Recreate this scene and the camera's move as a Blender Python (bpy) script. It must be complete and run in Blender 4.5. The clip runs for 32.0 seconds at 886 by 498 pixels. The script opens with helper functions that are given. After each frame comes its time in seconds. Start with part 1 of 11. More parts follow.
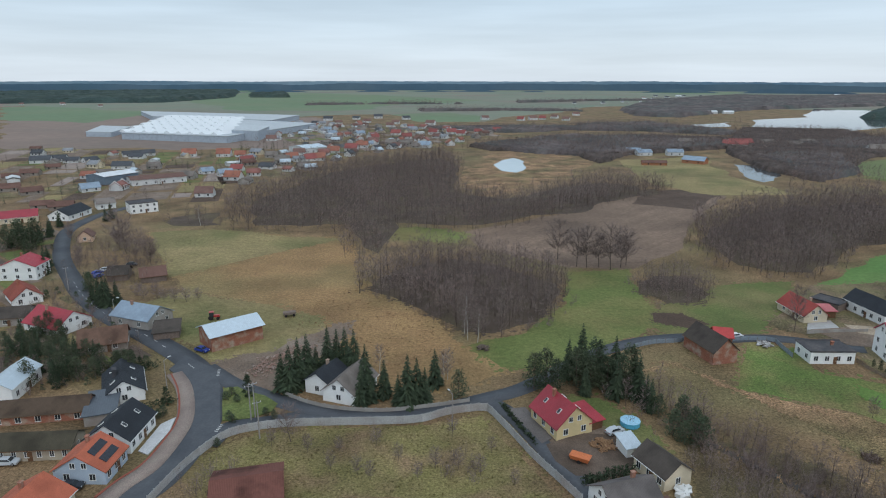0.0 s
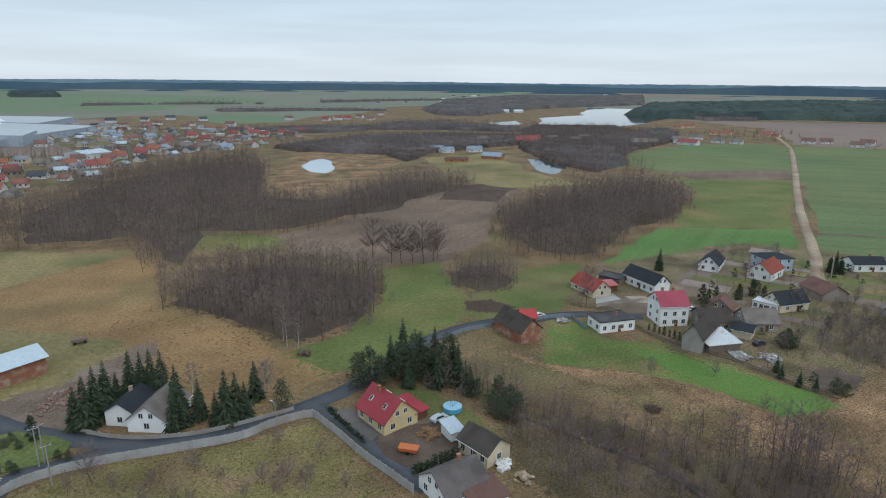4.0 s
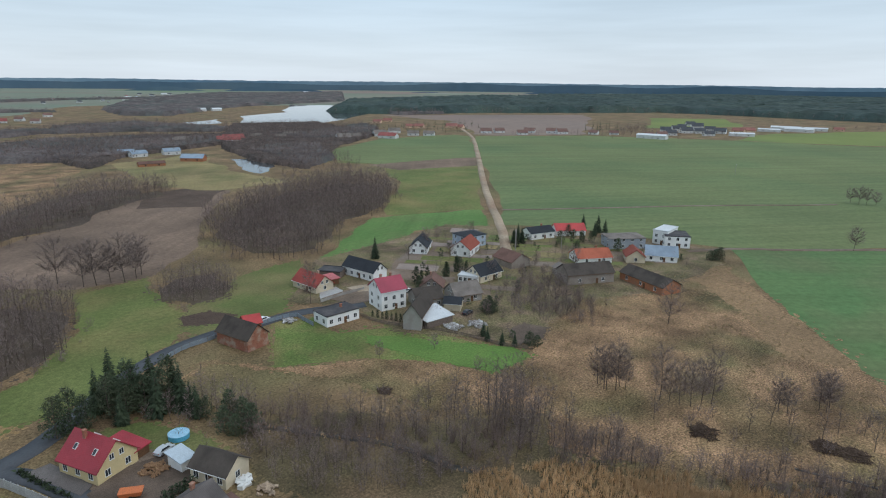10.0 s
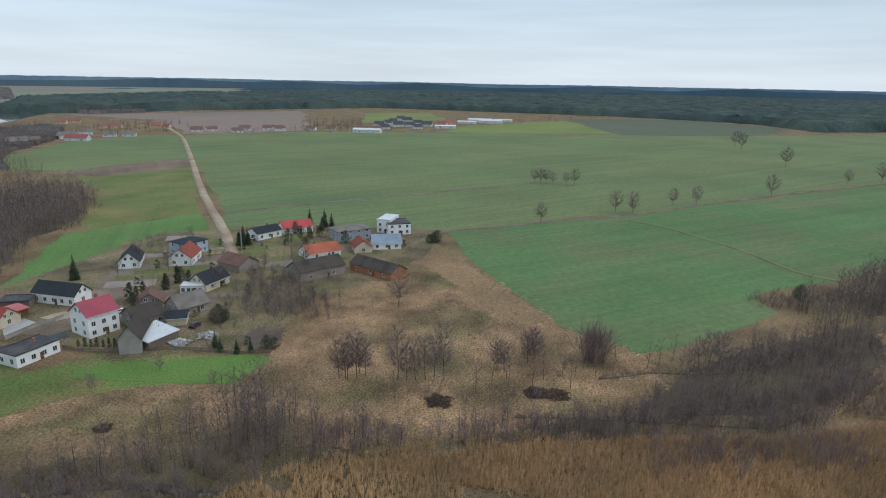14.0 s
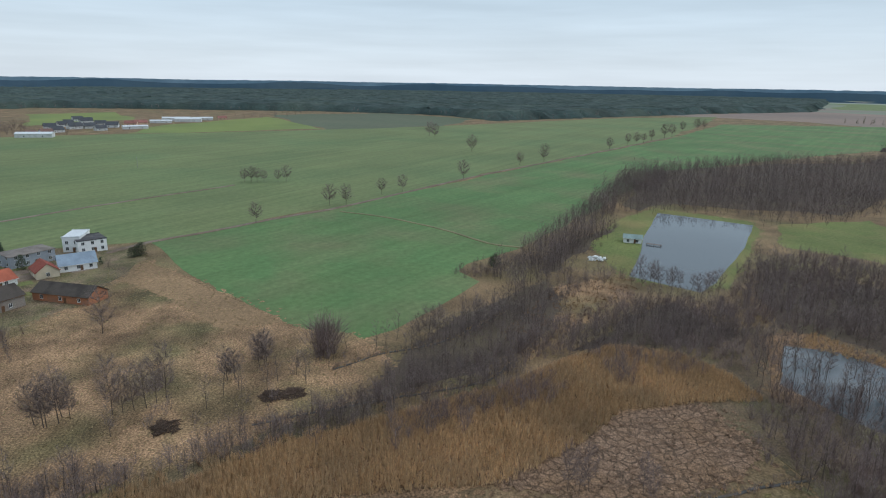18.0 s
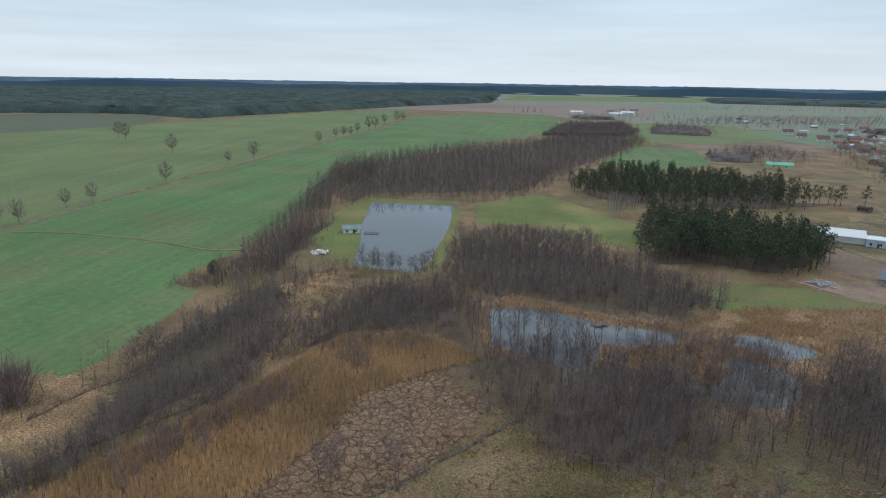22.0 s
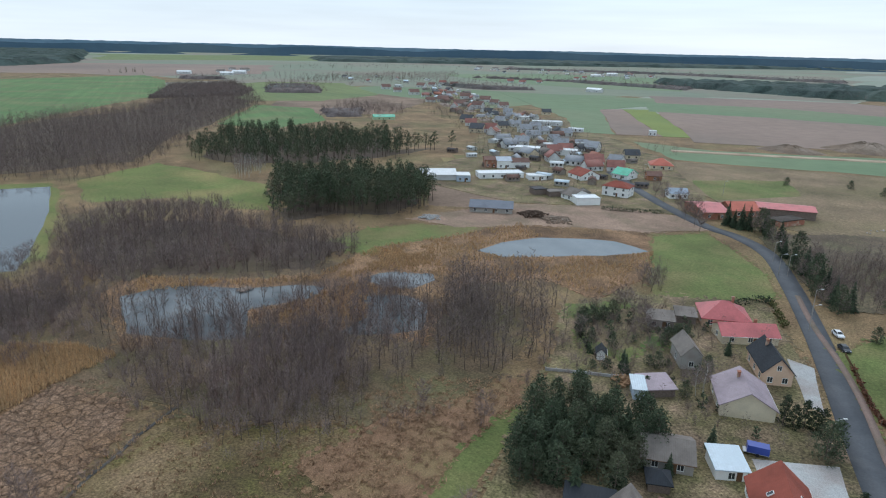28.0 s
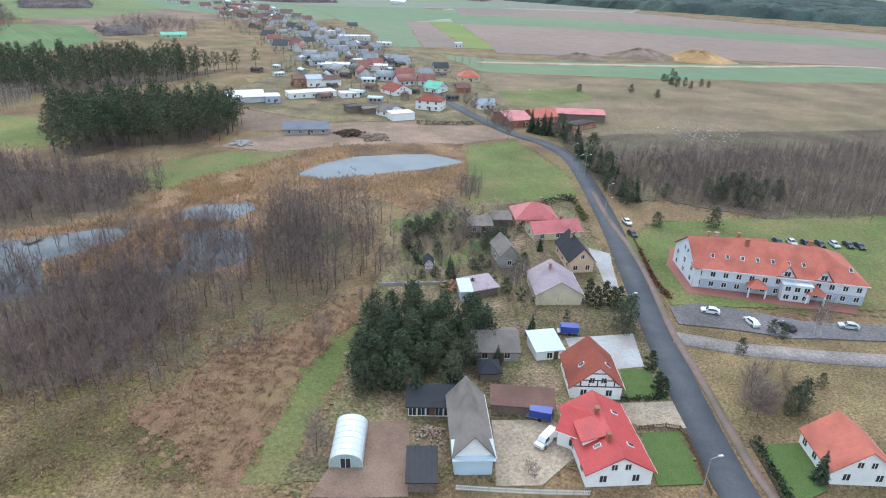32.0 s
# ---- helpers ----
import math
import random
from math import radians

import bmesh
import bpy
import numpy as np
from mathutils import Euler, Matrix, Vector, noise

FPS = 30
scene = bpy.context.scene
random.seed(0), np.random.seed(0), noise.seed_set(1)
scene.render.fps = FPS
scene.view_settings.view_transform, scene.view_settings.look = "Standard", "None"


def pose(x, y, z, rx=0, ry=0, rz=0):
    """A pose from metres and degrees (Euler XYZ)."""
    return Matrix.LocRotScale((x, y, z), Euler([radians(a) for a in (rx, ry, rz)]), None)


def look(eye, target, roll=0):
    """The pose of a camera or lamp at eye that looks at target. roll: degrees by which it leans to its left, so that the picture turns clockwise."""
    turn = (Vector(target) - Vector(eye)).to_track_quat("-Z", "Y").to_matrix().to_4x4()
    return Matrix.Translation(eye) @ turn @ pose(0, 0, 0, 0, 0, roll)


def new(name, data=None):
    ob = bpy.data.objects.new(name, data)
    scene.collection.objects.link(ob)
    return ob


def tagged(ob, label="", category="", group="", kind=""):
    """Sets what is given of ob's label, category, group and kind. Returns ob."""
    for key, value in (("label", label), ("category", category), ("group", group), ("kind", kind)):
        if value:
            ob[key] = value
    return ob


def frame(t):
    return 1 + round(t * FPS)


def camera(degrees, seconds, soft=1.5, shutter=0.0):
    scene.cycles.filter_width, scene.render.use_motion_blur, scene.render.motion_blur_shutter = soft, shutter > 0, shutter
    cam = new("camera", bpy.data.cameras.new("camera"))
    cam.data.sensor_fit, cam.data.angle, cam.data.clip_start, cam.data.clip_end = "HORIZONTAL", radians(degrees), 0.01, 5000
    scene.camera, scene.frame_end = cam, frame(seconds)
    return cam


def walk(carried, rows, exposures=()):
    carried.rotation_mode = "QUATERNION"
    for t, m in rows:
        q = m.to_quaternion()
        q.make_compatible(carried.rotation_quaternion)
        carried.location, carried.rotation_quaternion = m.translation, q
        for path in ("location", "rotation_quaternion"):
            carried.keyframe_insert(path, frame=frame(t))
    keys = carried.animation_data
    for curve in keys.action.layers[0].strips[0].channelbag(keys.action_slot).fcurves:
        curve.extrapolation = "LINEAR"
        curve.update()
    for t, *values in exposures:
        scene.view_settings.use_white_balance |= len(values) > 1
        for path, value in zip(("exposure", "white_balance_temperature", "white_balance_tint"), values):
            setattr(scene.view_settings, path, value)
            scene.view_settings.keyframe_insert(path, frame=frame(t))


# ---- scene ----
cam = camera(70.36, 32.0, soft=1.1)
ROWS = [
    (0.0, -0.33, -0.01, 75.00, 0.03, -15.09, 0.04),
    (0.5, -0.50, -0.13, 74.87, -2.09, -15.02, 0.17),
    (1.0, -0.61, -0.21, 74.76, -4.18, -14.97, 0.27),
    (1.5, -0.57, -0.19, 74.68, -6.23, -14.94, 0.34),
    (2.0, -0.48, -0.13, 74.64, -8.33, -14.92, 0.40),
    (2.5, -0.44, -0.09, 74.68, -10.52, -14.93, 0.44),
    (3.0, -0.44, -0.05, 74.75, -12.78, -14.95, 0.49),
    (3.5, -0.49, 0.03, 74.83, -15.07, -14.98, 0.54),
    (5.5, -0.40, -0.18, 75.40, -24.19, -15.08, 0.56),
    (6.0, -0.44, -0.02, 75.38, -26.45, -15.08, 0.63),
    (6.5, -0.43, 0.08, 75.33, -28.55, -15.07, 0.66),
    (7.0, -0.42, 0.19, 75.25, -30.51, -15.07, 0.66),
    (7.5, -0.43, 0.35, 75.13, -32.48, -15.06, 0.69),
    (8.0, -0.45, 0.49, 75.02, -34.55, -15.03, 0.74),
    (8.5, -0.44, 0.57, 74.97, -36.72, -15.02, 0.79),
    (9.0, -0.35, 0.59, 74.94, -38.95, -15.02, 0.82),
    (9.5, -0.12, 0.58, 74.88, -41.17, -15.01, 0.76),
    (10.0, 0.12, 0.55, 74.81, -43.44, -15.00, 0.68),
    (10.5, 0.27, 0.54, 74.77, -45.97, -14.98, 0.70),
    (11.0, 0.39, 0.53, 74.75, -48.92, -14.97, 0.78),
    (11.5, 0.52, 0.54, 74.76, -52.13, -14.97, 0.85),
    (12.0, 0.67, 0.52, 74.75, -55.37, -14.97, 0.90),
    (12.5, 0.81, 0.42, 74.69, -58.59, -14.96, 0.94),
    (13.0, 0.93, 0.31, 74.59, -61.81, -14.95, 0.97),
    (13.5, 1.03, 0.25, 74.50, -65.07, -14.95, 1.02),
    (14.0, 1.10, 0.26, 74.48, -68.43, -14.95, 1.09),
    (14.5, 1.14, 0.33, 74.59, -71.89, -14.97, 1.15),
    (16.5, 0.88, 0.05, 74.60, -85.22, -14.91, 1.10),
    (17.0, 0.60, -0.08, 74.59, -88.24, -14.89, 1.00),
    (17.5, 0.37, -0.19, 74.70, -91.27, -14.90, 0.95),
    (18.0, 0.22, -0.31, 74.83, -94.32, -14.91, 0.98),
    (18.5, 0.19, -0.46, 74.88, -97.39, -14.91, 1.04),
    (19.0, 0.28, -0.55, 74.87, -100.48, -14.92, 1.07),
    (19.5, 0.49, -0.48, 74.82, -103.67, -14.92, 1.12),
    (20.0, 0.65, -0.43, 74.75, -106.97, -14.91, 1.16),
    (20.5, 0.59, -0.53, 74.71, -110.26, -14.90, 1.17),
    (21.0, 0.40, -0.58, 74.76, -113.54, -14.92, 1.11),
    (21.5, 0.17, -0.34, 74.97, -116.83, -14.95, 0.97),
    (22.0, -0.03, -0.03, 75.21, -120.12, -14.97, 0.90),
    (22.5, -0.12, 0.13, 75.36, -123.39, -14.99, 0.91),
    (23.0, -0.10, 0.18, 75.44, -126.60, -15.01, 0.94),
    (23.5, 0.01, 0.17, 75.48, -129.76, -15.03, 1.00),
    (24.0, 0.09, 0.09, 75.45, -132.88, -15.05, 1.06),
    (24.5, 0.02, -0.06, 75.36, -135.96, -14.93, 1.10),
    (25.0, -0.04, -0.27, 75.29, -138.99, -14.62, 1.16),
    (25.5, 0.03, -0.51, 75.33, -141.95, -14.27, 1.25),
    (27.5, -0.03, -0.25, 75.15, -151.53, -17.66, 1.34),
    (28.0, -0.08, -0.35, 75.06, -153.70, -17.85, 1.38),
    (28.5, -0.09, -0.40, 74.89, -155.89, -18.43, 1.45),
    (29.0, -0.07, -0.37, 74.74, -158.12, -19.30, 1.54),
    (29.5, 0.01, -0.22, 74.69, -160.35, -20.21, 1.65),
    (30.0, 0.08, -0.04, 74.73, -162.55, -21.10, 1.71),
    (30.5, 0.11, 0.09, 74.81, -164.72, -22.01, 1.76),
    (31.0, 0.12, 0.17, 74.88, -166.86, -22.91, 1.83),
    (31.5, 0.18, 0.22, 74.86, -168.98, -23.76, 1.93),
    (32.0, 0.25, 0.24, 74.80, -171.05, -24.59, 2.04),
]
walk(cam, [(t, pose(x, y, z, 0, 0, yaw) @ pose(0, 0, 0, 90 + pitch) @ pose(0, 0, 0, 0, 0, roll)) for t, x, y, z, yaw, pitch, roll in ROWS],
     exposures=((0, 0.0, 6010, 10), (25.5, 0.06, 6000, 10), (27.5, 0.2, 5970, 10), (29, 0.38, 5940, 10), (30.5, 0.64, 5910, 11), (32, 0.9, 5870, 12)))

# ---- world and sun: a high, thin overcast ----
world = bpy.data.worlds.new("overcast_sky")
scene.world = world
world.use_nodes = True
wn, wl = world.node_tree.nodes, world.node_tree.links
wn.clear()
sky = wn.new("ShaderNodeTexSky")
sky.sky_type, sky.sun_disc = "NISHITA", False
sky.sun_elevation, sky.sun_rotation = radians(46), radians(200)
sky_bg = wn.new("ShaderNodeBackground")
sky_bg.inputs["Strength"].default_value = 0.09
wl.new(sky.outputs[0], sky_bg.inputs[0])
wco = wn.new("ShaderNodeTexCoord")
wsep = wn.new("ShaderNodeSeparateXYZ")
wl.new(wco.outputs["Generated"], wsep.inputs[0])
ramp = wn.new("ShaderNodeValToRGB")
ramp.color_ramp.elements[0].position, ramp.color_ramp.elements[0].color = 0.0, (0.77, 0.82, 0.84, 1)
ramp.color_ramp.elements[1].position, ramp.color_ramp.elements[1].color = 0.14, (0.60, 0.71, 0.77, 1)
top = ramp.color_ramp.elements.new(1.0)
top.color = (0.76, 0.86, 0.93, 1)
wl.new(wsep.outputs[2], ramp.inputs[0])
wmap = wn.new("ShaderNodeMapping")
wmap.inputs["Scale"].default_value = (2.0, 2.0, 26.0)
wl.new(wco.outputs["Generated"], wmap.inputs[0])
wnoise = wn.new("ShaderNodeTexNoise")
wnoise.inputs["Scale"].default_value, wnoise.inputs["Detail"].default_value = 1.6, 4
wl.new(wmap.outputs[0], wnoise.inputs[0])
wrange = wn.new("ShaderNodeMapRange")
wrange.inputs["From Min"].default_value, wrange.inputs["From Max"].default_value = 0.3, 0.7
wrange.inputs["To Min"].default_value, wrange.inputs["To Max"].default_value = 0.93, 1.08
wl.new(wnoise.outputs[0], wrange.inputs[0])
cloud = wn.new("ShaderNodeBackground")
wl.new(ramp.outputs[0], cloud.inputs[0])
wl.new(wrange.outputs[0], cloud.inputs[1])
wmix = wn.new("ShaderNodeMixShader")
wmix.inputs[0].default_value = 0.88
wl.new(sky_bg.outputs[0], wmix.inputs[1])
wl.new(cloud.outputs[0], wmix.inputs[2])
wout = wn.new("ShaderNodeOutputWorld")
wl.new(wmix.outputs[0], wout.inputs[0])
sun = new("sun", bpy.data.lights.new("sun", "SUN"))
sun.data.energy, sun.data.angle, sun.data.color = 0.92, radians(44), (1.0, 0.95, 0.88)
sun.matrix_world = look((60, -160, 178), (0, 0, 0))

# ---- materials ----
MATS = {}


def mat(name, a, b, size=3.0, rough=0.9, bump=0.0, fine=0.25, c=None, metal=0.0, big=None, tint=0.0, island=0.0, rows=None, crack=0.0):
    """Two colours mixed by noise of that size in metres, a third in large stains, fine grain, relief, a tint per object or piece, long drill rows along a heading, and a net of dark cracks."""
    if name in MATS:
        return MATS[name]
    a, b, c = [k and ((1.12 if k[0] >= k[1] else 1.02) * k[0], 1.02 * k[1], 1.0 * k[2] + max(0, 0.08 * (k[1] - k[2]))) if rough > 0.8 and max(k or (1,)) < 0.3 else k for k in (a, b, c)]
    m = bpy.data.materials.new(name)
    m.use_nodes = True
    n, l = m.node_tree.nodes, m.node_tree.links
    bs = n["Principled BSDF"]
    geo = n.new("ShaderNodeNewGeometry")
    tc = n.new("ShaderNodeTexCoord")

    def noise_of(metres, detail=4.0):
        t = n.new("ShaderNodeTexNoise")
        t.inputs["Scale"].default_value, t.inputs["Detail"].default_value = 1.0 / metres, detail
        l.new(geo.outputs["Position"], t.inputs["Vector"])
        return t

    def mixed(f, x, y, lo=0.36, hi=0.64):
        r = n.new("ShaderNodeMapRange")
        r.inputs["From Min"].default_value, r.inputs["From Max"].default_value = lo, hi
        l.new(f, r.inputs["Value"])
        k = n.new("ShaderNodeMix")
        k.data_type = "RGBA"
        l.new(r.outputs[0], k.inputs["Factor"])
        for sock, v in ((k.inputs[6], x), (k.inputs[7], y)):
            if isinstance(v, tuple):
                sock.default_value = (*v, 1)
            else:
                l.new(v, sock)
        return k.outputs[2]

    def times(x, f, lo, hi, a, b):
        q = n.new("ShaderNodeMapRange")
        for key, v in (("From Min", lo), ("From Max", hi), ("To Min", a), ("To Max", b)):
            q.inputs[key].default_value = v
        l.new(f, q.inputs["Value"])
        mu = n.new("ShaderNodeMath")
        mu.operation = "MULTIPLY"
        l.new(x, mu.inputs[0])
        l.new(q.outputs[0], mu.inputs[1])
        return mu.outputs[0]

    wide = rough > 0.84 and size > 2 and island == 0
    col = mixed(noise_of(size * (1.6 if wide else 1), 7.0 if wide else 4.0).outputs["Fac"], a, b, 0.3, 0.7)
    if c:
        col = mixed(noise_of(big or size * 7, 5.0).outputs["Fac"], col, c, 0.46, 0.68)
    g = noise_of(size * (0.22 if wide else 0.12), 7.0 if wide else 3.0)
    g.inputs["Roughness"].default_value = 0.72 if wide else 0.5
    h = n.new("ShaderNodeHueSaturation")
    r = n.new("ShaderNodeMapRange")
    r.inputs["To Min"].default_value, r.inputs["To Max"].default_value = 1 - fine * (1.35 if wide else 1), 1 + fine * (1.35 if wide else 1)
    r.inputs["From Min"].default_value, r.inputs["From Max"].default_value = 0.3, 0.7
    l.new(g.outputs["Fac"], r.inputs["Value"])
    val = r.outputs[0]
    for amount, node, sock in ((tint, "ShaderNodeObjectInfo", "Random"), (island, "ShaderNodeNewGeometry", "Random Per Island")):
        if amount:
            oi = n.new(node)
            q = n.new("ShaderNodeMapRange")
            q.inputs["To Min"].default_value, q.inputs["To Max"].default_value = 1 - amount, 1 + amount
            l.new(oi.outputs[sock], q.inputs["Value"])
            mu = n.new("ShaderNodeMath")
            mu.operation = "MULTIPLY"
            l.new(val, mu.inputs[0])
            l.new(q.outputs[0], mu.inputs[1])
            val = mu.outputs[0]
    if wide and 2 < size < 10:
        val = times(val, noise_of(0.42, 5.0).outputs["Fac"], 0.32, 0.68, 1 - 0.85 * fine, 1 + 0.85 * fine)
    if rough > 0.84 and size > 2:
        mott = noise_of(size * 5.5, 9.0)
        q = n.new("ShaderNodeMapRange")
        q.inputs["From Min"].default_value, q.inputs["From Max"].default_value = 0.35, 0.65
        q.inputs["To Min"].default_value, q.inputs["To Max"].default_value = 1 - 0.75 * fine, 1 + 0.55 * fine
        l.new(mott.outputs["Fac"], q.inputs["Value"])
        mu = n.new("ShaderNodeMath")
        mu.operation = "MULTIPLY"
        l.new(val, mu.inputs[0])
        l.new(q.outputs[0], mu.inputs[1])
        val = mu.outputs[0]
    if rows is not None:
        turn = n.new("ShaderNodeMapping")
        turn.inputs["Rotation"].default_value = (0, 0, radians(-rows))
        l.new(geo.outputs["Position"], turn.inputs[0])
        for along, across, amount in ((300, 9, 0.075), (120, 2.6, 0.05)):
            long = n.new("ShaderNodeMapping")
            long.inputs["Scale"].default_value = (1 / along, 1 / across, 1)
            l.new(turn.outputs[0], long.inputs[0])
            t = n.new("ShaderNodeTexNoise")
            t.inputs["Scale"].default_value, t.inputs["Detail"].default_value = 1.0, 3.0
            l.new(long.outputs[0], t.inputs["Vector"])
            val = times(val, t.outputs["Fac"], 0.35, 0.65, 1 - amount, 1 + amount)
    if crack:
        wob = n.new("ShaderNodeVectorMath")
        wob.operation = "MULTIPLY_ADD"
        wob.inputs[1].default_value = (crack * 0.9,) * 3
        l.new(noise_of(crack * 0.8, 3.0).outputs["Color"], wob.inputs[0])
        l.new(geo.outputs["Position"], wob.inputs[2])
        for cell, depth in ((crack, 0.55), (crack * 2.9, 0.5)):
            vo = n.new("ShaderNodeTexVoronoi")
            vo.feature = "DISTANCE_TO_EDGE"
            vo.inputs["Scale"].default_value = 1 / cell
            l.new(wob.outputs[0], vo.inputs["Vector"])
            val = times(val, vo.outputs["Distance"], 0.02, 0.13, depth, 1.08)
    l.new(val, h.inputs["Value"])
    l.new(col, h.inputs["Color"])
    l.new(h.outputs[0], bs.inputs["Base Color"])
    bs.inputs["Roughness"].default_value, bs.inputs["Metallic"].default_value = rough, metal
    bs.inputs["Specular IOR Level"].default_value = 0.25 if rough > 0.6 else 0.5
    if rough < 0.1:
        bs.inputs["IOR"].default_value = 1.33
    if bump:
        bp = n.new("ShaderNodeBump")
        bp.inputs["Strength"].default_value, bp.inputs["Distance"].default_value = 0.6, bump
        l.new(g.outputs["Fac"], bp.inputs["Height"])
        l.new(bp.outputs[0], bs.inputs["Normal"])
    MATS[name] = m
    return m


GROUND = mat("rough_meadow", (0.215, 0.152, 0.078), (0.15, 0.113, 0.056), 4, bump=0.25, c=(0.13, 0.118, 0.05), big=45, fine=0.42)
TAN = mat("dry_tussock_grass", (0.295, 0.20, 0.105), (0.19, 0.13, 0.066), 2.6, bump=0.4, c=(0.135, 0.12, 0.05), big=26, fine=0.55)
RUST = mat("rusty_dry_meadow", (0.30, 0.19, 0.085), (0.235, 0.155, 0.068), 5, bump=0.3, c=(0.20, 0.17, 0.07), big=60, fine=0.3)
STRAW = mat("straw_meadow", (0.255, 0.215, 0.095), (0.205, 0.185, 0.075), 8, bump=0.2, c=(0.12, 0.125, 0.04), big=50)
LAWN = mat("winter_lawn", (0.11, 0.14, 0.034), (0.135, 0.15, 0.042), 4, bump=0.1, c=(0.165, 0.155, 0.06), big=28)
MEADOW = mat("green_meadow", (0.125, 0.155, 0.036), (0.15, 0.165, 0.045), 7, bump=0.1, c=(0.19, 0.175, 0.06), big=45)
CROP = mat("young_winter_crop", (0.092, 0.168, 0.052), (0.11, 0.174, 0.055), 14, bump=0.05, c=(0.145, 0.162, 0.068), big=55, fine=0.16, rows=-40)
OLIVE = mat("sparse_olive_crop", (0.142, 0.175, 0.062), (0.155, 0.182, 0.068), 16, bump=0.05, c=(0.12, 0.168, 0.062), big=150, fine=0.14, rows=-33)
BRIGHT = mat("bright_crop", (0.19, 0.22, 0.05), (0.17, 0.21, 0.045), 15, c=(0.15, 0.19, 0.05), fine=0.1)
PLOUGH = mat("ploughed_soil", (0.165, 0.125, 0.088), (0.20, 0.152, 0.108), 9, bump=0.15, c=(0.125, 0.095, 0.068), big=60, rows=48)
DARKSOIL = mat("dark_garden_soil", (0.075, 0.055, 0.04), (0.095, 0.07, 0.05), 3, bump=0.25)
LITTER = mat("woodland_floor", (0.095, 0.076, 0.056), (0.062, 0.050, 0.038), 3, bump=0.3, c=(0.10, 0.085, 0.05), big=20)
SAND = mat("pale_sand", (0.42, 0.34, 0.25), (0.34, 0.26, 0.18), 4, bump=0.1, c=(0.28, 0.21, 0.14), big=25)
EARTH = mat("trodden_earth", (0.19, 0.15, 0.11), (0.14, 0.115, 0.085), 3, bump=0.15, c=(0.22, 0.19, 0.15), big=15)
REED = mat("reed_bed_litter", (0.23, 0.15, 0.08), (0.16, 0.105, 0.056), 3, bump=0.6, c=(0.17, 0.115, 0.055), big=25, fine=0.6)
CRACKED = mat("trampled_reed", (0.29, 0.205, 0.13), (0.19, 0.13, 0.08), 1.2, bump=0.6, c=(0.23, 0.15, 0.075), big=18, fine=0.5, crack=0.85)
ASPHALT = mat("asphalt", (0.075, 0.08, 0.09), (0.095, 0.10, 0.11), 4, 0.75, bump=0.01, fine=0.1, c=(0.06, 0.065, 0.075), big=14)
PAVING = mat("pinkish_concrete_paving", (0.30, 0.25, 0.21), (0.26, 0.22, 0.19), 1.5, 0.85, bump=0.01, c=(0.20, 0.17, 0.15))
CONCRETE = mat("pale_concrete", (0.42, 0.42, 0.42), (0.36, 0.36, 0.35), 1.2, 0.85, bump=0.01, c=(0.29, 0.285, 0.27), tint=0.06)
# the floor colour is darkened to hold the shade under the crowns
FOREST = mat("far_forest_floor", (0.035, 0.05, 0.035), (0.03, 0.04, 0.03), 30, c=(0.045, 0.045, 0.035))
# atmospheric haze is put into the blue of these two backdrop colours
HAZEWOODS = mat("distant_blue_forest", (0.075, 0.13, 0.19), (0.10, 0.155, 0.215), 300, 1.0, c=(0.13, 0.18, 0.225), big=900, fine=0.05)
HAZEHORIZON = mat("blue_distance", (0.20, 0.30, 0.385), (0.28, 0.37, 0.44), 500, 1.0, c=(0.15, 0.24, 0.325), big=1400, fine=0.1)
BARECROWNS = mat("far_bare_crowns", (0.125, 0.112, 0.108), (0.085, 0.08, 0.079), 9, 0.95, c=(0.078, 0.086, 0.08), big=90, fine=0.4)
# twig brown darkened: the brush roof's missing self-shade is in the colour
BRUSH = mat("close_bare_brush", (0.085, 0.073, 0.064), (0.058, 0.051, 0.046), 2.4, 0.95, c=(0.10, 0.082, 0.07), big=30, fine=0.5)
WATER = mat("still_water", (0.07, 0.08, 0.088), (0.08, 0.09, 0.097), 6, 0.05, bump=0.0, fine=0.05)
# pale base colour for the bright pond in the marsh
PALEWATER = mat("frozen_pond", (0.42, 0.50, 0.53), (0.46, 0.53, 0.55), 9, 0.15, fine=0.05)
BARK = mat("grey_brown_bark", (0.12, 0.10, 0.083), (0.08, 0.066, 0.055), 1, 0.95, c=(0.14, 0.12, 0.095), big=6, island=0.25)
TWIG = mat("bare_twigs", (0.21, 0.180, 0.165), (0.16, 0.138, 0.127), 6, 0.95, c=(0.20, 0.162, 0.15), big=40, island=0.25)
BIRCHBARK = mat("white_birch_bark", (0.55, 0.52, 0.47), (0.40, 0.38, 0.34), 0.5, 0.9)
NEEDLE = mat("spruce_needles", (0.032, 0.046, 0.025), (0.050, 0.066, 0.034), 2, 0.9, island=0.4)
PINE = mat("pine_needles", (0.082, 0.104, 0.056), (0.056, 0.076, 0.042), 4, 0.9, c=(0.10, 0.105, 0.06), big=14, island=0.35)
REEDSTALK = mat("reed_stalks", (0.60, 0.405, 0.225), (0.50, 0.335, 0.18), 7, 0.95, c=(0.46, 0.32, 0.185), big=16, island=0.2)
STRAWTUFT = mat("straw_tufts", (0.42, 0.32, 0.18), (0.33, 0.25, 0.135), 7, 0.95, c=(0.3, 0.26, 0.13), big=30, island=0.3)
# far needle green, lightened towards blue to paint in haze
HAZECROWNS = mat("far_pine_crowns", (0.046, 0.07, 0.064), (0.034, 0.053, 0.05), 14, 0.95, c=(0.055, 0.075, 0.06), big=160, fine=0.4)
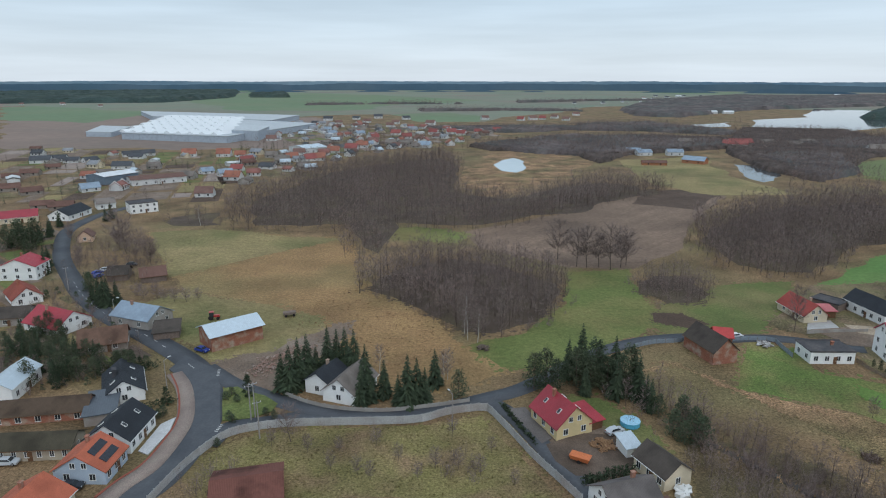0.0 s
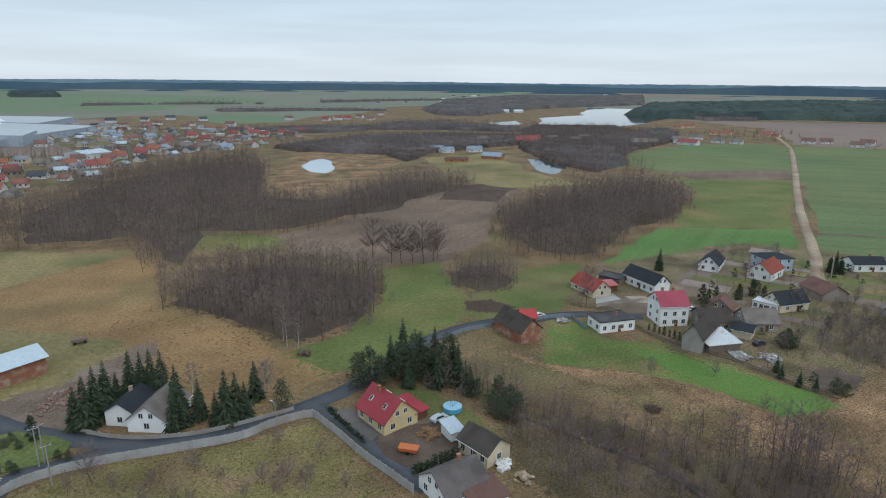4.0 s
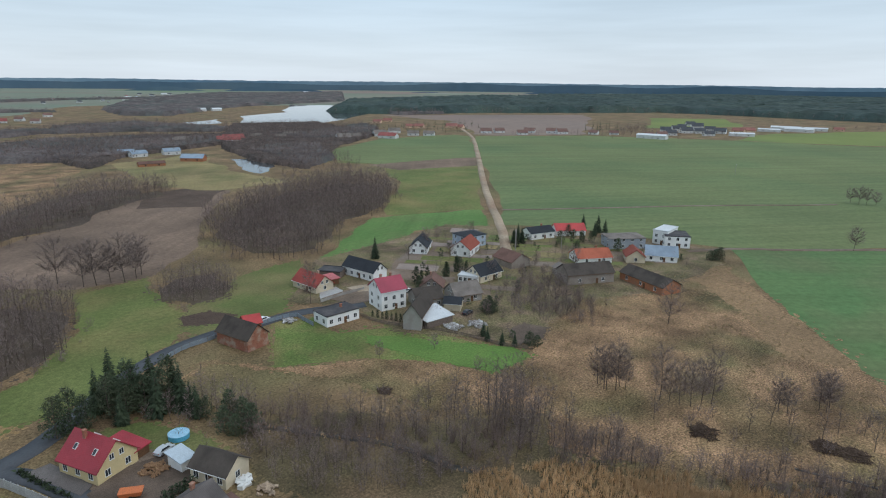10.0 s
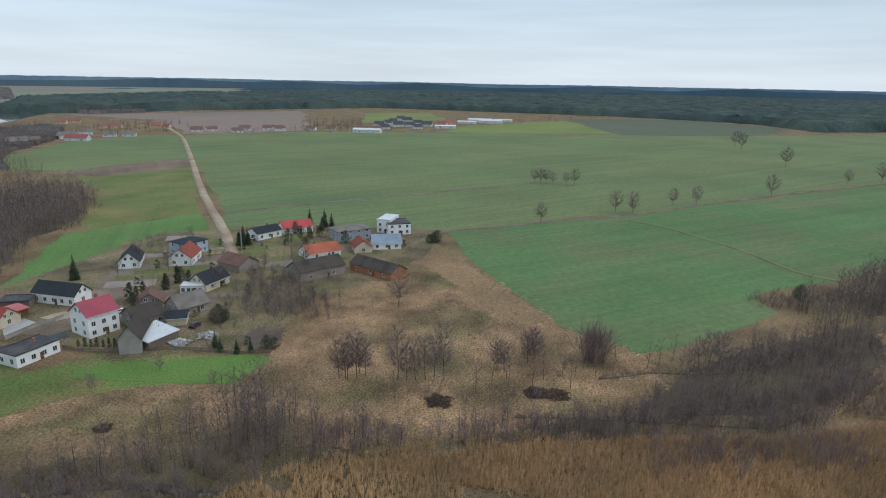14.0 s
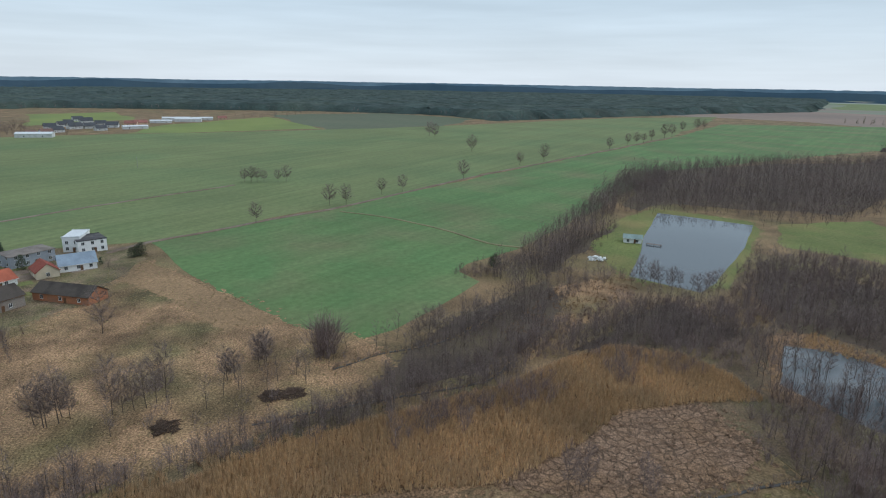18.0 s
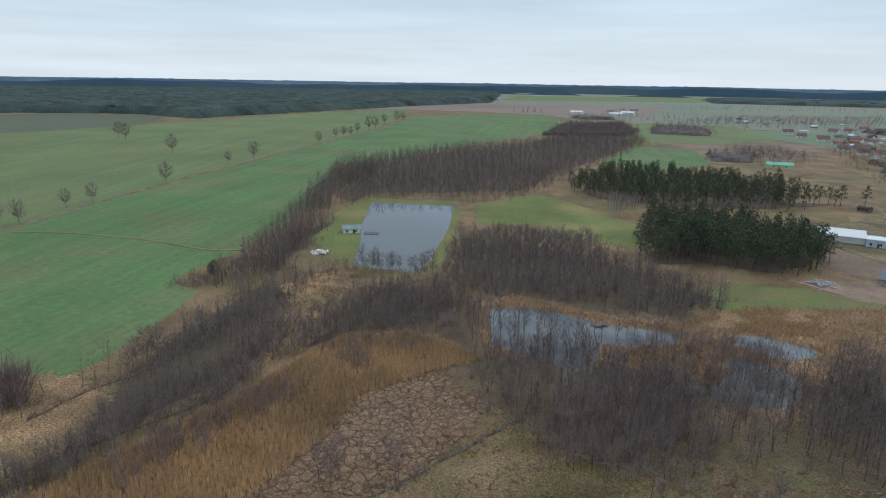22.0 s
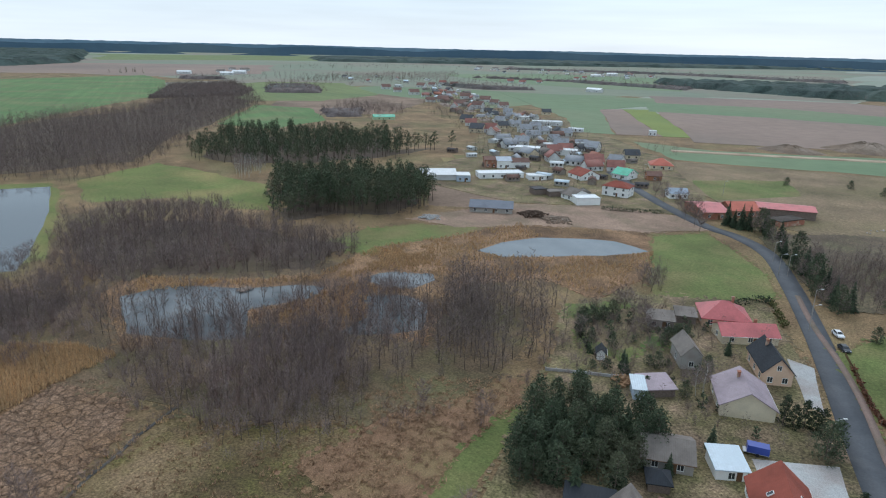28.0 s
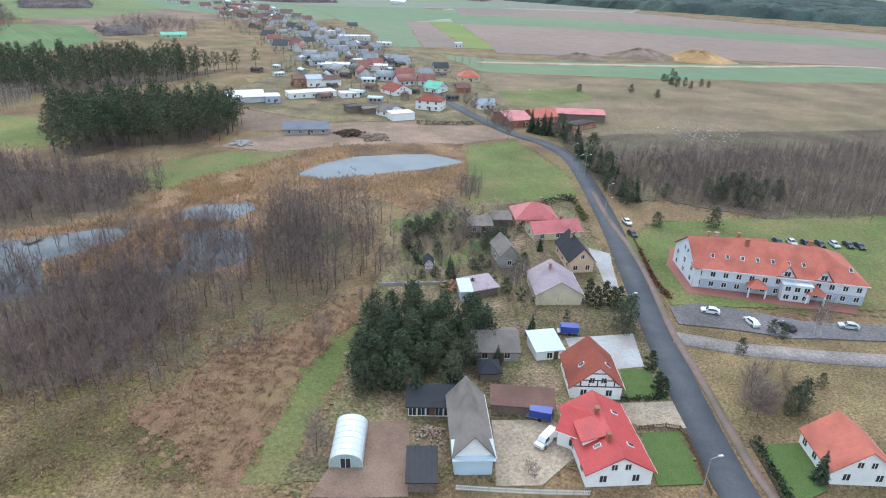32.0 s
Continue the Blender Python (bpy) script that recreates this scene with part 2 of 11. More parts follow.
DITCH = mat("dull_ditch_water", (0.04, 0.038, 0.034), (0.025, 0.023, 0.02), 3, 0.55, fine=0.3, c=(0.10, 0.08, 0.055), big=5)
SWAMP = mat("dark_swamp_water", (0.07, 0.076, 0.08), (0.09, 0.096, 0.10), 4, 0.05, bump=0.0, fine=0.1, c=(0.17, 0.178, 0.18), big=14)
THINICE = mat("thin_grey_ice", (0.125, 0.138, 0.147), (0.15, 0.163, 0.17), 7, 0.1, fine=0.06, c=(0.10, 0.112, 0.12), big=20)

# ---- builders ----
from mathutils.geometry import delaunay_2d_cdt


def to_mesh(name, v, f, mats, idx=None, smooth=False):
    """A mesh from arrays of corners and triangles."""
    me = bpy.data.meshes.new(name)
    v, f = np.asarray(v, np.float32), np.asarray(f, np.int32)
    me.vertices.add(len(v))
    me.vertices.foreach_set("co", v.ravel())
    k = f.shape[1]
    me.loops.add(f.size)
    me.loops.foreach_set("vertex_index", f.ravel())
    me.polygons.add(len(f))
    me.polygons.foreach_set("loop_start", np.arange(0, f.size, k, dtype=np.int32))
    if idx is not None:
        me.polygons.foreach_set("material_index", np.asarray(idx, np.int32))
    if smooth:
        me.polygons.foreach_set("use_smooth", np.ones(len(f), bool))
    for m in mats:
        me.materials.append(m)
    me.update(calc_edges=True)
    return me


class Shape:
    """Boxes, prisms and tubes gathered into one mesh."""

    def __init__(self):
        self.v, self.f = [], []

    def add(self, verts, faces):
        o = len(self.v)
        self.v += [tuple(p) for p in verts]
        self.f += [tuple(o + i for i in q) for q in faces]
        return self

    def box(self, x0, x1, y0, y1, z0, z1):
        p = [(x, y, z) for z in (z0, z1) for y in (y0, y1) for x in (x0, x1)]
        return self.add(p, [(0, 2, 3, 1), (4, 5, 7, 6), (0, 1, 5, 4), (2, 6, 7, 3), (0, 4, 6, 2), (1, 3, 7, 5)])

    def prism(self, outline, z0, z1):
        n = len(outline)
        p = [(x, y, z0) for x, y in outline] + [(x, y, z1) for x, y in outline]
        return self.add(p, [tuple(range(n))[::-1], tuple(range(n, 2 * n))] + [(i, (i + 1) % n, n + (i + 1) % n, n + i) for i in range(n)])

    def tube(self, a, b, r0, r1, k=6):
        a, b = Vector(a), Vector(b)
        q = (b - a).to_track_quat("Z", "Y")
        ring = [q @ Vector((math.cos(2 * math.pi * i / k), math.sin(2 * math.pi * i / k), 0)) for i in range(k)]
        p = [a + r0 * r for r in ring] + [b + r1 * r for r in ring]
        return self.add(p, [(i, (i + 1) % k, k + (i + 1) % k, k + i) for i in range(k)] + [tuple(range(k))[::-1], tuple(range(k, 2 * k))])

    def sweep(self, line, r, k=6):
        """One bent tube along a line."""
        p = [Vector(q) for q in line]
        o, n = len(self.v), len(p)
        for i in range(n):
            d = (p[min(i + 1, n - 1)] - p[max(i - 1, 0)]).to_track_quat("Z", "Y")
            self.v += [tuple(p[i] + d @ Vector((r * math.cos(2 * math.pi * j / k), r * math.sin(2 * math.pi * j / k), 0))) for j in range(k)]
        self.f += [(o + i * k + j, o + i * k + (j + 1) % k, o + (i + 1) * k + (j + 1) % k, o + (i + 1) * k + j) for i in range(n - 1) for j in range(k)]
        return self

    def mesh(self, name, material):
        me = bpy.data.meshes.new(name)
        me.from_pydata(self.v, [], self.f)
        me.materials.append(material)
        me.update()
        return me


def part(name, shape, material, parent, label="", at=None):
    ob = new(name, shape.mesh(name, material) if isinstance(shape, Shape) else shape)
    ob.parent = parent
    if at is not None:
        ob.matrix_basis = at
    return tagged(ob, label)


def thing(name, label, category, m, group="", kind=""):
    ob = new(name)
    ob.matrix_basis = m
    ob.empty_display_size = 0.5
    return tagged(ob, label, category, group, kind)


def wavy(pts, amp, step, closed=True, seed=1):
    """The outline with its long sides broken up and pushed about a little."""
    out, n = [], len(pts)
    for i in range(n if closed else n - 1):
        a, b = Vector((*pts[i], 0)), Vector((*pts[(i + 1) % n], 0))
        k = max(1, min(40, int((b - a).length / step)))
        side = (b - a).normalized().cross(Vector((0, 0, 1)))
        for j in range(k):
            p = a.lerp(b, j / k)
            w = noise.noise(Vector((p.x / (step * 2.5), p.y / (step * 2.5), seed * 7.3))) if j else 0.4 * noise.noise(Vector((p.x / step, p.y / step, seed)))
            p = p + side * amp * w * 2
            out.append((p.x, p.y))
    if not closed:
        out.append(tuple(pts[-1]))
    return out


LAYERS, LEVEL, STRIPS = [], [0.05], [0.0]


def level_of(pts):
    """The height of a new sheet: just above those that it overlaps."""
    p = np.array(pts)
    own = np.concatenate([p, (p + np.roll(p, -1, 0)) / 2, p * 0.5 + p.mean(0) * 0.5])
    h = 0.012
    for q, z in LAYERS:
        if (q.min(0) < p.max(0)).all() and (q.max(0) > p.min(0)).all():
            other = np.concatenate([q, (q + np.roll(q, -1, 0)) / 2])
            if inside(q, own).any() or inside(p, other).any():
                h = max(h, z + 0.012)
    LAYERS.append((p, h))
    LEVEL[0] = h
    return h


def patch(name, label, category, material, *pts, amp=1.5, step=6.0, z=None):
    """A field, meadow or water as a thin sheet on the ground; a later sheet lies just above the earlier ones."""
    far = sum(math.hypot(*p) for p in pts) / len(pts)
    k = max(1.0, far / 250)
    line = wavy(pts, amp * k, step * k, seed=len(name))
    h = level_of(pts) if z is None else z
    n = len(line)
    co, _, tri, _, _, _ = delaunay_2d_cdt([Vector(p) for p in line], [(i, (i + 1) % n) for i in range(n)], [], 1, 1e-4)
    faces = [f if (co[f[1]] - co[f[0]]).cross(co[f[2]] - co[f[0]]) > 0 else f[::-1] for f in tri]
    v, k = [(p.x, p.y, h) for p in co] + [(x, y, z) for z in (h, -0.02) for x, y in line], len(co)
    faces += [(k + i, k + (i + 1) % n, k + n + (i + 1) % n, k + n + i) for i in range(n)]
    if far < 330 and z is None and category in ("grass", "meadow", "reeds", "marsh", "ground", "garden", "field"):
        fv, ff = [], []
        fringe(fv, ff, line, h, 0.45 if category in ("field", "garden") else 1.0)
        edge = bpy.data.meshes.new("edge_growth")
        edge.from_pydata(fv, [], ff)
        edge.materials.append(material)
        tagged(new("edge_growth", edge), "ragged low growth along the edge of the plot", "grass", kind="stuff")
    me = bpy.data.meshes.new(name)
    me.from_pydata(v, [], faces)
    me.materials.append(material)
    me.update()
    return tagged(new(name, me), label, category, kind="structure")


def fringe(v, faces, line, h, reach):
    """Small ragged clumps of the same growth scattered over the edge of a sheet."""
    r = random.Random(len(line))
    n = len(line)
    mx, my = sum(p[0] for p in line) / n, sum(p[1] for p in line) / n
    for i in range(n):
        (x0, y0), (x1, y1) = line[i], line[(i + 1) % n]
        for j in range(int(math.hypot(x1 - x0, y1 - y0) / 0.55)):
            t, d = r.random(), r.gauss(0.3, 1.5) * reach
            x, y = x0 + (x1 - x0) * t, y0 + (y1 - y0) * t
            k = math.hypot(x - mx, y - my) + 1e-6
            x, y, q = x + (x - mx) / k * d, y + (y - my) / k * d, r.uniform(0.2, 0.95) * (0.5 + reach / 2)
            z, a, o = h + r.uniform(0.0005, 0.0095), r.uniform(0, 6.3), len(v)
            v += [(x + q * r.uniform(0.5, 1.3) * math.cos(a + 1.2566 * m), y + q * r.uniform(0.5, 1.3) * math.sin(a + 1.2566 * m), z) for m in range(5)]
            faces.append((o, o + 1, o + 2, o + 3, o + 4))


def smooth_line(pts, n=6):
    """A Catmull-Rom line through the points."""
    p = [np.array(q, float) for q in pts]
    p = [2 * p[0] - p[1]] + p + [2 * p[-1] - p[-2]]
    out = []
    for i in range(1, len(p) - 2):
        for j in range(n):
            t = j / n
            out.append(0.5 * (2 * p[i] + (p[i + 1] - p[i - 1]) * t + (2 * p[i - 1] - 5 * p[i] + 4 * p[i + 1] - p[i + 2]) * t * t + (3 * p[i] - p[i - 1] - 3 * p[i + 1] + p[i + 2]) * t ** 3))
    out.append(p[-2])
    return np.array(out)


def strip(name, label, category, material, width, *pts, z=None, n=6, shift=0.0, kind="structure", ragged=0.0):
    """A road or path of that width along a line, with sides down to the ground."""
    c = smooth_line(pts, n)
    d = np.gradient(c, axis=0)
    d /= np.linalg.norm(d, axis=1)[:, None] + 1e-9
    s = np.stack([-d[:, 1], d[:, 0]], 1)
    STRIPS[0] += 0.006
    h = 0.14 + STRIPS[0] if z is None else z
    rag = np.array([noise.noise(Vector((p[0] / 6, p[1] / 6, 3))) for p in c])[:, None] * ragged
    le, ri = c + s * (width / 2 + shift + rag), c - s * (width / 2 - shift - rag)
    k = len(c)
    v = np.concatenate([np.c_[le, np.full(k, h)], np.c_[ri, np.full(k, h)]])
    f = [(i, k + i, k + i + 1, i + 1) for i in range(k - 1)]
    v = np.concatenate([v, v * (1, 1, 0) - (0, 0, 0.02)])
    f += [(i, i + 1, 2 * k + i + 1, 2 * k + i) for i in range(k - 1)] + [(k + i, 3 * k + i, 3 * k + i + 1, k + i + 1) for i in range(k - 1)]
    return tagged(new(name, to_mesh(name, v, f, [material])), label, category, kind=kind)


def inside(poly, xy):
    poly = np.array(poly)
    x, y = xy[:, 0], xy[:, 1]
    c = np.zeros(len(xy), bool)
    for (x0, y0), (x1, y1) in zip(poly, np.roll(poly, -1, 0)):
        c ^= ((y0 > y) != (y1 > y)) & (x < (x1 - x0) * (y - y0) / (y1 - y0 + 1e-12) + x0)
    return c


def scatter(poly, gap, rng, ragged=0.9):
    """Jittered places inside an outline."""
    p = np.array(poly)
    lo, hi = p.min(0), p.max(0)
    gx, gy = np.meshgrid(np.arange(lo[0], hi[0], gap), np.arange(lo[1], hi[1], gap))
    xy = np.stack([gx.ravel(), gy.ravel()], 1)
    xy = xy + rng.uniform(-ragged, ragged, xy.shape) * gap * 0.6
    return xy[inside(poly, xy + rng.normal(0, gap * 0.5, xy.shape))]


def footprint(pts, h):
    """The foot of a stand of trees of that height, whose far side is hidden behind its own crowns as seen from 75 m up."""
    p = np.array(pts, float)
    r = np.hypot(*p.T)
    mid = np.hypot(*p.mean(0))
    q = np.roll(p, -1, 0)
    edge = (p[:, None] + (q - p)[:, None] * np.linspace(0, 1, 24)[None, :, None]).reshape(-1, 2)
    out = []
    for (x, y), d in zip(p, r):
        if d > mid:
            side = np.abs(x * edge[:, 1] - y * edge[:, 0]) / d / np.hypot(*edge.T) < 0.02
            near = np.hypot(*edge[side].T).min() if side.any() else d
            k = max(d * (1 - h / 75), near + 0.3 * (d - near)) / d
            x, y = x * k, y * k
        out.append((x, y))
    return out


def arr_tube(a, b, r0, r1, k):
    a, b = np.array(a, float), np.array(b, float)
    d = (b - a) / (np.linalg.norm(b - a) + 1e-9)
    u = np.cross(d, (0.3, 0.9, 0.2))
    u /= np.linalg.norm(u) + 1e-9
    w = np.cross(d, u)
    an = 2 * np.pi * np.arange(k) / k
    ring = np.cos(an)[:, None] * u + np.sin(an)[:, None] * w
    v = np.concatenate([a + r0 * ring, b + r1 * ring])
    i = np.arange(k)
    j = (i + 1) % k
    return v, np.concatenate([np.stack([i, j, k + j], 1), np.stack([i, k + j, k + i], 1)])


def gather(pieces):
    vs, fs, o = [], [], 0
    for v, f in pieces:
        vs.append(v)
        fs.append(f + o)
        o += len(v)
    return np.concatenate(vs), np.concatenate(fs)


def blade(a, b, w, rng):
    """A thin tapering sliver from a to b."""
    n = np.cross(b - a, rng.normal(0, 1, 3))
    n *= w / (np.linalg.norm(n) + 1e-9) / 2
    return np.array([a - n, a + n, b]), np.array([[0, 1, 2]])


def bare_tree(seed, h=12.0, start=0.35, spread=0.28, limbs=9, twigs=10, width=0.05, sides=3, fine=False):
    """Trunk and steep limbs, and the thin upright twigs, of a leafless tree."""
    rng = np.random.default_rng(seed)
    wood, thin = [], []
    p, r = np.zeros(3), h * 0.009 + 0.02
    trunk = [p]
    for i in range(3):
        p = p + np.array([*rng.normal(0, 0.018 * h, 2), h * 0.29])
        trunk.append(p)
    for i in range(3):
        wood.append(arr_tube(trunk[i], trunk[i + 1], r * (1 - 0.3 * i), r * (1 - 0.3 * (i + 1)), sides))
    rz, mid = (1 - start) * h / 2, (1 + start) * h / 2
    for i in range(limbs):
        an = i * 2.4 + rng.uniform(-0.5, 0.5)
        out = np.array([math.cos(an), math.sin(an), 0])
        u = -0.8 + 1.75 * (i + rng.uniform(0, 1)) / limbs
        rad = spread * h * math.sqrt(max(0.06, 1 - u * u)) * rng.uniform(0.7, 1.05)
        tip = out * rad + (0, 0, mid + u * rz * 0.92)
        z = min(0.84 * h, max(0.75 * start * h, tip[2] - rad * (rng.uniform(0.45, 1.1) if fine else rng.uniform(0.7, 1.5))))
        k = min(2, int(z / (0.29 * h)))
        base = trunk[k] + (trunk[k + 1] - trunk[k]) * (z - trunk[k][2]) / (0.29 * h)
        elbow = base * 0.5 + tip * 0.5 + out * rad * 0.12
        if fine:
            wood += [arr_tube(base, elbow, r * 0.27, r * 0.15, 3), arr_tube(elbow, tip, r * 0.15, r * 0.04, 3)]
        else:
            wood += [blade(base, elbow, r * 0.8, rng), blade(elbow, tip, r * 0.5, rng)]
        run = (tip - base) / (np.linalg.norm(tip - base) + 1e-9)
        for j in range(twigs):
            u = rng.uniform(0.35, 2.0)
            s = base + (elbow - base) * u if u < 1 else elbow + (tip - elbow) * (u - 1)
            e = run * 0.55 + rng.normal(0, 0.5, 3) + (0, 0, 0.22 if fine else 0.35)
            thin.append(blade(s, s + e / np.linalg.norm(e) * h * (rng.uniform(0.1, 0.22) if fine else rng.uniform(0.06, 0.135)), width, rng))
    return gather(wood), gather(thin)


def shrub(seed, h=3.0, stems=14, width=0.05):
    rng = np.random.default_rng(seed)
    thin = []
    for i in range(stems):
        an = rng.uniform(0, 6.28)
        s = np.array([rng.normal(0, 0.15 * h), rng.normal(0, 0.15 * h), 0])
        e = s + np.array([math.cos(an) * h * rng.uniform(0.1, 0.5), math.sin(an) * h * rng.uniform(0.1, 0.5), h * rng.uniform(0.6, 1.0)])
        for a, b in ((s, e), (s * 0.5 + e * 0.5, e + rng.normal(0, 0.2 * h, 3)), (s * 0.3 + e * 0.7, e + rng.normal(0, 0.22 * h, 3))):
            w = np.cross(b - a, rng.normal(0, 1, 3))
            w *= width / (np.linalg.norm(w) + 1e-9)
            thin.append((np.array([a - w / 2, a + w / 2, b]), np.array([[0, 1, 2]])))
    return gather(thin)


def carr(seed, h=4.5, stems=20, width=0.06):
    """A domed willow bush: stems fanning up from one foot, each feathered with fine twigs."""
    rng = np.random.default_rng(seed)
    thin = []
    for i in range(stems):
        an, lean = rng.uniform(0, 6.28), rng.uniform(0.05, 0.95)
        s = np.array([rng.normal(0, 0.06 * h), rng.normal(0, 0.06 * h), 0])
        top = np.array([math.cos(an) * lean * 0.62 * h, math.sin(an) * lean * 0.62 * h, h * math.sqrt(1 - 0.72 * lean * lean) * rng.uniform(0.8, 1.05)])
        thin.append(blade(s, top, width * 1.3, rng))
        for j in range(4):
            p = s + (top - s) * rng.uniform(0.4, 0.95)
            d = (top - s) / h * 0.5 + rng.normal(0, 0.33, 3) + (0, 0, 0.3)
            thin.append(blade(p, p + d * h * rng.uniform(0.3, 0.55), width, rng))
    return gather(thin)


def spruce(seed, h=12.0, base=0.2, layers=15, around=9):
    """Trunk, and drooping needle sprays in whorls."""
    rng = np.random.default_rng(seed)
    thin = []
    for i in range(layers):
        q = i / (layers - 1)
        r = base * h * (1 - q) ** 0.85 * rng.uniform(0.7, 1.15) + 0.12
        for j in range(max(4, int(around * (1 - 0.6 * q)))):
            an = rng.uniform(0, 6.28)
            c, s = math.cos(an), math.sin(an)
            z = h * (0.05 + 0.93 * q) + rng.normal(0, 0.6) * h / layers
            rr = r * rng.uniform(0.6, 1.25)
            root, tip = np.array([0.15 * rr * c, 0.15 * rr * s, z + 0.15 * rr]), np.array([rr * c, rr * s, z - rng.uniform(0.1, 0.4) * rr])
            mid = root * 0.45 + tip * 0.55
            w = 0.1 * rr + 0.09
            side = np.array([-s, c, 0]) * w
            thin.append((np.array([root, mid + side - (0, 0, 0.3 * w), tip, mid - side - (0, 0, 0.3 * w), mid + (0, 0, 0.2 * w)]), np.array([[0, 1, 4], [1, 2, 4], [2, 3, 4], [3, 0, 4]])))
    return arr_tube((0, 0, 0), (0, 0, h * 0.9), 0.02 * h, 0.03, 5), gather(thin)


def clumpy(seed, h=12.0, low=0.45, spread=0.22, blobs=10, sprays=26, size=0.55):
    """Trunk with limbs, and a crown of needle or leaf sprays round the limb ends."""
    rng = np.random.default_rng(seed)
    wood, thin = [arr_tube((0, 0, 0), (rng.normal(0, 0.02) * h, rng.normal(0, 0.02) * h, h * 0.85), 0.016 * h + 0.03, 0.04, 5)], []
    for i in range(blobs):
        q = low + (1 - low) * (i + rng.uniform(0, 1)) / blobs
        an, r = i * 2.4, spread * h * math.sin(math.pi * min(1, 0.3 + 0.65 * (q - low) / (1 - low))) * rng.uniform(0.5, 1.1)
        c = np.array([r * math.cos(an), r * math.sin(an), q * h])
        wood.append(arr_tube((0, 0, c[2] - 0.06 * h), c, 0.07, 0.03, 3))
        b = spread * h * rng.uniform(0.32, 0.5)
        for j in range(sprays):
            d = rng.normal(0, 1, 3)
            d /= np.linalg.norm(d)
            p = c + d * b * rng.uniform(0.45, 1.05) * (1, 1, 0.7)
            u, w = rng.normal(0, 1, 3), rng.normal(0, 1, 3)
            k = size * rng.uniform(0.6, 1.3)
            thin.append((np.array([p - k * u / np.linalg.norm(u) * 0.5, p + k * w / np.linalg.norm(w) * 0.5, p + k * d * 0.6]), np.array([[0, 1, 2]])))
    return gather(wood), gather(thin)


def mass(name, label, category, places, protos, mats, rng, lo=0.75, hi=1.2, z=0.05):
    """Many plants as one object: each place gets one of the plants, turned and scaled."""
    out, idx, o = [], [], 0
    fs = []
    pick = rng.integers(0, len(protos), len(places))
    for k, layers in enumerate(protos):
        at = places[pick == k]
        n = len(at)
        if not n:
            continue
        an, sc = rng.uniform(0, 6.28, n), rng.uniform(lo, hi, n)
        c, s = np.cos(an) * sc, np.sin(an) * sc
        for mi, (v, f) in enumerate(layers):
            x = v[None, :, 0] * c[:, None] - v[None, :, 1] * s[:, None] + at[:, None, 0]
            y = v[None, :, 0] * s[:, None] + v[None, :, 1] * c[:, None] + at[:, None, 1]
            h = v[None, :, 2] * (sc * rng.uniform(0.85, 1.15, n))[:, None] + z
            out.append(np.stack([x, y, h], 2).reshape(-1, 3))
            fs.append((f[None] + (np.arange(n) * len(v))[:, None, None]).reshape(-1, 3) + o)
            idx.append(np.full(n * len(f), mi))
            o += n * len(v)
    if not out:
        return None
    return tagged(new(name, to_mesh(name, np.concatenate(out), np.concatenate(fs), mats, np.concatenate(idx))), label, category, kind="stuff")


def canopy(name, label, material, gap, h, *pts):
    """A far forest: its floor, and the bumpy roof of its crowns down to the ground at the edge."""
    r = np.random.default_rng(len(label) + len(pts))
    p = np.array(pts)
    lo, hi = p.min(0), p.max(0)
    nx, ny = (np.ceil((hi - lo) / gap).astype(int) + 2)
    gx, gy = np.meshgrid(np.arange(nx), np.arange(ny))
    xy = np.stack([gx.ravel(), gy.ravel()], 1) * gap + lo - gap + r.uniform(-0.4, 0.4, (nx * ny, 2)) * gap
    keep = inside(pts, xy)
    z = np.where(keep, h * r.uniform(0.55, 1.1, len(xy)), 0.0)
    i = (gx[:-1, :-1] + gy[:-1, :-1] * nx).ravel()
    f = np.concatenate([np.stack([i, i + 1, i + nx + 1], 1), np.stack([i, i + nx + 1, i + nx], 1)])
    f = f[keep[f].any(1)]
    used = np.unique(f)
    back = np.zeros(len(xy), int)
    back[used] = np.arange(len(used))
    return tagged(new(name, to_mesh(name, np.c_[xy, z][used], back[f], [material])), label, "forest", kind="stuff")

# ---- the ground and its fields ----
ring = [(4850 * math.cos(a), 4850 * math.sin(a)) for a in np.linspace(0, 2 * math.pi, 96, endpoint=False)]
ground = Shape().add([(x, y, 0) for x, y in ring], [tuple(range(96))]).mesh("ground", GROUND)
tagged(new("ground", ground), "flat farmland with rough winter grass", "ground", kind="structure")

# fields far off, in colours paled for haze
def plots(label, category, z, gap, turn, mats, *pts, shrink=0.97, seed=3):
    """A patchwork of plots in columns of uneven width, one sheet."""
    r = np.random.default_rng(seed)
    p = np.array(pts, float)
    a = radians(turn)
    ax = np.array([[math.cos(a), math.sin(a)], [-math.sin(a), math.cos(a)]])
    q = p @ ax.T
    lo, hi = q.min(0), q.max(0)
    v, f, idx, u = [], [], [], lo[0]
    while u < hi[0]:
        du = gap * r.uniform(0.5, 1.5)
        w = lo[1] - r.uniform(0, gap)
        while w < hi[1]:
            dw = gap * r.uniform(0.8, 3.0)
            mid = np.array([[u + du / 2, w + dw / 2]]) @ ax
            if r.random() < 0.86 and inside(pts, mid)[0]:
                k = len(v)
                c = np.array([(-1, -1), (1, -1), (1, 1), (-1, 1)]) * (du / 2, dw / 2) * shrink * r.uniform(0.9, 1, (4, 2)) + (u + du / 2, w + dw / 2)
                v += [(*xy, z) for xy in c @ ax]
                f.append((k, k + 1, k + 2, k + 3))
                idx.append(int(r.integers(len(mats))))
            w += dw
        u += du
    return tagged(new("plots", to_mesh("plots", v, f, mats, idx)), label, category, kind="structure")


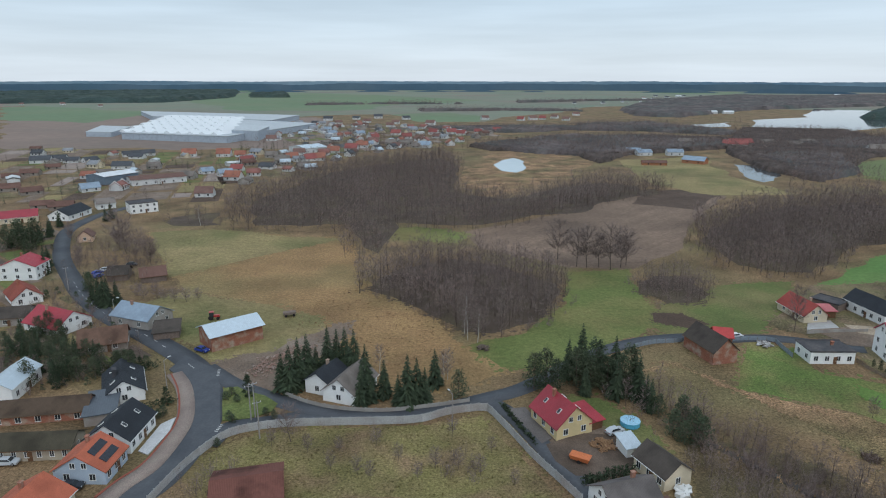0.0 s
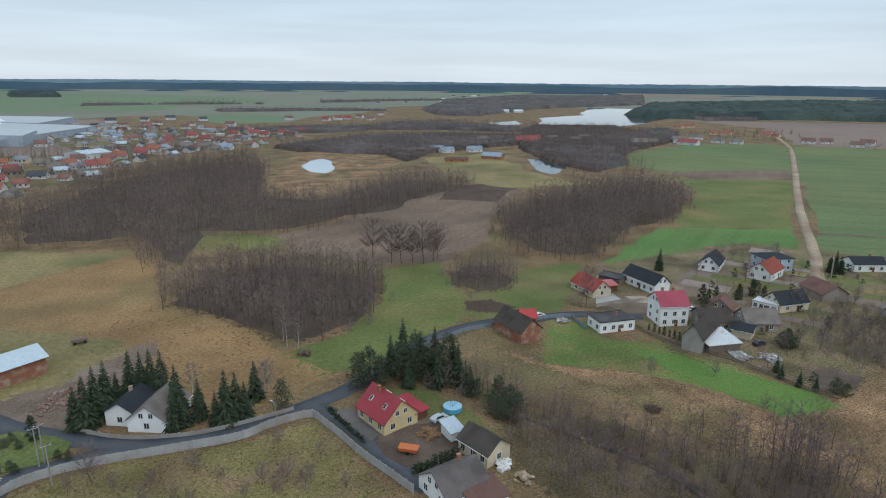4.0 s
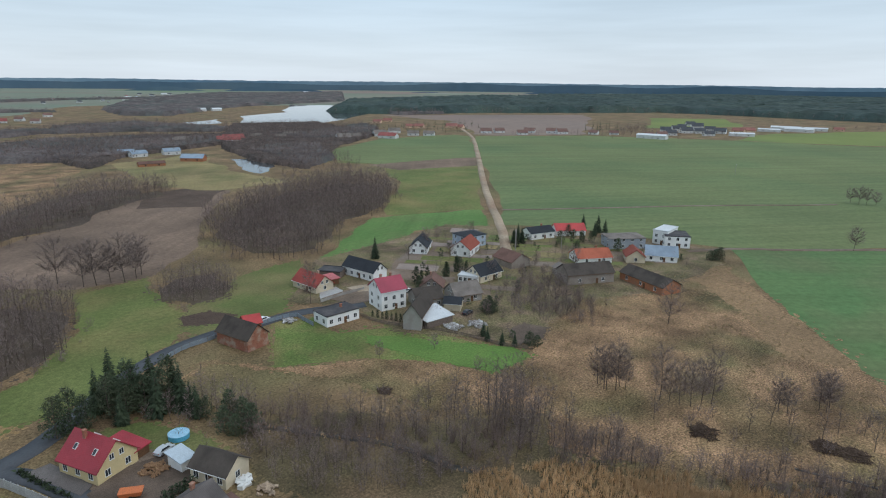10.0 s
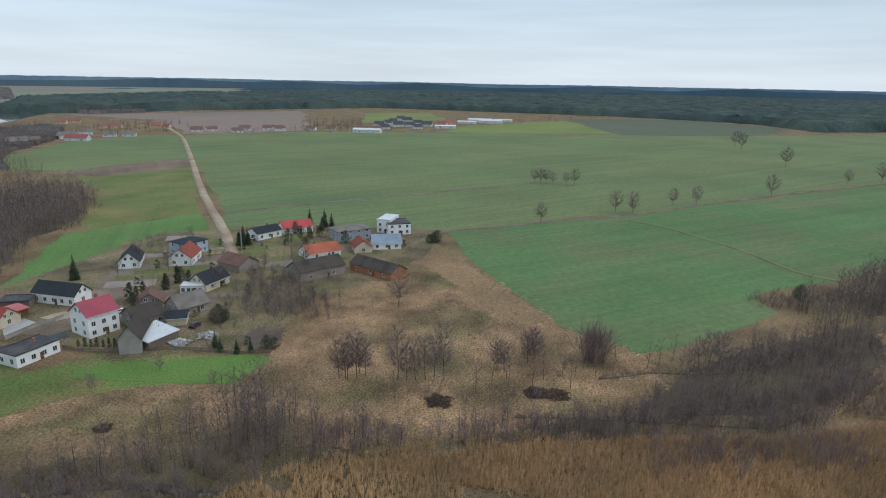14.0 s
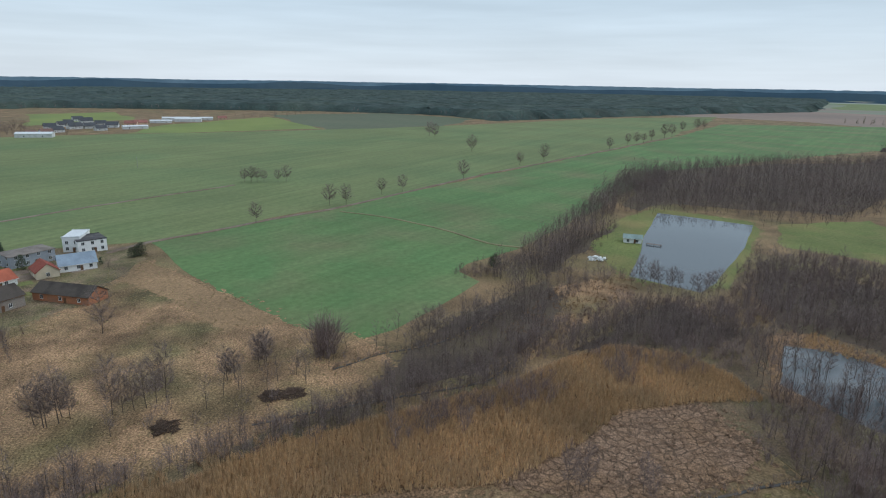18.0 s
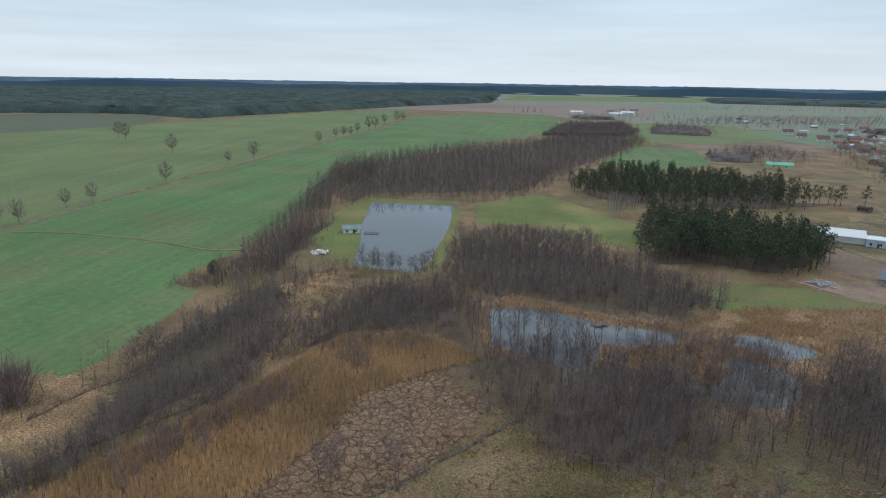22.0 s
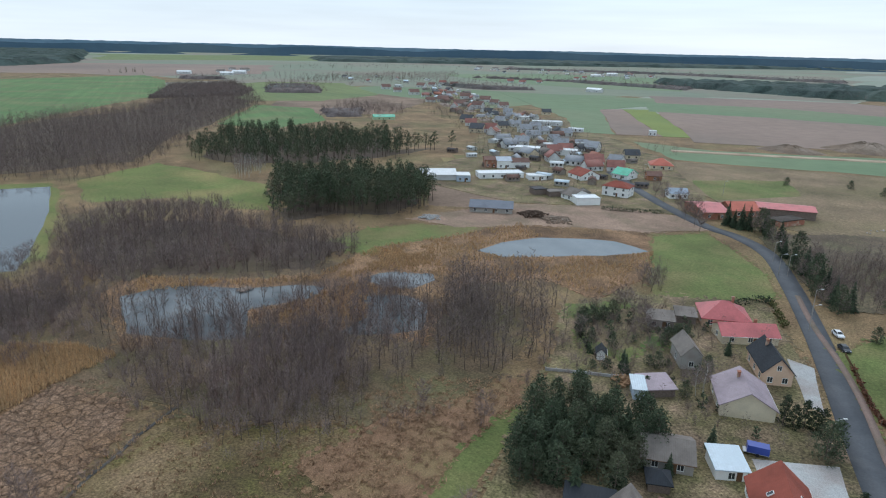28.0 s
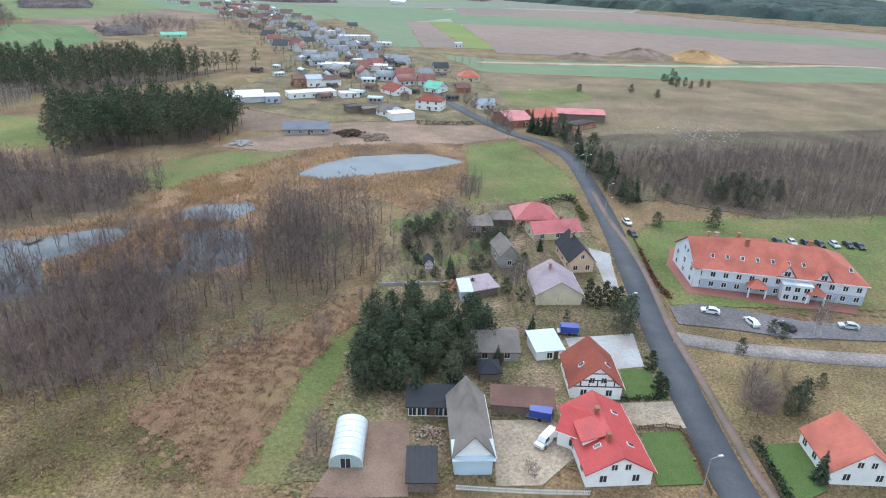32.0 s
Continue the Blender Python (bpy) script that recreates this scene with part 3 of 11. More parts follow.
# haze is painted into these field colours: paler and greyer than the near fields
HAZEFIELD = mat("dull_far_fields", (0.165, 0.20, 0.145), (0.20, 0.21, 0.15), 160, fine=0.08, c=(0.19, 0.175, 0.14), big=400)
HAZEGREEN = mat("far_green_field", (0.135, 0.195, 0.105), (0.15, 0.20, 0.105), 120, fine=0.08, c=(0.175, 0.20, 0.115), big=300)
HAZEBROWN = mat("far_brown_field", (0.205, 0.165, 0.135), (0.23, 0.185, 0.15), 80, fine=0.1, c=(0.18, 0.155, 0.13), big=300)
outer = [(k * math.cos(a), k * math.sin(a), 0.004) for k in (2300, 4850) for a in np.linspace(0, 2 * math.pi, 96, endpoint=False)]
tagged(new("far_plain", Shape().add(outer, [(i, 96 + i, 96 + (i + 1) % 96, (i + 1) % 96) for i in range(96)]).mesh("far_plain", HAZEFIELD)), "flat far plain of dull fields", "ground", kind="structure")
HAZEPALE = mat("pale_far_field", (0.24, 0.265, 0.22), (0.27, 0.285, 0.235), 160, fine=0.08, c=(0.22, 0.26, 0.20), big=400)
FARPLOTS = [HAZEFIELD, HAZEGREEN, HAZEBROWN, HAZEPALE, HAZEGREEN, HAZEPALE]
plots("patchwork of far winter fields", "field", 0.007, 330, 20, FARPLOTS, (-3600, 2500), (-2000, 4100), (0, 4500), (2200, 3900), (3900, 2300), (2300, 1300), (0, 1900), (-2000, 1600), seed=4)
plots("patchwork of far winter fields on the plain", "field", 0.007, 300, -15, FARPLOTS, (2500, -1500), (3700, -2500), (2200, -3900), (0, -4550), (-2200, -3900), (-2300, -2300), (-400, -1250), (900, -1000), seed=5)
patch("far_farmland", "dull patchwork of far fields", "field", HAZEFIELD, (-2431, 3547), (-1271, 4108), (57, 4300), (1139, 4146), (712, 2427), (89, 1193), (-119, 1425), (-273, 1378), (-388, 1275), (-740, 1542), (-1286, 1866), amp=4)
patch("green_field", "pale green field before the far forest", "field", HAZEGREEN, (-951, 2386), (-1178, 4030), (-418, 3301), (159, 2413), (-147, 1973), (-209, 1639), (-478, 1575), amp=3)
patch("green_field", "pale green field beside the works", "field", HAZEGREEN, (-1234, 1789), (-1188, 1867), (-713, 1543), (-568, 1419), (-638, 1137), (-842, 1215), amp=3)
patch("green_field", "bright strip of young crop", "field", HAZEGREEN, (-119, 1425), (20, 1501), (84, 1361), (67, 1176), (-47, 1175), amp=3)
patch("brown_field", "bare brown field round the works", "field", HAZEBROWN, (-842, 1215), (-638, 1137), (-659, 1372), (-261, 1315), (-171, 1045), (-145, 719), (-228, 719), (-270, 695), (-426, 717), (-502, 716), amp=3)
patch("brown_field", "bare brown field beside the village", "field", HAZEBROWN, (-613, 879), (-473, 837), (-376, 672), (-422, 599), amp=3)
patch("far_farmland", "dull fields beyond the lake", "field", HAZEFIELD, (241, 4037), (3748, 2108), (3749, 2100), (1746, 1954), (1001, 1595), (418, 1913), amp=4)
patch("far_farmland", "dull plain beyond the second village", "field", HAZEFIELD, (2668, -1701), (3105, -2975), (1691, -3954), (-390, -4283), (-130, -1279), (135, -1174), (470, -1107), (805, -964), (1171, -986), amp=4)
patch("far_brown_field", "bare brown field before the forest", "field", HAZEBROWN, (1626, -681), (1989, -1328), (1530, -1765), (1121, -1236), (1189, -955), (1386, -926), amp=2)
patch("far_brown_field", "bare brown field by the far village", "field", HAZEBROWN, (861, 1125), (1299, 877), (803, 542), (675, 610), (670, 643), (864, 894), amp=2)
patch("bright_field", "bright yellow-green field", "field", BRIGHT, (1297, 719), (1432, 610), (1192, 472), (1006, 557), amp=2)
patch("olive_field", "wide sparse winter crop beyond the hamlet", "field", OLIVE, (643, 616), (786, 530), (873, 388), (866, 316), (870, 385), (971, 157), (1111, -76), (1416, -465), (1572, -812), (926, -411), (542, -87), (419, 7), (347, 70), (295, 115), (290, 125), (270, 196), (251, 219), amp=1.5)
patch("bright_field", "yellow-green field before the forest", "field", BRIGHT, (886, 360), (1039, 373), (1319, 260), (1008, 109), (931, 268), amp=2)
patch("olive_field", "grey-green field before the forest", "field", mat("grey_green_crop", (0.10, 0.115, 0.07), (0.115, 0.125, 0.075), 60, c=(0.09, 0.11, 0.06), fine=0.1), (1406, 277), (1525, 31), (1338, -161), (1111, -76), (1008, 109), amp=2)
patch("crop_field", "young emerald winter crop", "field", CROP, (293, 114), (343, 69), (413, 7), (532, -86), (907, -403), (1261, -662), (1232, -989), (1051, -889), (773, -650), (702, -508), (602, -331), (507, -211), (354, -108), (285, -60), (280, -56), (256, -30), (245.0, -25.0), (231.0, -32.4), (200.5, -12.6), (183.1, 0.5), (174.6, 12.2), (185.4, 30.9), (216.3, 60.7), amp=1.0)
patch("crop_field", "bright young crop between the track and the wood", "field", mat("bright_young_crop", (0.098, 0.185, 0.038), (0.112, 0.19, 0.042), 9, fine=0.16, c=(0.13, 0.185, 0.05), big=40, rows=40), (138, 223), (208, 278), (273, 256), (235, 211), (229, 229), (206, 239), (169, 219), (147, 204), (140, 214), amp=1.5)
patch("meadow", "pale green meadow beside the sandy track", "field", MEADOW, (331, 495), (455, 599), (636, 622), (456, 436), (275, 255), (219, 279), (302, 367), (354, 464), amp=1.5)
patch("brown_field", "brown strip of tilled soil", "field", PLOUGH, (344, 464), (407, 465), (462, 443), (416, 397), (343, 419), amp=1)
patch("olive_field", "grey-green field towards the lake", "field", OLIVE, (379, 590), (515, 666), (641, 655), (636, 622), (462, 443), (352, 461), (341, 509), amp=1.5)
patch("dry_meadow", "rust-coloured dry meadow", "meadow", RUST, (-150, 310), (-112, 315), (-74, 300), (-48, 301), (-33.5, 243.8), (-21.5, 212.8), (-3.0, 190.9), (2.3, 174.8), (14.6, 159.2), (17.2, 154.0), (1.9, 142.8), (-11.9, 138.4), (-32.1, 142.7), (-44.6, 159.0), (-45.7, 193.3), (-59.6, 204.0), (-94.7, 218.9), (-117, 252), amp=1.5)
patch("dry_meadow", "pale straw meadow behind the garden", "meadow", STRAW, (-149, 310), (-112, 315), (-74, 300), (-51, 296), (-73, 274), (-100, 244), (-108, 236), amp=1.5)
patch("garden_grass", "trodden grass round the barn", "grass", STRAW, (-112.6, 201.0), (-93.9, 217.0), (-59.6, 204.0), (-41.9, 193.3), (-33.2, 174.7), (-47.7, 159.0), (-63.3, 159.0), (-78.9, 174.6), amp=1.5)
patch("rubble_yard", "bare yard strewn with rubble", "ground", EARTH, (-62.5, 159.0), (-49.2, 164.6), (-39.2, 179.0), (-30.1, 188.4), (-30.9, 170.6), (-37.6, 155.5), (-43.4, 142.7), (-52.8, 145.7), amp=1.5)
patch("marsh", "tan marsh round the white pond", "marsh", TAN, (6, 441), (22, 543), (46, 649), (93, 721), (122, 686), (136, 582), (100, 504), (58, 442), (27, 404), amp=3)
patch("pond", "pale pond in the marsh", "pond", PALEWATER, (46, 573), (56, 607), (69, 625), (76, 598), (73, 554), (61, 523), (49, 533), amp=0.8)
patch("ploughed_field", "ploughed brown field between the woods", "field", PLOUGH, (8, 310), (70, 358), (126, 426), (189, 445), (188, 413), (157, 368), (132, 329), (111, 280), (78, 247), (52, 249), (40, 261), (17, 279), amp=1.5)
patch("ploughed_field", "darker ploughed corner of the field", "field", DARKSOIL, (139, 431), (189, 445), (187, 415), (150, 368), (118, 386), amp=2)
patch("pasture", "yellowish pasture beyond the ploughed field", "field", STRAW, (168, 606), (257, 636), (231, 494), (241, 421), (182, 417), (156, 456), (159, 523), amp=2)
patch("meadow", "green meadow beside the wood", "meadow", MEADOW, (48.8, 242.5), (75, 246), (71.6, 216.2), (71.7, 197.8), (58.9, 177.1), (42.6, 166.0), (26.2, 154.0), (15.8, 155.7), (7.2, 169.8), (24.9, 179.2), (42.6, 204.2), amp=1.2)
patch("meadow", "green glade in the wood", "meadow", MEADOW, (-34, 315), (-14, 323), (13, 307), (7, 290), (-23, 295), amp=2)
patch("vegetable_bed", "bare dark vegetable plot", "garden", DARKSOIL, (71.0, 195.7), (75.8, 201.6), (87.9, 195.7), (83.7, 187.7), (72.0, 190.6), amp=0.3)
patch("vegetable_bed", "bare dark vegetable plot", "garden", DARKSOIL, (89.4, 190.6), (99.1, 189.7), (99.0, 183.9), (89.2, 183.9), amp=0.3)
patch("garden_lawn", "green lawn round the smoking house", "grass", LAWN, (75.8, 204.3), (105.6, 226.0), (133, 230), (110.2, 193.7), (95.9, 179.4), (67.9, 178.4), (65.2, 186.2), amp=1)
patch("garden_lawn", "lawn behind the brick barn", "grass", mat("fresh_lawn", (0.115, 0.165, 0.03), (0.14, 0.17, 0.04), 4, bump=0.1, c=(0.18, 0.165, 0.06), big=14, fine=0.35), (90.3, 175.0), (101.0, 167.2), (99.2, 152.2), (114.3, 145.2), (124.0, 125.9), (128.2, 105.1), (117.0, 102.1), (108.2, 117.3), (96.2, 131.4), (74.1, 143.3), amp=1)
patch("dry_grass", "tan tussock grass by the stream", "grass", TAN, (50.8, 152.6), (63.6, 159.3), (73.4, 142.0), (95.2, 129.9), (107.5, 116.5), (114.3, 101.4), (130.6, 102.2), (152.1, 113.2), (198.8, 119.6), (247, 117), (262, 102), (223.0, 66.0), (188.8, 34.4), (180.8, 13.7), (160.5, 1.6), (145.9, 9.2), (118.5, 35.4), (102.7, 60.6), (92.8, 85.3), (84.9, 122.2), (74.3, 141.2), (62.1, 157.7), amp=1.5)
patch("dry_grass", "straw-coloured fallow strip", "grass", mat("fallow_straw", (0.25, 0.175, 0.09), (0.21, 0.15, 0.075), 6, bump=0.2, fine=0.3), (245, 116), (261, 103), (222.4, 66.9), (190.0, 36.3), (185.2, 53.7), (214.0, 77.8), amp=0.8)
patch("young_crop_strip", "narrow strip of green crop", "field", mat("bright_grass", (0.10, 0.18, 0.028), (0.12, 0.185, 0.033), 4, bump=0.1, fine=0.2), (105.3, 144.4), (131.7, 109.3), (131.1, 102.1), (115.0, 102.2), (109.4, 116.5), (101.9, 140.0), amp=0.6)
patch("orchard_grass", "olive grass of an old orchard", "grass", mat("orchard_sward", (0.185, 0.165, 0.065), (0.15, 0.145, 0.045), 3, bump=0.2, c=(0.19, 0.14, 0.075), big=12, fine=0.4), (-47.5, 117.6), (-39.4, 123.1), (-21.0, 125.0), (-3.4, 126.3), (8.2, 129.7), (13.5, 117.7), (21.3, 100.6), (-54.2, 100.5), amp=0.5)
patch("yard", "trodden yard of the yellow house", "ground", EARTH, (15.7, 133.1), (20.0, 130.5), (25.5, 117.7), (34.6, 125.6), (40.6, 124.4), (40.5, 115.7), (32.1, 106.1), (32.8, 100.6), (27.6, 100.6), (20.4, 115.6), amp=0.6)
patch("garden_lawn", "lawn of the yellow house", "grass", LAWN, (29.7, 140.0), (37.7, 138.5), (44.2, 128.0), (47.1, 117.8), (42.3, 117.8), (33.9, 128.0), amp=0.6)
patch("stream_bank", "brushy stream bank", "grass", mat("bank_scrub", (0.12, 0.10, 0.05), (0.09, 0.08, 0.04), 3, bump=0.3, c=(0.15, 0.11, 0.06), big=18, fine=0.4), (51.8, 123.2), (72.9, 111.8), (90.3, 92.8), (109.3, 78.9), (96.3, 69.3), (102.6, 53.7), (122.0, 30.6), (139.9, 6.2), (119.1, 3.8), (84.6, 43.6), (61.6, 75.4), (52.2, 78.7), (48.7, 98.7), amp=1)
patch("village_gardens", "patchy gardens of the hamlet", "grass", mat("garden_ground", (0.165, 0.14, 0.075), (0.115, 0.115, 0.045), 3, bump=0.2, c=(0.20, 0.152, 0.10), big=9, fine=0.5), (137, 224), (228, 239), (247, 216), (255, 195), (287, 124), (267, 107), (209.5, 105.7), (181.1, 120.8), (149.6, 112.5), (136.6, 111.1), (114.4, 140.5), (118.0, 166.6), (102.8, 186.6), amp=1)
patch("reed_bed", "bed of rust-brown standing reed", "reeds", REED, (98.3, 54.3), (106.2, 42.5), (118.9, 25.0), (128.7, 6.3), (144.4, -26.8), (160.5, -49.3), (168.1, -64.1), (161.2, -81.2), (147.3, -89.1), (133.6, -90.1), (134.2, -74.3), (131.1, -53.6), (115.0, -36.5), (104.5, -19.9), amp=1.5)
patch("trampled_reed", "pale trampled reed with animal paths", "reeds", CRACKED, (110.0, -9.9), (109.5, -22.2), (116.5, -38.3), (127.3, -49.1), (134.7, -74.6), (126.4, -81.9), (114.2, -79.1), (103.3, -67.3), (95.4, -48.0), (94.5, -38.2), amp=1.5)
patch("dry_marsh", "tan marsh between the brush strips", "marsh", TAN, (178.8, -32.1), (223.3, -59.6), (240, -92), (222.8, -92.5), (180.5, -54.6), (159.6, -36.8), amp=1.5)
patch("scrub_ground", "olive and brown scrub by the ditch", "grass", mat("scrub_sward", (0.13, 0.125, 0.035), (0.12, 0.085, 0.045), 3, bump=0.4, c=(0.16, 0.12, 0.065), big=16, fine=0.5), (94.5, -51.2), (98.4, -64.1), (98.4, -77.6), (75.4, -86.5), (55.5, -114.0), (50.9, -81.6), (46.3, -65.9), (81.9, -56.0), amp=1.5)
patch("fallow_reed", "rust-brown cut reed with wheel ruts", "reeds", mat("cut_reed", (0.24, 0.155, 0.09), (0.17, 0.11, 0.06), 1.8, bump=0.6, c=(0.21, 0.16, 0.075), big=14, fine=0.5), (71.3, -102.0), (65.4, -116.5), (42.9, -128.2), (37.5, -118.2), (40.7, -103.2), (42.2, -94.7), (41.6, -82.7), (41.1, -68.8), (46.3, -65.9), (56.3, -74.0), (67.3, -77.0), (62.0, -90.9), amp=1)
patch("meadow_strip", "green verge beside the cut reed", "grass", LAWN, (37.5, -118.2), (35.8, -106.8), (35.7, -92.9), (36.6, -81.0), (35.3, -68.9), (41.2, -67.3), (41.6, -82.7), (42.2, -94.7), (41.1, -104.2), amp=0.6)
patch("pond_bank", "green bank of the square pond", "grass", MEADOW, (295, -94), (349, -131), (379, -163), (339, -203), (318, -196), (282, -171), (220, -127), (229.5, -94.9), (253, -91), amp=0.6)
patch("square_pond", "dark still water of a square fish pond", "pond", WATER, (364, -158), (330, -199), (281, -167), (228, -126), (216.2, -114.0), (237, -94), (266, -109), (304, -126), amp=0.3)
patch("meadow", "yellow-green meadow beyond the pond", "meadow", MEADOW, (320, -207), (326, -229), (314, -256), (270, -264), (238, -262), (201, -227), (237, -232), (272, -199), (282, -187), amp=1.5)
patch("wood_edge", "yellow-green rough grass at the wood edge", "grass", MEADOW, (334, -216), (342, -277), (285, -271), (234, -258), (200, -220), (224, -211), (270, -217), (294, -192), amp=1.5)
patch("swamp_floor", "brown sedge and leaf litter in the swamp", "ground", mat("swamp_sedge", (0.15, 0.112, 0.066), (0.105, 0.085, 0.048), 3, bump=0.4, c=(0.12, 0.115, 0.05), big=18, fine=0.4), (142.5, -76.1), (180.6, -104.4), (184.0, -130.0), (140.1, -166.8), (106.7, -191.3), (67.0, -184.7), (47.8, -152.1), (47.1, -120.8), (63.1, -94.5), (79.0, -88.0), (91.0, -79.7), amp=2)
patch("swamp_margin", "orange reed margin of the swamp", "reeds", REED, (172.9, -113.5), (179.2, -127.4), (156.0, -139.8), (138.9, -149.4), (126.6, -162.1), (128.3, -199.2), (109.3, -211.5), (95.6, -226.4), (83.4, -201.0), (76.3, -162.0), (70.4, -133.0), (89.6, -130.8), (116.5, -122.4), (136.0, -93.6), amp=1.5)
patch("swamp_pool", "dark swamp pool with ice sheen", "pond", SWAMP, (166.6, -115.8), (162.4, -127.6), (150.5, -135.1), (137.4, -141.6), (127.5, -150.1), (117.7, -154.1), (115.8, -144.3), (126.2, -127.3), (113.4, -113.2), (125.5, -105.5), (142.5, -100.0), amp=1.2)
patch("swamp_pool", "swamp pool among alders", "pond", SWAMP, (111.6, -165.8), (109.8, -172.9), (101.0, -182.1), (93.8, -183.2), (90.0, -176.8), (92.9, -166.6), (100.9, -162.9), amp=1.0)
patch("swamp_pool", "dark swamp pool among the alders", "pond", SWAMP, (103.3, -153.4), (97.5, -157.9), (90.0, -160.6), (82.4, -157.2), (75.0, -140.4), (81.2, -134.4), (88.7, -129.5), (94.4, -128.2), (93.7, -142.9), amp=1.0)
patch("lawn", "grass between the reeds and the works", "grass", LAWN, (149.1, -185.6), (144, -218), (130, -236), (105, -245), (98, -232), (110.2, -209.8), (123.7, -189.7), amp=1.5)
patch("reed_margin", "orange reeds round the village pond", "reeds", REED, (114.2, -176.2), (124.8, -200.7), (105, -232), (91, -262), (39, -275), (31, -261), (25.6, -218.8), (37.5, -187.7), (59.2, -197.6), (80.0, -178.2), (94.6, -181.8), amp=1.2)
patch("village_pond", "grey pond with a reed rim", "pond", THINICE, (90.8, -214.1), (86.3, -229.2), (75, -244), (62, -250), (47, -255), (32.0, -247.7), (46.4, -232.9), (66.6, -219.9), (79.3, -211.8), amp=0.8)
patch("pasture", "green pasture by the village road", "grass", LAWN, (29.7, -237.4), (33, -271), (14, -288), (2, -267), (-9.6, -241.0), (-13.0, -219.2), (6.1, -200.9), (21.8, -194.8), amp=1)
patch("building_site", "bare earth of a building site", "ground", mat("site_earth", (0.28, 0.21, 0.15), (0.22, 0.165, 0.12), 4, bump=0.2, c=(0.17, 0.14, 0.09), big=18), (136, -242), (122, -269), (106, -293), (68, -313), (18, -313), (12, -295), (37, -276), (81, -263), (112, -240), amp=1)
patch("ploughed_plot", "dark ploughed plot behind the works", "field", PLOUGH, (163, -311), (123, -330), (108, -295), (123, -276), (141, -269), amp=0.5)
patch("village_gardens", "patchy village plots", "grass", MATS["garden_ground"], (191, -362), (185, -421), (266, -632), (206, -719), (103, -554), (47, -465), (24, -413), (19, -316), (68, -313), (107, -297), (166, -315), amp=1)
patch("far_crop", "green field beyond the village", "field", HAZEGREEN, (418, -1060), (-124, -1207), (-108, -1031), (146, -959), (194, -861), (121, -606), (160, -601), (203, -721), amp=1)
patch("brown_strip", "brown strip field", "field", HAZEBROWN, (195, -859), (171, -882), (80, -619), (121, -606), amp=0.5)
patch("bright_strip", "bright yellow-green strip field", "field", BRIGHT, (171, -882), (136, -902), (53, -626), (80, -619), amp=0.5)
patch("brown_field", "wide brown field beyond the sand road", "field", HAZEBROWN, (136, -902), (-98, -923), (-76, -682), (-2, -626), (53, -626), amp=1)
patch("crop_field", "green field along the sand road", "field", HAZEGREEN, (98, -568), (28, -553), (-340, -665), (-296, -573), (-78, -499), (53, -487), amp=1)
patch("far_brown_field", "wide brown field behind the sand road", "field", HAZEBROWN, (186, -1185), (-117, -1275), (-557, -951), (-394, -658), (-165, -637), (-11, -610), (50, -595), amp=1)
patch("far_crop", "green strip across the brown field", "field", HAZEGREEN, (169, -1023), (-13, -1057), (-521, -886), (-475, -804), (-12, -889), (137, -873), amp=1)
patch("far_crop", "green field along the sand road", "field", HAZEGREEN, (64, -537), (-58, -574), (-351, -582), (-320, -527), (-137, -518), (-10, -491), (40, -487), amp=1)
patch("heath", "tan heath beside the village", "grass", mat("heath_grass", (0.205, 0.16, 0.098), (0.16, 0.132, 0.075), 6, bump=0.3, c=(0.14, 0.125, 0.06), big=50, fine=0.3), (52, -479), (-77, -491), (-288, -557), (-190, -350), (-35, -304), (-1, -327), (30, -383), amp=1)
patch("meadow", "green plot beside the heath", "grass", LAWN, (33, -411), (-20, -444), (-26, -397), (16, -360), amp=1)
patch("brush_floor", "leaf litter under young trees", "ground", mat("young_wood_floor", (0.115, 0.092, 0.06), (0.08, 0.068, 0.045), 4, bump=0.3, c=(0.11, 0.105, 0.055), big=25, fine=0.4), (-6, -294), (-36, -316), (-203, -377), (-122.2, -206.8), (-76.7, -210.5), (-43.9, -221.2), (-28.5, -216.1), (-16, -260), amp=1)
patch("verge", "dry grass by the side road", "grass", mat("dry_verge", (0.205, 0.155, 0.078), (0.15, 0.12, 0.056), 3, bump=0.2, c=(0.16, 0.14, 0.06), big=14, fine=0.45), (-33.3, -134.3), (-47.4, -129.0), (-86.7, -132.1), (-70.8, -98.5), (-38.0, -89.3), (-35.2, -106.2), amp=0.5)
patch("clinic_lawn", "lawn round the white building", "grass", LAWN, (-27.4, -181.1), (-39.1, -198.4), (-132, -228), (-96.7, -153.1), (-51.1, -144.7), (-34.4, -142.4), amp=0.5)
patch("house_gardens", "gardens between the houses", "grass", MATS["garden_ground"], (36.6, -134.0), (45.6, -175.9), (31.4, -196.3), (-9.5, -212.7), (-17.6, -178.0), (-24.9, -136.9), (-31.7, -87.6), (35.3, -68.9), (33.3, -83.5), (35.3, -109.2), amp=0.5)

patch("brown_field", "dark ploughed field behind the pine belt", "field", PLOUGH, (544.8, -606.2), (665.7, -799.6), (609.5, -897.4), (437.5, -841.8), (383.1, -635.2), (435.9, -571.1), amp=1)
patch("crop_field", "green plot behind the pine belt", "field", CROP, (463.2, -445.8), (571.0, -614.6), (495.4, -627.2), (401.4, -535.4), (397.3, -445.0), amp=1)
patch("meadow", "yellow-green fallow behind the wood", "field", MEADOW, (485.2, -428.5), (650.7, -623.0), (608.1, -643.4), (478.8, -468.3), amp=1)

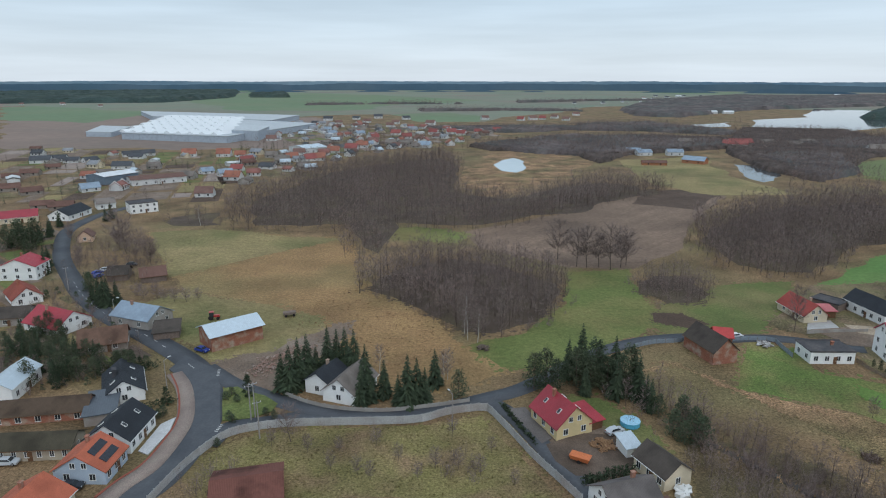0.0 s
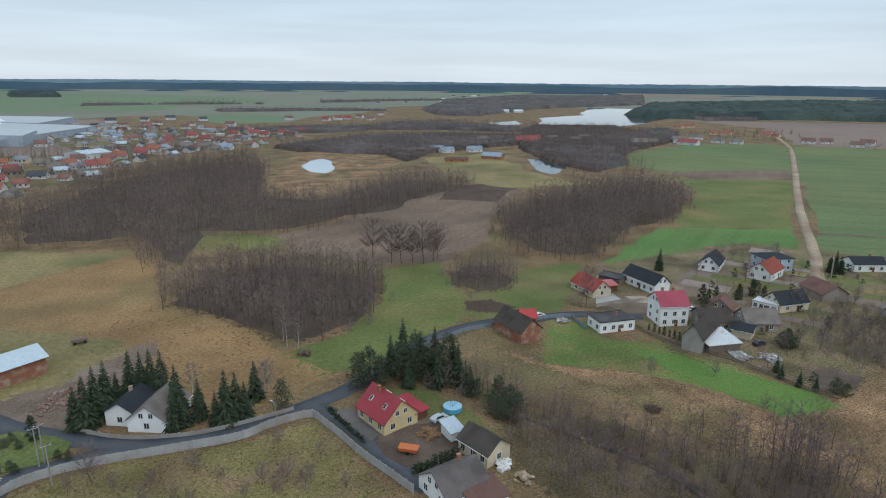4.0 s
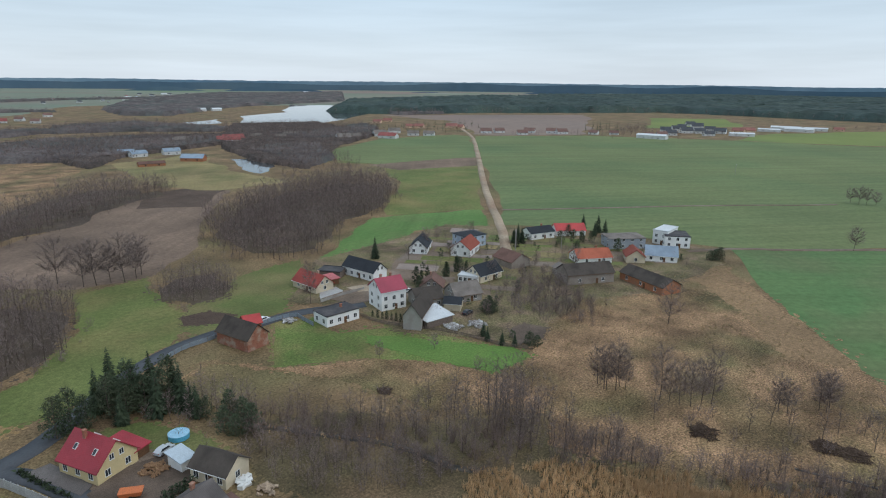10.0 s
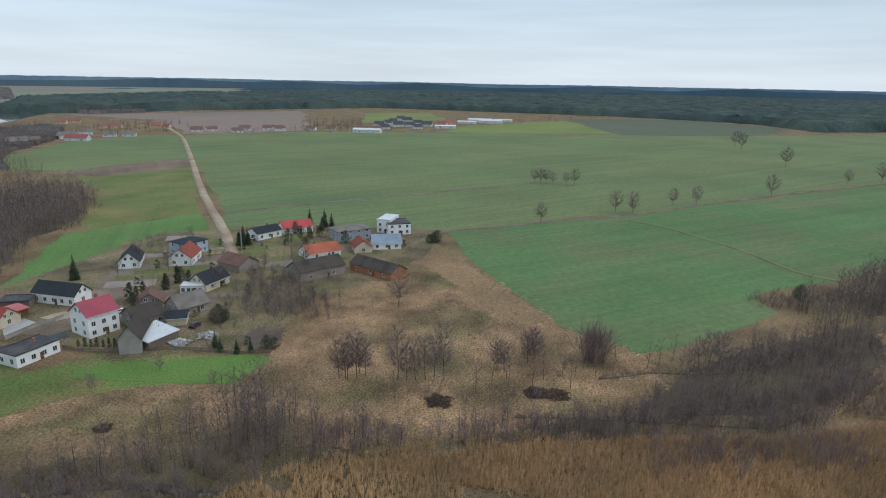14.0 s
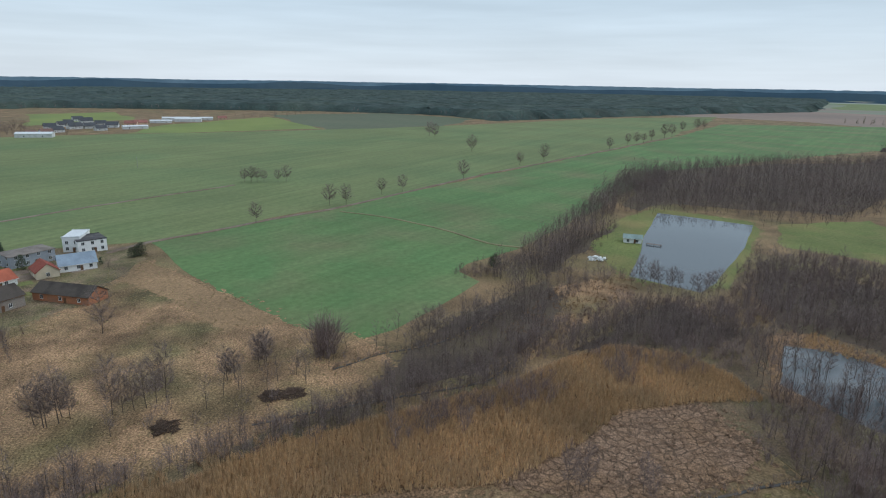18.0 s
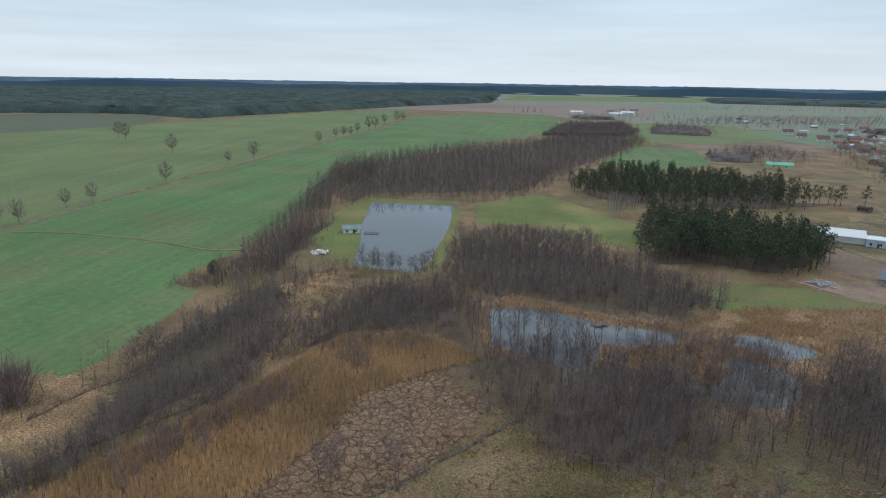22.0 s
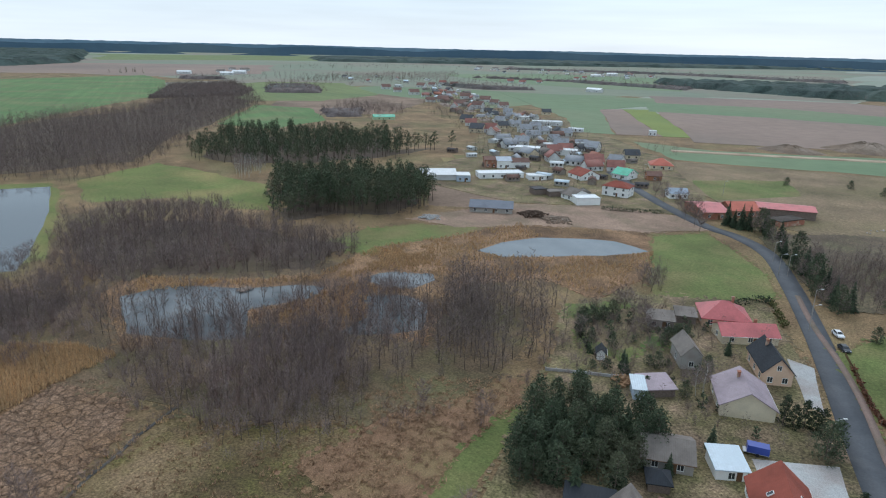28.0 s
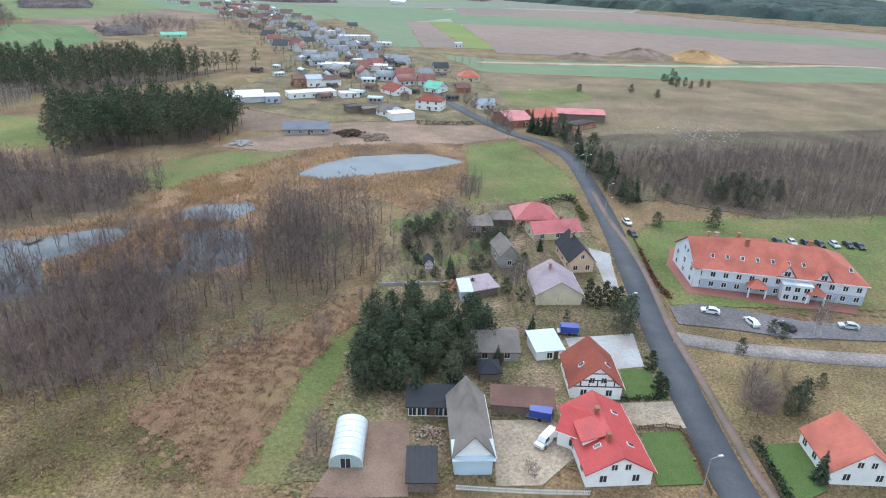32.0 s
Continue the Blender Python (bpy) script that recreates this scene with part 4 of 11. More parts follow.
# ---- roads ----
strip("road_main", "worn grey asphalt village road", "road", ASPHALT, 7.0, (-58.4, 95.3), (-57.4, 100.5), (-55.2, 105.9), (-54.0, 114.5), (-54.0, 126.2), (-56.3, 135.6), (-62.1, 148.2), (-70.3, 159.0), (-87.7, 174.6), (-110.1, 193.1), (-129.0, 212.5), (-144, 232), (-167, 264), (-190, 306), (-196, 330), (-196, 358), (-186, 388))
strip("road_lane", "narrow asphalt lane behind the concrete wall", "road", ASPHALT, 5.2, (-50.5, 117.6), (-48.5, 124.3), (-40.5, 127.1), (-29.6, 129.9), (-12.7, 130.4), (0.4, 133.8), (10.1, 138.2), (18.9, 142.8), (29.7, 152.3), (40.1, 162.2), (51.8, 169.9), (63.2, 174.5), (75.7, 176.3), (77.3, 173.7), (99.0, 175.1), (121.0, 166.8))
strip("road_spur", "short asphalt spur to the main road", "road", ASPHALT, 5.0, (-64.3, 155.5), (-54.5, 146.3), (-45.6, 140.4), (-35.9, 134.8), (-24.5, 130.9))
strip("road_yard_lane", "dark lane along the concrete wall", "road", ASPHALT, 4.5, (11.1, 136.5), (15.5, 130.5), (20.7, 117.7), (24.8, 107.9), (28.3, 99.3))
strip("sandy_track", "pale rutted sandy track through the fields", "track", SAND, 5.0, (212, 182), (245, 215), (299, 273), (375, 351), (482, 458), (629, 609), (754, 761), ragged=0.8)
strip("field_track", "brown track between the crops", "track", EARTH, 3.2, (274, 126), (294, 115), (316, 93), (344, 69), (372, 40), (415, 7), (471, -34), (539, -87), (663, -193), (926, -411), ragged=0.8)
strip("field_path", "faint wheel track over the crop", "track", mat("worn_crop", (0.19, 0.17, 0.09), (0.15, 0.155, 0.07), 3), 2.2, (366, 33), (350, 6), (320, -24), (291, -44), (282, -59), ragged=0.6)
strip("field_boundary", "brown unploughed strip", "track", EARTH, 3.0, (281, 246), (323, 217), (392, 171), (461, 116), ragged=1.5)
strip("road_east", "fresh dark asphalt road", "road", ASPHALT, 6.6, (-37.1, -75.2), (-34.7, -84.1), (-31.5, -107.3), (-28.5, -135.3), (-26.1, -162.8), (-22.9, -193.9), (-17.7, -232.4), (-11, -267), (1, -288), (16, -301), (36, -329), (54, -358), (69, -386), (83, -411))
strip("sand_road", "wide pale sand road under construction", "track", SAND, 12.0, (61, -530), (-18, -551), (-110, -577), (-182, -603), (-253, -636), (-310, -639), (-403, -642), ragged=1.5)
strip("side_road", "rutted concrete side road", "road", mat("old_concrete_road", (0.26, 0.25, 0.235), (0.2, 0.19, 0.175), 3, bump=0.03), 5.0, (-32.4, -126.6), (-44.1, -125.3), (-56.9, -125.3), (-98.4, -128.7), ragged=0.4)
strip("stream", "narrow dark stream", "stream", DITCH, 1.8, (53.0, 122.6), (59.5, 114.7), (66.0, 105.5), (71.9, 96.6), (75.2, 89.3), (77.8, 78.8), (82.9, 72.2), ragged=0.8, z=0.11)
strip("ditch", "narrow ditch with dull water", "stream", DITCH, 0.75, (128.2, 32.1), (133.8, 17.2), (139.3, 1.3), (143.4, -12.7), (148.8, -24.6), (159.3, -32.2), ragged=0.5, z=0.11)
strip("ditch", "dark ditch along the crop", "stream", DITCH, 0.75, (155.8, 16.9), (165.6, 3.5), (169.9, -7.9), (175.5, -16.5), (198.2, -36.9), ragged=0.5, z=0.11)
strip("ditch", "winding dark ditch in the reeds", "stream", DITCH, 0.7, (93.3, -37.7), (95.4, -48.0), (98.4, -60.1), (100.6, -70.0), (102.8, -80.8), ragged=0.9, z=0.11)

# ---- lake and pools far off ----
patch("lake", "bright sheet of a far lake", "lake", WATER, (435, 908), (595, 1233), (749, 1329), (991, 1724), (1101, 1601), (908, 1203), (722, 1043), (525, 890), amp=2, step=14)
patch("lake_arm", "reedy arm of the lake", "lake", WATER, (265, 575), (303, 567), (272, 505), (242, 473), (243, 505), amp=1.2)
patch("lake_arm", "small bright pool in the wood", "lake", WATER, (427, 1106), (520, 1166), (472, 1052), (414, 1039), amp=2)
patch("lake_arm", "narrow bright arm of the lake", "lake", WATER, (315, 552), (339, 567), (313, 524), (286, 505), amp=1)
# paving along the main road
strip("pavement", "pinkish paved footway along the road", "pavement", PAVING, 3.9, (-62.6, 99.5), (-61.4, 104.0), (-58.9, 109.8), (-58.3, 118.0), (-58.8, 126.1), (-61.3, 134.2), (-65.8, 143.9), (-71.2, 151.4), z=0.30)
strip("kerb", "red concrete kerb of the footway", "kerb", mat("red_concrete_kerb", (0.3, 0.1, 0.07), (0.25, 0.09, 0.06), 0.6), 0.4, (-64.9, 100.4), (-63.2, 105.7), (-60.9, 110.9), (-60.3, 119.5), (-60.7, 126.9), (-62.9, 134.2), (-67.1, 143.3), (-71.8, 150.8), z=0.36)
strip("pavement", "brown paved path beside the road", "pavement", mat("brown_paving", (0.21, 0.16, 0.135), (0.17, 0.135, 0.115), 1.2, c=(0.13, 0.12, 0.09)), 1.7, (-41.3, -79.3), (-38.9, -88.6), (-36.0, -108.3), (-32.7, -128.6), (-30.7, -153.6), (-27.7, -174.8), (-22.7, -198.9), (-19.3, -223.8), z=0.28)
patch("car_park", "grey asphalt car park", "car park", mat("pale_asphalt", (0.17, 0.17, 0.175), (0.145, 0.145, 0.15), 3, c=(0.12, 0.12, 0.12)), (-33.8, -140.7), (-41.8, -144.5), (-64.2, -140.8), (-108.2, -146.2), (-104.4, -139.5), (-59.0, -132.2), (-47.1, -133.1), (-34.6, -132.8), amp=0.2, z=0.26)
patch("clinic_paving", "red paved forecourt", "pavement", mat("red_block_paving", (0.3, 0.13, 0.1), (0.25, 0.11, 0.085), 1, c=(0.22, 0.12, 0.1)), (-39.3, -177.7), (-44.3, -178.9), (-42.1, -153.7), (-80.8, -151.5), (-78.5, -147.3), (-39.3, -149.3), (-36.7, -165.4), amp=0.2, z=0.24)
patch("concrete_yard", "pale concrete yard", "yard", CONCRETE, (-8.6, -120.8), (-23.7, -126.1), (-24.7, -113.5), (-18.9, -111.2), (-17.5, -117.2), (-9.8, -116.5), amp=0.2, z=0.2)
patch("farm_yard", "sandy farmyard", "yard", mat("sandy_yard", (0.40, 0.325, 0.24), (0.33, 0.265, 0.195), 2.5, bump=0.05, c=(0.22, 0.18, 0.13)), (4.6, -90.2), (-6.5, -92.6), (-11.3, -85.5), (-4.9, -76.2), (2.1, -74.8), amp=0.5, z=0.2)
patch("farm_yard", "sandy drive between the houses", "yard", MATS["sandy_yard"], (-18.5, -100.1), (-28.7, -102.8), (-30.0, -95.3), (-21.5, -94.2), (-18.7, -96.0), amp=0.4, z=0.2)
patch("garden_bed", "bare vegetable garden", "garden", mat("tilled_garden_soil", (0.21, 0.15, 0.11), (0.16, 0.115, 0.085), 2, bump=0.15, c=(0.24, 0.18, 0.13)), (29.8, -69.3), (27.1, -84.7), (19.2, -87.1), (15.3, -69.8), (30.2, -66.7), amp=0.4, z=0.19)
patch("lawn", "neat lawn behind a hedge", "grass", mat("neat_lawn", (0.075, 0.12, 0.024), (0.095, 0.13, 0.035), 2, bump=0.05), (-19.8, -111.4), (-25.8, -112.7), (-27.0, -103.6), (-19.7, -101.5), amp=0.2, z=0.2)
patch("lawn", "neat lawn with shrubs", "grass", MATS["neat_lawn"], (-21.8, -92.3), (-28.4, -94.2), (-30.4, -82.0), (-23.1, -80.0), amp=0.2, z=0.2)
patch("lawn", "neat front garden lawn", "grass", MATS["neat_lawn"], (-41.5, -93.3), (-49.6, -95.7), (-49.8, -84.5), (-42.8, -79.6), amp=0.2, z=0.2)
patch("lawn", "green strip behind the back gardens", "grass", LAWN, (44.7, -178.6), (29.7, -191.0), (24.7, -188.1), (35.4, -178.0), (42.0, -169.9), amp=0.5)
patch("lawn", "small bright lawn in a back garden", "grass", MATS["neat_lawn"], (19.3, -167.2), (15.1, -169.7), (14.1, -163.6), (17.8, -161.5), amp=0.3)
patch("lawn", "mossy lawn by the garden hut", "grass", LAWN, (38.4, -161.4), (25.5, -154.3), (19.1, -158.9), (21.0, -150.7), (32.2, -150.7), amp=0.5)
patch("yard", "grey gravel yard of the farmhouse", "yard", EARTH, (113.0, 184.0), (133.0, 184.5), (146.0, 172.0), (141.5, 160.0), (133.5, 166.5), (118.0, 170.0), amp=0.6, z=0.19)
patch("terrace", "pale concrete terrace before the red canopy", "pavement", CONCRETE, (112.5, 181.8), (123.5, 183.4), (124.2, 189.6), (116.8, 188.8), amp=0.2, z=0.2)
patch("sandy_yard", "sandy yard beside the long farmhouse", "yard", MATS["sandy_yard"], (126.5, 186.0), (136.0, 184.0), (133.5, 176.0), (127.0, 179.0), amp=0.4, z=0.205)
patch("front_yard", "white gravel front garden", "garden", mat("white_gravel", (0.55, 0.55, 0.55), (0.45, 0.45, 0.45), 0.8), (-63.9, 115.5), (-63.8, 126.1), (-61.6, 129.1), (-60.6, 123.1), (-61.3, 114.2), amp=0.1, z=0.24)
patch("drive", "grey paved drive", "yard", CONCRETE, (-15.4, -171.8), (-21.6, -169.3), (-22.5, -145.3), (-18.9, -149.1), amp=0.2, z=0.2)

PAINT = mat("white_road_paint", (0.6, 0.6, 0.58), (0.5, 0.5, 0.48), 0.6, 0.8)


def dashes(line, gap, length, group):
    c = smooth_line(line, 30)
    at = np.r_[0, np.cumsum(np.linalg.norm(np.diff(c, axis=0), axis=1))]
    road = thing("lane_marking", "broken white line along the road", "road marking", pose(0, 0, 0), kind="structure")
    for s0 in np.arange(3, at[-1] - length, gap):
        p = np.array([[np.interp(s0 + q, at, c[:, k]) for k in (0, 1)] for q in (0, length)])
        m = p.mean(0)
        a = math.degrees(math.atan2(*(p[1] - p[0])[::-1]))
        part("dash", Shape().box(-length / 2, length / 2, -0.07, 0.07, -0.02, 0.004), PAINT, road, at=pose(m[0], m[1], 0.21, 0, 0, a))


dashes([(-78.5, 165.7), (-87.7, 174.6), (-110.1, 193.1), (-129.0, 212.5), (-144, 232)], 6.0, 2.2, "dashes")
patch("road_bend", "worn grey asphalt of the wide bend", "road", ASPHALT, (-73.7, 153.7), (-67.5, 148.2), (-62.6, 141.2), (-59.7, 134.2), (-57.3, 126.1), (-56.7, 117.1), (-57.9, 109.4), (-60.9, 102.3), (-60.4, 99.2), (-54.9, 99.2), (-53.0, 107.9), (-51.1, 114.5), (-48.2, 120.4), (-51.0, 127.4), (-56.4, 143.9), (-61.4, 153.8), (-72.5, 162.7), amp=0.1, z=0.197)
patch("street_verge", "patchy grass and shrubs on the road island", "grass", LAWN, (-55.5, 143.3), (-52.3, 143.9), (-48.7, 141.5), (-43.9, 139.2), (-39.8, 135.4), (-40.5, 131.7), (-44.8, 128.6), (-50.4, 127.6), amp=0.3, z=0.22)
dashes([(-65.0, 152.1), (-69.6, 156.9), (-80.8, 167.2)], 40.0, 4.0, "dashes")
for row in ([(-50.3, 123.1), (-50.0, 125.7)], [(-60.1, 153.4), (-59.3, 150.1)]):
    a, b = np.array(row)
    marks = thing("road_marking", "short white give-way bars on the asphalt", "road marking", pose(0, 0, 0), kind="structure")
    for k in range(5):
        m = a + (b - a) * k / 4
        part("bar", Shape().box(-0.35, 0.35, -0.14, 0.14, -0.02, 0.004), PAINT, marks, at=pose(m[0], m[1], 0.215, 0, 0, math.degrees(math.atan2(*(b - a)[::-1])) + 90))

patch("terrace", "grey paved terrace beside the yellow house", "pavement", mat("grey_block_paving", (0.16, 0.155, 0.15), (0.13, 0.127, 0.122), 1.2, 0.85, c=(0.11, 0.105, 0.1)), (14.7, 133.2), (19.1, 133.8), (23.2, 120.6), (20.8, 118.5), amp=0.2, z=0.2)
patch("muddy_yard", "dark muddy yard with wood chips", "yard", mat("dark_mud", (0.10, 0.08, 0.06), (0.07, 0.058, 0.045), 2, bump=0.1, c=(0.16, 0.13, 0.10)), (21.5, 118.2), (29.9, 122.6), (37.4, 121.7), (39.2, 112.1), (35.0, 107.3), (29.0, 107.0), (25.6, 107.2), (22.4, 112.2), amp=0.6, z=0.19)
patch("garden_soil", "brown dug garden behind the hamlet", "garden", EARTH, (147.4, 185.7), (164, 203), (188, 218), (201, 217), (186, 193), (166.4, 185.0), (151.2, 180.1), amp=1)
patch("garden_soil", "dug garden with faint beds", "garden", MATS["dark_mud"], (140.4, 119.2), (148.3, 119.0), (151.5, 111.8), (143.6, 107.3), (135.0, 109.3), amp=1)
patch("garden_soil", "bare soil plot by the dyke", "garden", DARKSOIL, (69.3, 196.8), (78.4, 195.8), (84.2, 186.8), (77.2, 182.8), (67.3, 188.5), amp=0.6)

patch("far_crop", "green crop strip on the far plain", "field", OLIVE, (3033, -2182), (2497, -3501), (1258, -4112), (510, -4270), (481, -4072), (1235, -3179), (1936, -2269), (2213, -1591), amp=2)
patch("far_crop", "green field beyond the village", "field", HAZEGREEN, (834, -1662), (602, -1991), (230, -2000), (154, -1375), (315, -1323), (615, -1425), amp=2)
patch("far_crop", "olive field beside the far farms", "field", OLIVE, (898, -795), (895, -1014), (768, -1082), (555, -877), (545, -715), (647, -636), (762, -652), amp=2)

# ---- woods and brush ----
rng = np.random.default_rng(11)
ALDER = [bare_tree(s, 13, 0.2, 0.19, 12, 16, 0.064) for s in range(6)]
OPEN = [bare_tree(s + 20, 11, 0.15, 0.27, 14, 18, 0.065) for s in range(4)]
FARTREE = [bare_tree(s + 40, 13, 0.12, 0.24, 9, 12, 0.14) for s in range(6)]
DISTANT = [bare_tree(s + 140, 13, 0.1, 0.27, 6, 6, 0.42) for s in range(5)]
BUSH = [(shrub(s, 3.2, 16, 0.07),) for s in range(4)]
PINES = [clumpy(s, 14, 0.36, 0.21, 14, 38, 0.8) for s in range(5)]
FARPINE = [spruce(s + 9, 15, 0.25, 8, 7) for s in range(4)]
BOTH = [BARK, TWIG]


def wood(label, gap, *pts, protos=ALDER, mats=BOTH, lo=0.7, hi=1.15, name="bare_wood", category="woodland", floor=True, under=0.0):
    pts = footprint(pts, max(v[:, 2].max() for v, _ in protos[0]) * (lo + hi) / 2 * (0.3 if name[:4] == "pine" else 0.55))
    if floor:
        mid = np.mean(pts, 0)
        patch("woodland_floor", "brown leaf litter under bare trees", "ground", LITTER, *[tuple(mid + (np.array(p) - mid) * 0.88) for p in pts], amp=2.5)
    if protos is FARTREE:
        if np.hypot(*np.mean(pts, 0)) > 620:
            protos, gap = DISTANT, gap * 0.7
        else:
            gap *= 0.98
        if np.hypot(*np.array(pts).T).min() > 420:
            canopy("wood_brush", "close bare brush and young trees under the wood", BRUSH, 2.0, 13 * 0.42 * (lo + hi) / 2, *wavy(pts, 2.5, 9))
    ob = mass(name, label, category, scatter(pts, gap * 1.1, rng), protos, mats, rng, lo, hi, z=LEVEL[0])
    if floor and gap < 6:
        line = wavy(pts, 1.5, 3.0)
        line = np.array(line)[::2] + rng.normal(0, 1.6, (len(line[::2]), 2))
        mass("wood_edge_brush", "low bare brush along the wood edge", "brush", line, BUSH, [TWIG], rng, 0.35, 1.0, z=LEVEL[0])
    if under:
        mass("undergrowth", "tangled bare brush under the trees", "brush", scatter(pts, under * 1.25, rng), BUSH, [TWIG], rng, 0.6, 1.2, z=LEVEL[0])
    return ob


wood("dense bare alder wood on the meadow edge", 3.6, (-33.1, 221.0), (-34, 252), (-25, 274), (4, 295), (30, 279), (51, 252), (44.3, 210.0), (36.4, 191.0), (25.2, 181.4), (15.9, 174.8), (5.7, 175.7), (-4.8, 190.9), (-17.0, 206.9), under=5)
wood("bare grey thicket beside the ploughed field", 3.4, (69.5, 216.2), (77, 244), (90, 256), (107, 252), (104, 229), (88.5, 204.4), (76.8, 204.3), lo=0.5, hi=0.8, under=4)
wood("wide brown bare woodland before the village", 5.0, (-114, 315), (-137, 388), (-138, 485), (-119, 588), (-84, 643), (-3, 720), (17, 634), (10, 486), (17, 419), (42, 404), (70, 454), (101, 498), (144, 523), (175, 505), (160, 454), (112, 405), (72, 364), (44, 331), (22, 318), (4, 315), (-28, 323), (-33, 269), (-34, 252), (-45, 279), (-58, 319), (-83, 315), protos=FARTREE, lo=0.7, hi=1.05)
wood("bare grey scrub below the village", 8, (-153, 332), (-163, 367), (-137, 384), (-116, 325), (-133, 322), protos=FARTREE, lo=0.45, hi=0.7)
wood("bare wood beyond the marsh", 10, (29, 733), (138, 886), (286, 936), (406, 889), (326, 723), (189, 650), (144, 582), (129, 703), (52, 686), protos=FARTREE, lo=0.6, hi=0.9)
wood("bare wood between the field and the lane", 4.0, (132, 322), (171, 384), (233, 425), (304, 446), (320, 405), (277, 339), (216, 286), (193, 280), (143, 233), (129, 234), (115, 245), (115, 286), protos=FARTREE, lo=0.75, hi=1.1)
wood("line of dark bare wood along the pasture", 5, (53, 382), (90, 430), (140, 463), (181, 496), (158, 441), (112, 397), (66, 351), (42, 346), protos=FARTREE, lo=0.6, hi=0.9)
wood("bare wood round the lake", 10, (381, 853), (507, 1082), (653, 1038), (561, 740), (411, 615), (286, 472), (276, 539), (300, 671), protos=FARTREE, lo=0.6, hi=0.9)
wood("bare alders along the stream", 4.2, (52.6, 118.5), (64.6, 124.8), (78.8, 121.3), (96.4, 109.8), (115.6, 100.8), (119.2, 87.1), (91.4, 87.3), (80.8, 86.9), (71.1, 103.7), (63.1, 121.9), (55.8, 143.8), lo=0.5, hi=0.85, floor=False, under=5)
wood("bare thicket by the stream", 4.0, (86.9, 93.3), (104.4, 95.7), (124.4, 101.2), (121.7, 93.3), (100.2, 75.2), (108.4, 64.1), (104.4, 54.7), (85.8, 70.0), (77.9, 80.8), lo=0.55, hi=0.9, floor=False, under=4)
wood("bare trees along the stream below the crop", 4.6, (125.8, 66.3), (133.8, 63.3), (138.2, 53.6), (141.7, 42.6), (148.8, 34.0), (163.6, 25.2), (177.1, 10.9), (180.9, -2.3), (191.3, -20.6), (204.9, -42.0), (228.4, -64.7), (259, -91), (245, -93), (208.2, -63.5), (188.9, -38.9), (179.5, -19.4), (171.2, -2.1), (165.2, 10.4), (154.8, 22.7), (141.6, 32.6), (135.3, 42.1), (131.0, 52.3), (119.6, 63.6), lo=0.4, hi=0.75, floor=False, under=4.5)
wood("purple-grey brush before the pond", 3.6, (171.9, -34.5), (184.3, -49.6), (192.9, -69.4), (210.6, -87.6), (225, -109), (211.6, -127.8), (181.8, -115.8), (162.1, -93.0), (165.1, -78.5), (158.6, -59.8), (162.3, -47.7), (159.6, -31.4), lo=0.4, hi=0.65, floor=False, under=3)
wood("bare alders spread through the swamp", 7.5, (159.7, -95.3), (160.4, -121.3), (135.3, -138.6), (111.6, -141.7), (108.3, -157.8), (100.4, -179.8), (71.6, -200.5), (57.9, -170.5), (50.2, -127.5), (69.2, -103.2), (86.5, -100.2), (99.9, -87.6), (124.9, -83.2), lo=0.5, hi=0.85, floor=False)
wood("row of tall bare alders", 3.5, (139.4, 68.4), (151.9, 72.4), (152.8, 59.0), (140.4, 54.6), protos=OPEN, lo=0.9, hi=1.15, floor=False)
wood("bare brush strip along the ditch", 3.6, (123.8, 26.0), (137.3, 14.9), (144.2, -2.8), (158.6, -22.9), (163.0, -34.4), (146.1, -29.9), (139.1, -12.4), (130.1, 3.7), (117.5, 20.0), lo=0.4, hi=0.65, floor=False, under=3.5)
wood("bare alders along the crop field", 5.5, (174.1, 2.1), (188.7, -12.0), (206.3, -36.2), (237.0, -60.7), (262, -76), (239, -79), (204.7, -51.4), (188.0, -33.5), (173.3, -14.6), lo=0.5, hi=0.8, floor=False, under=4)
wood("bare thicket before the square pond", 3.8, (163.9, -47.1), (181.4, -66.8), (213.8, -93.1), (220.8, -106.0), (204.2, -111.9), (185.1, -116.3), (167.7, -100.3), (166.4, -82.4), (168.8, -62.7), lo=0.45, hi=0.75, under=4)
wood("bare alder belt along the pond side of the crop", 3.4, (236, -55), (262, -64), (290, -76), (318, -92), (340, -112), (352, -128), (330, -116), (300, -98), (268, -80), (240, -66), lo=0.65, hi=0.95, under=4)
wood("dark bare wood beyond the square pond", 5.6, (373, -115), (566, -219), (613, -258), (681, -421), (682, -524), (829, -734), (992, -1011), (623, -687), (457, -450), (430, -380), (368, -303), (337, -258), (356, -218), (365, -181), (378, -156), (352, -122), protos=FARTREE, lo=0.65, hi=0.95)
patch("brush_floor", "dark leaf litter under the ditch brush", "ground", LITTER, (140.9, 5.7), (165.6, -2.2), (187.7, -16.8), (209.3, -36.7), (232.3, -59.3), (200.6, -56.6), (169.6, -39.2), (151.4, -20.1), amp=2)
mass("bare_wood", "close grey brush between the two ditches", "woodland", scatter([(140.9, 5.7), (165.6, -2.2), (187.7, -16.8), (209.3, -36.7), (232.3, -59.3), (200.6, -56.6), (169.6, -39.2), (151.4, -20.1)], 3.0, rng), ALDER, BOTH, rng, 0.35, 0.6)
mass("bare_wood", "belt of bare trees along the lower edge of the crop", "woodland", scatter([(238.7, -37.9), (275.3, -61.3), (338.9, -96.9), (420.5, -142.7), (494.3, -185.4), (532.8, -229.6), (462.2, -206.5), (429.1, -168.4), (365.6, -131.7), (295.5, -92.3), (240.8, -61.7), (209.3, -41.6)], 3.3, rng), ALDER, BOTH, rng, 0.55, 0.9)
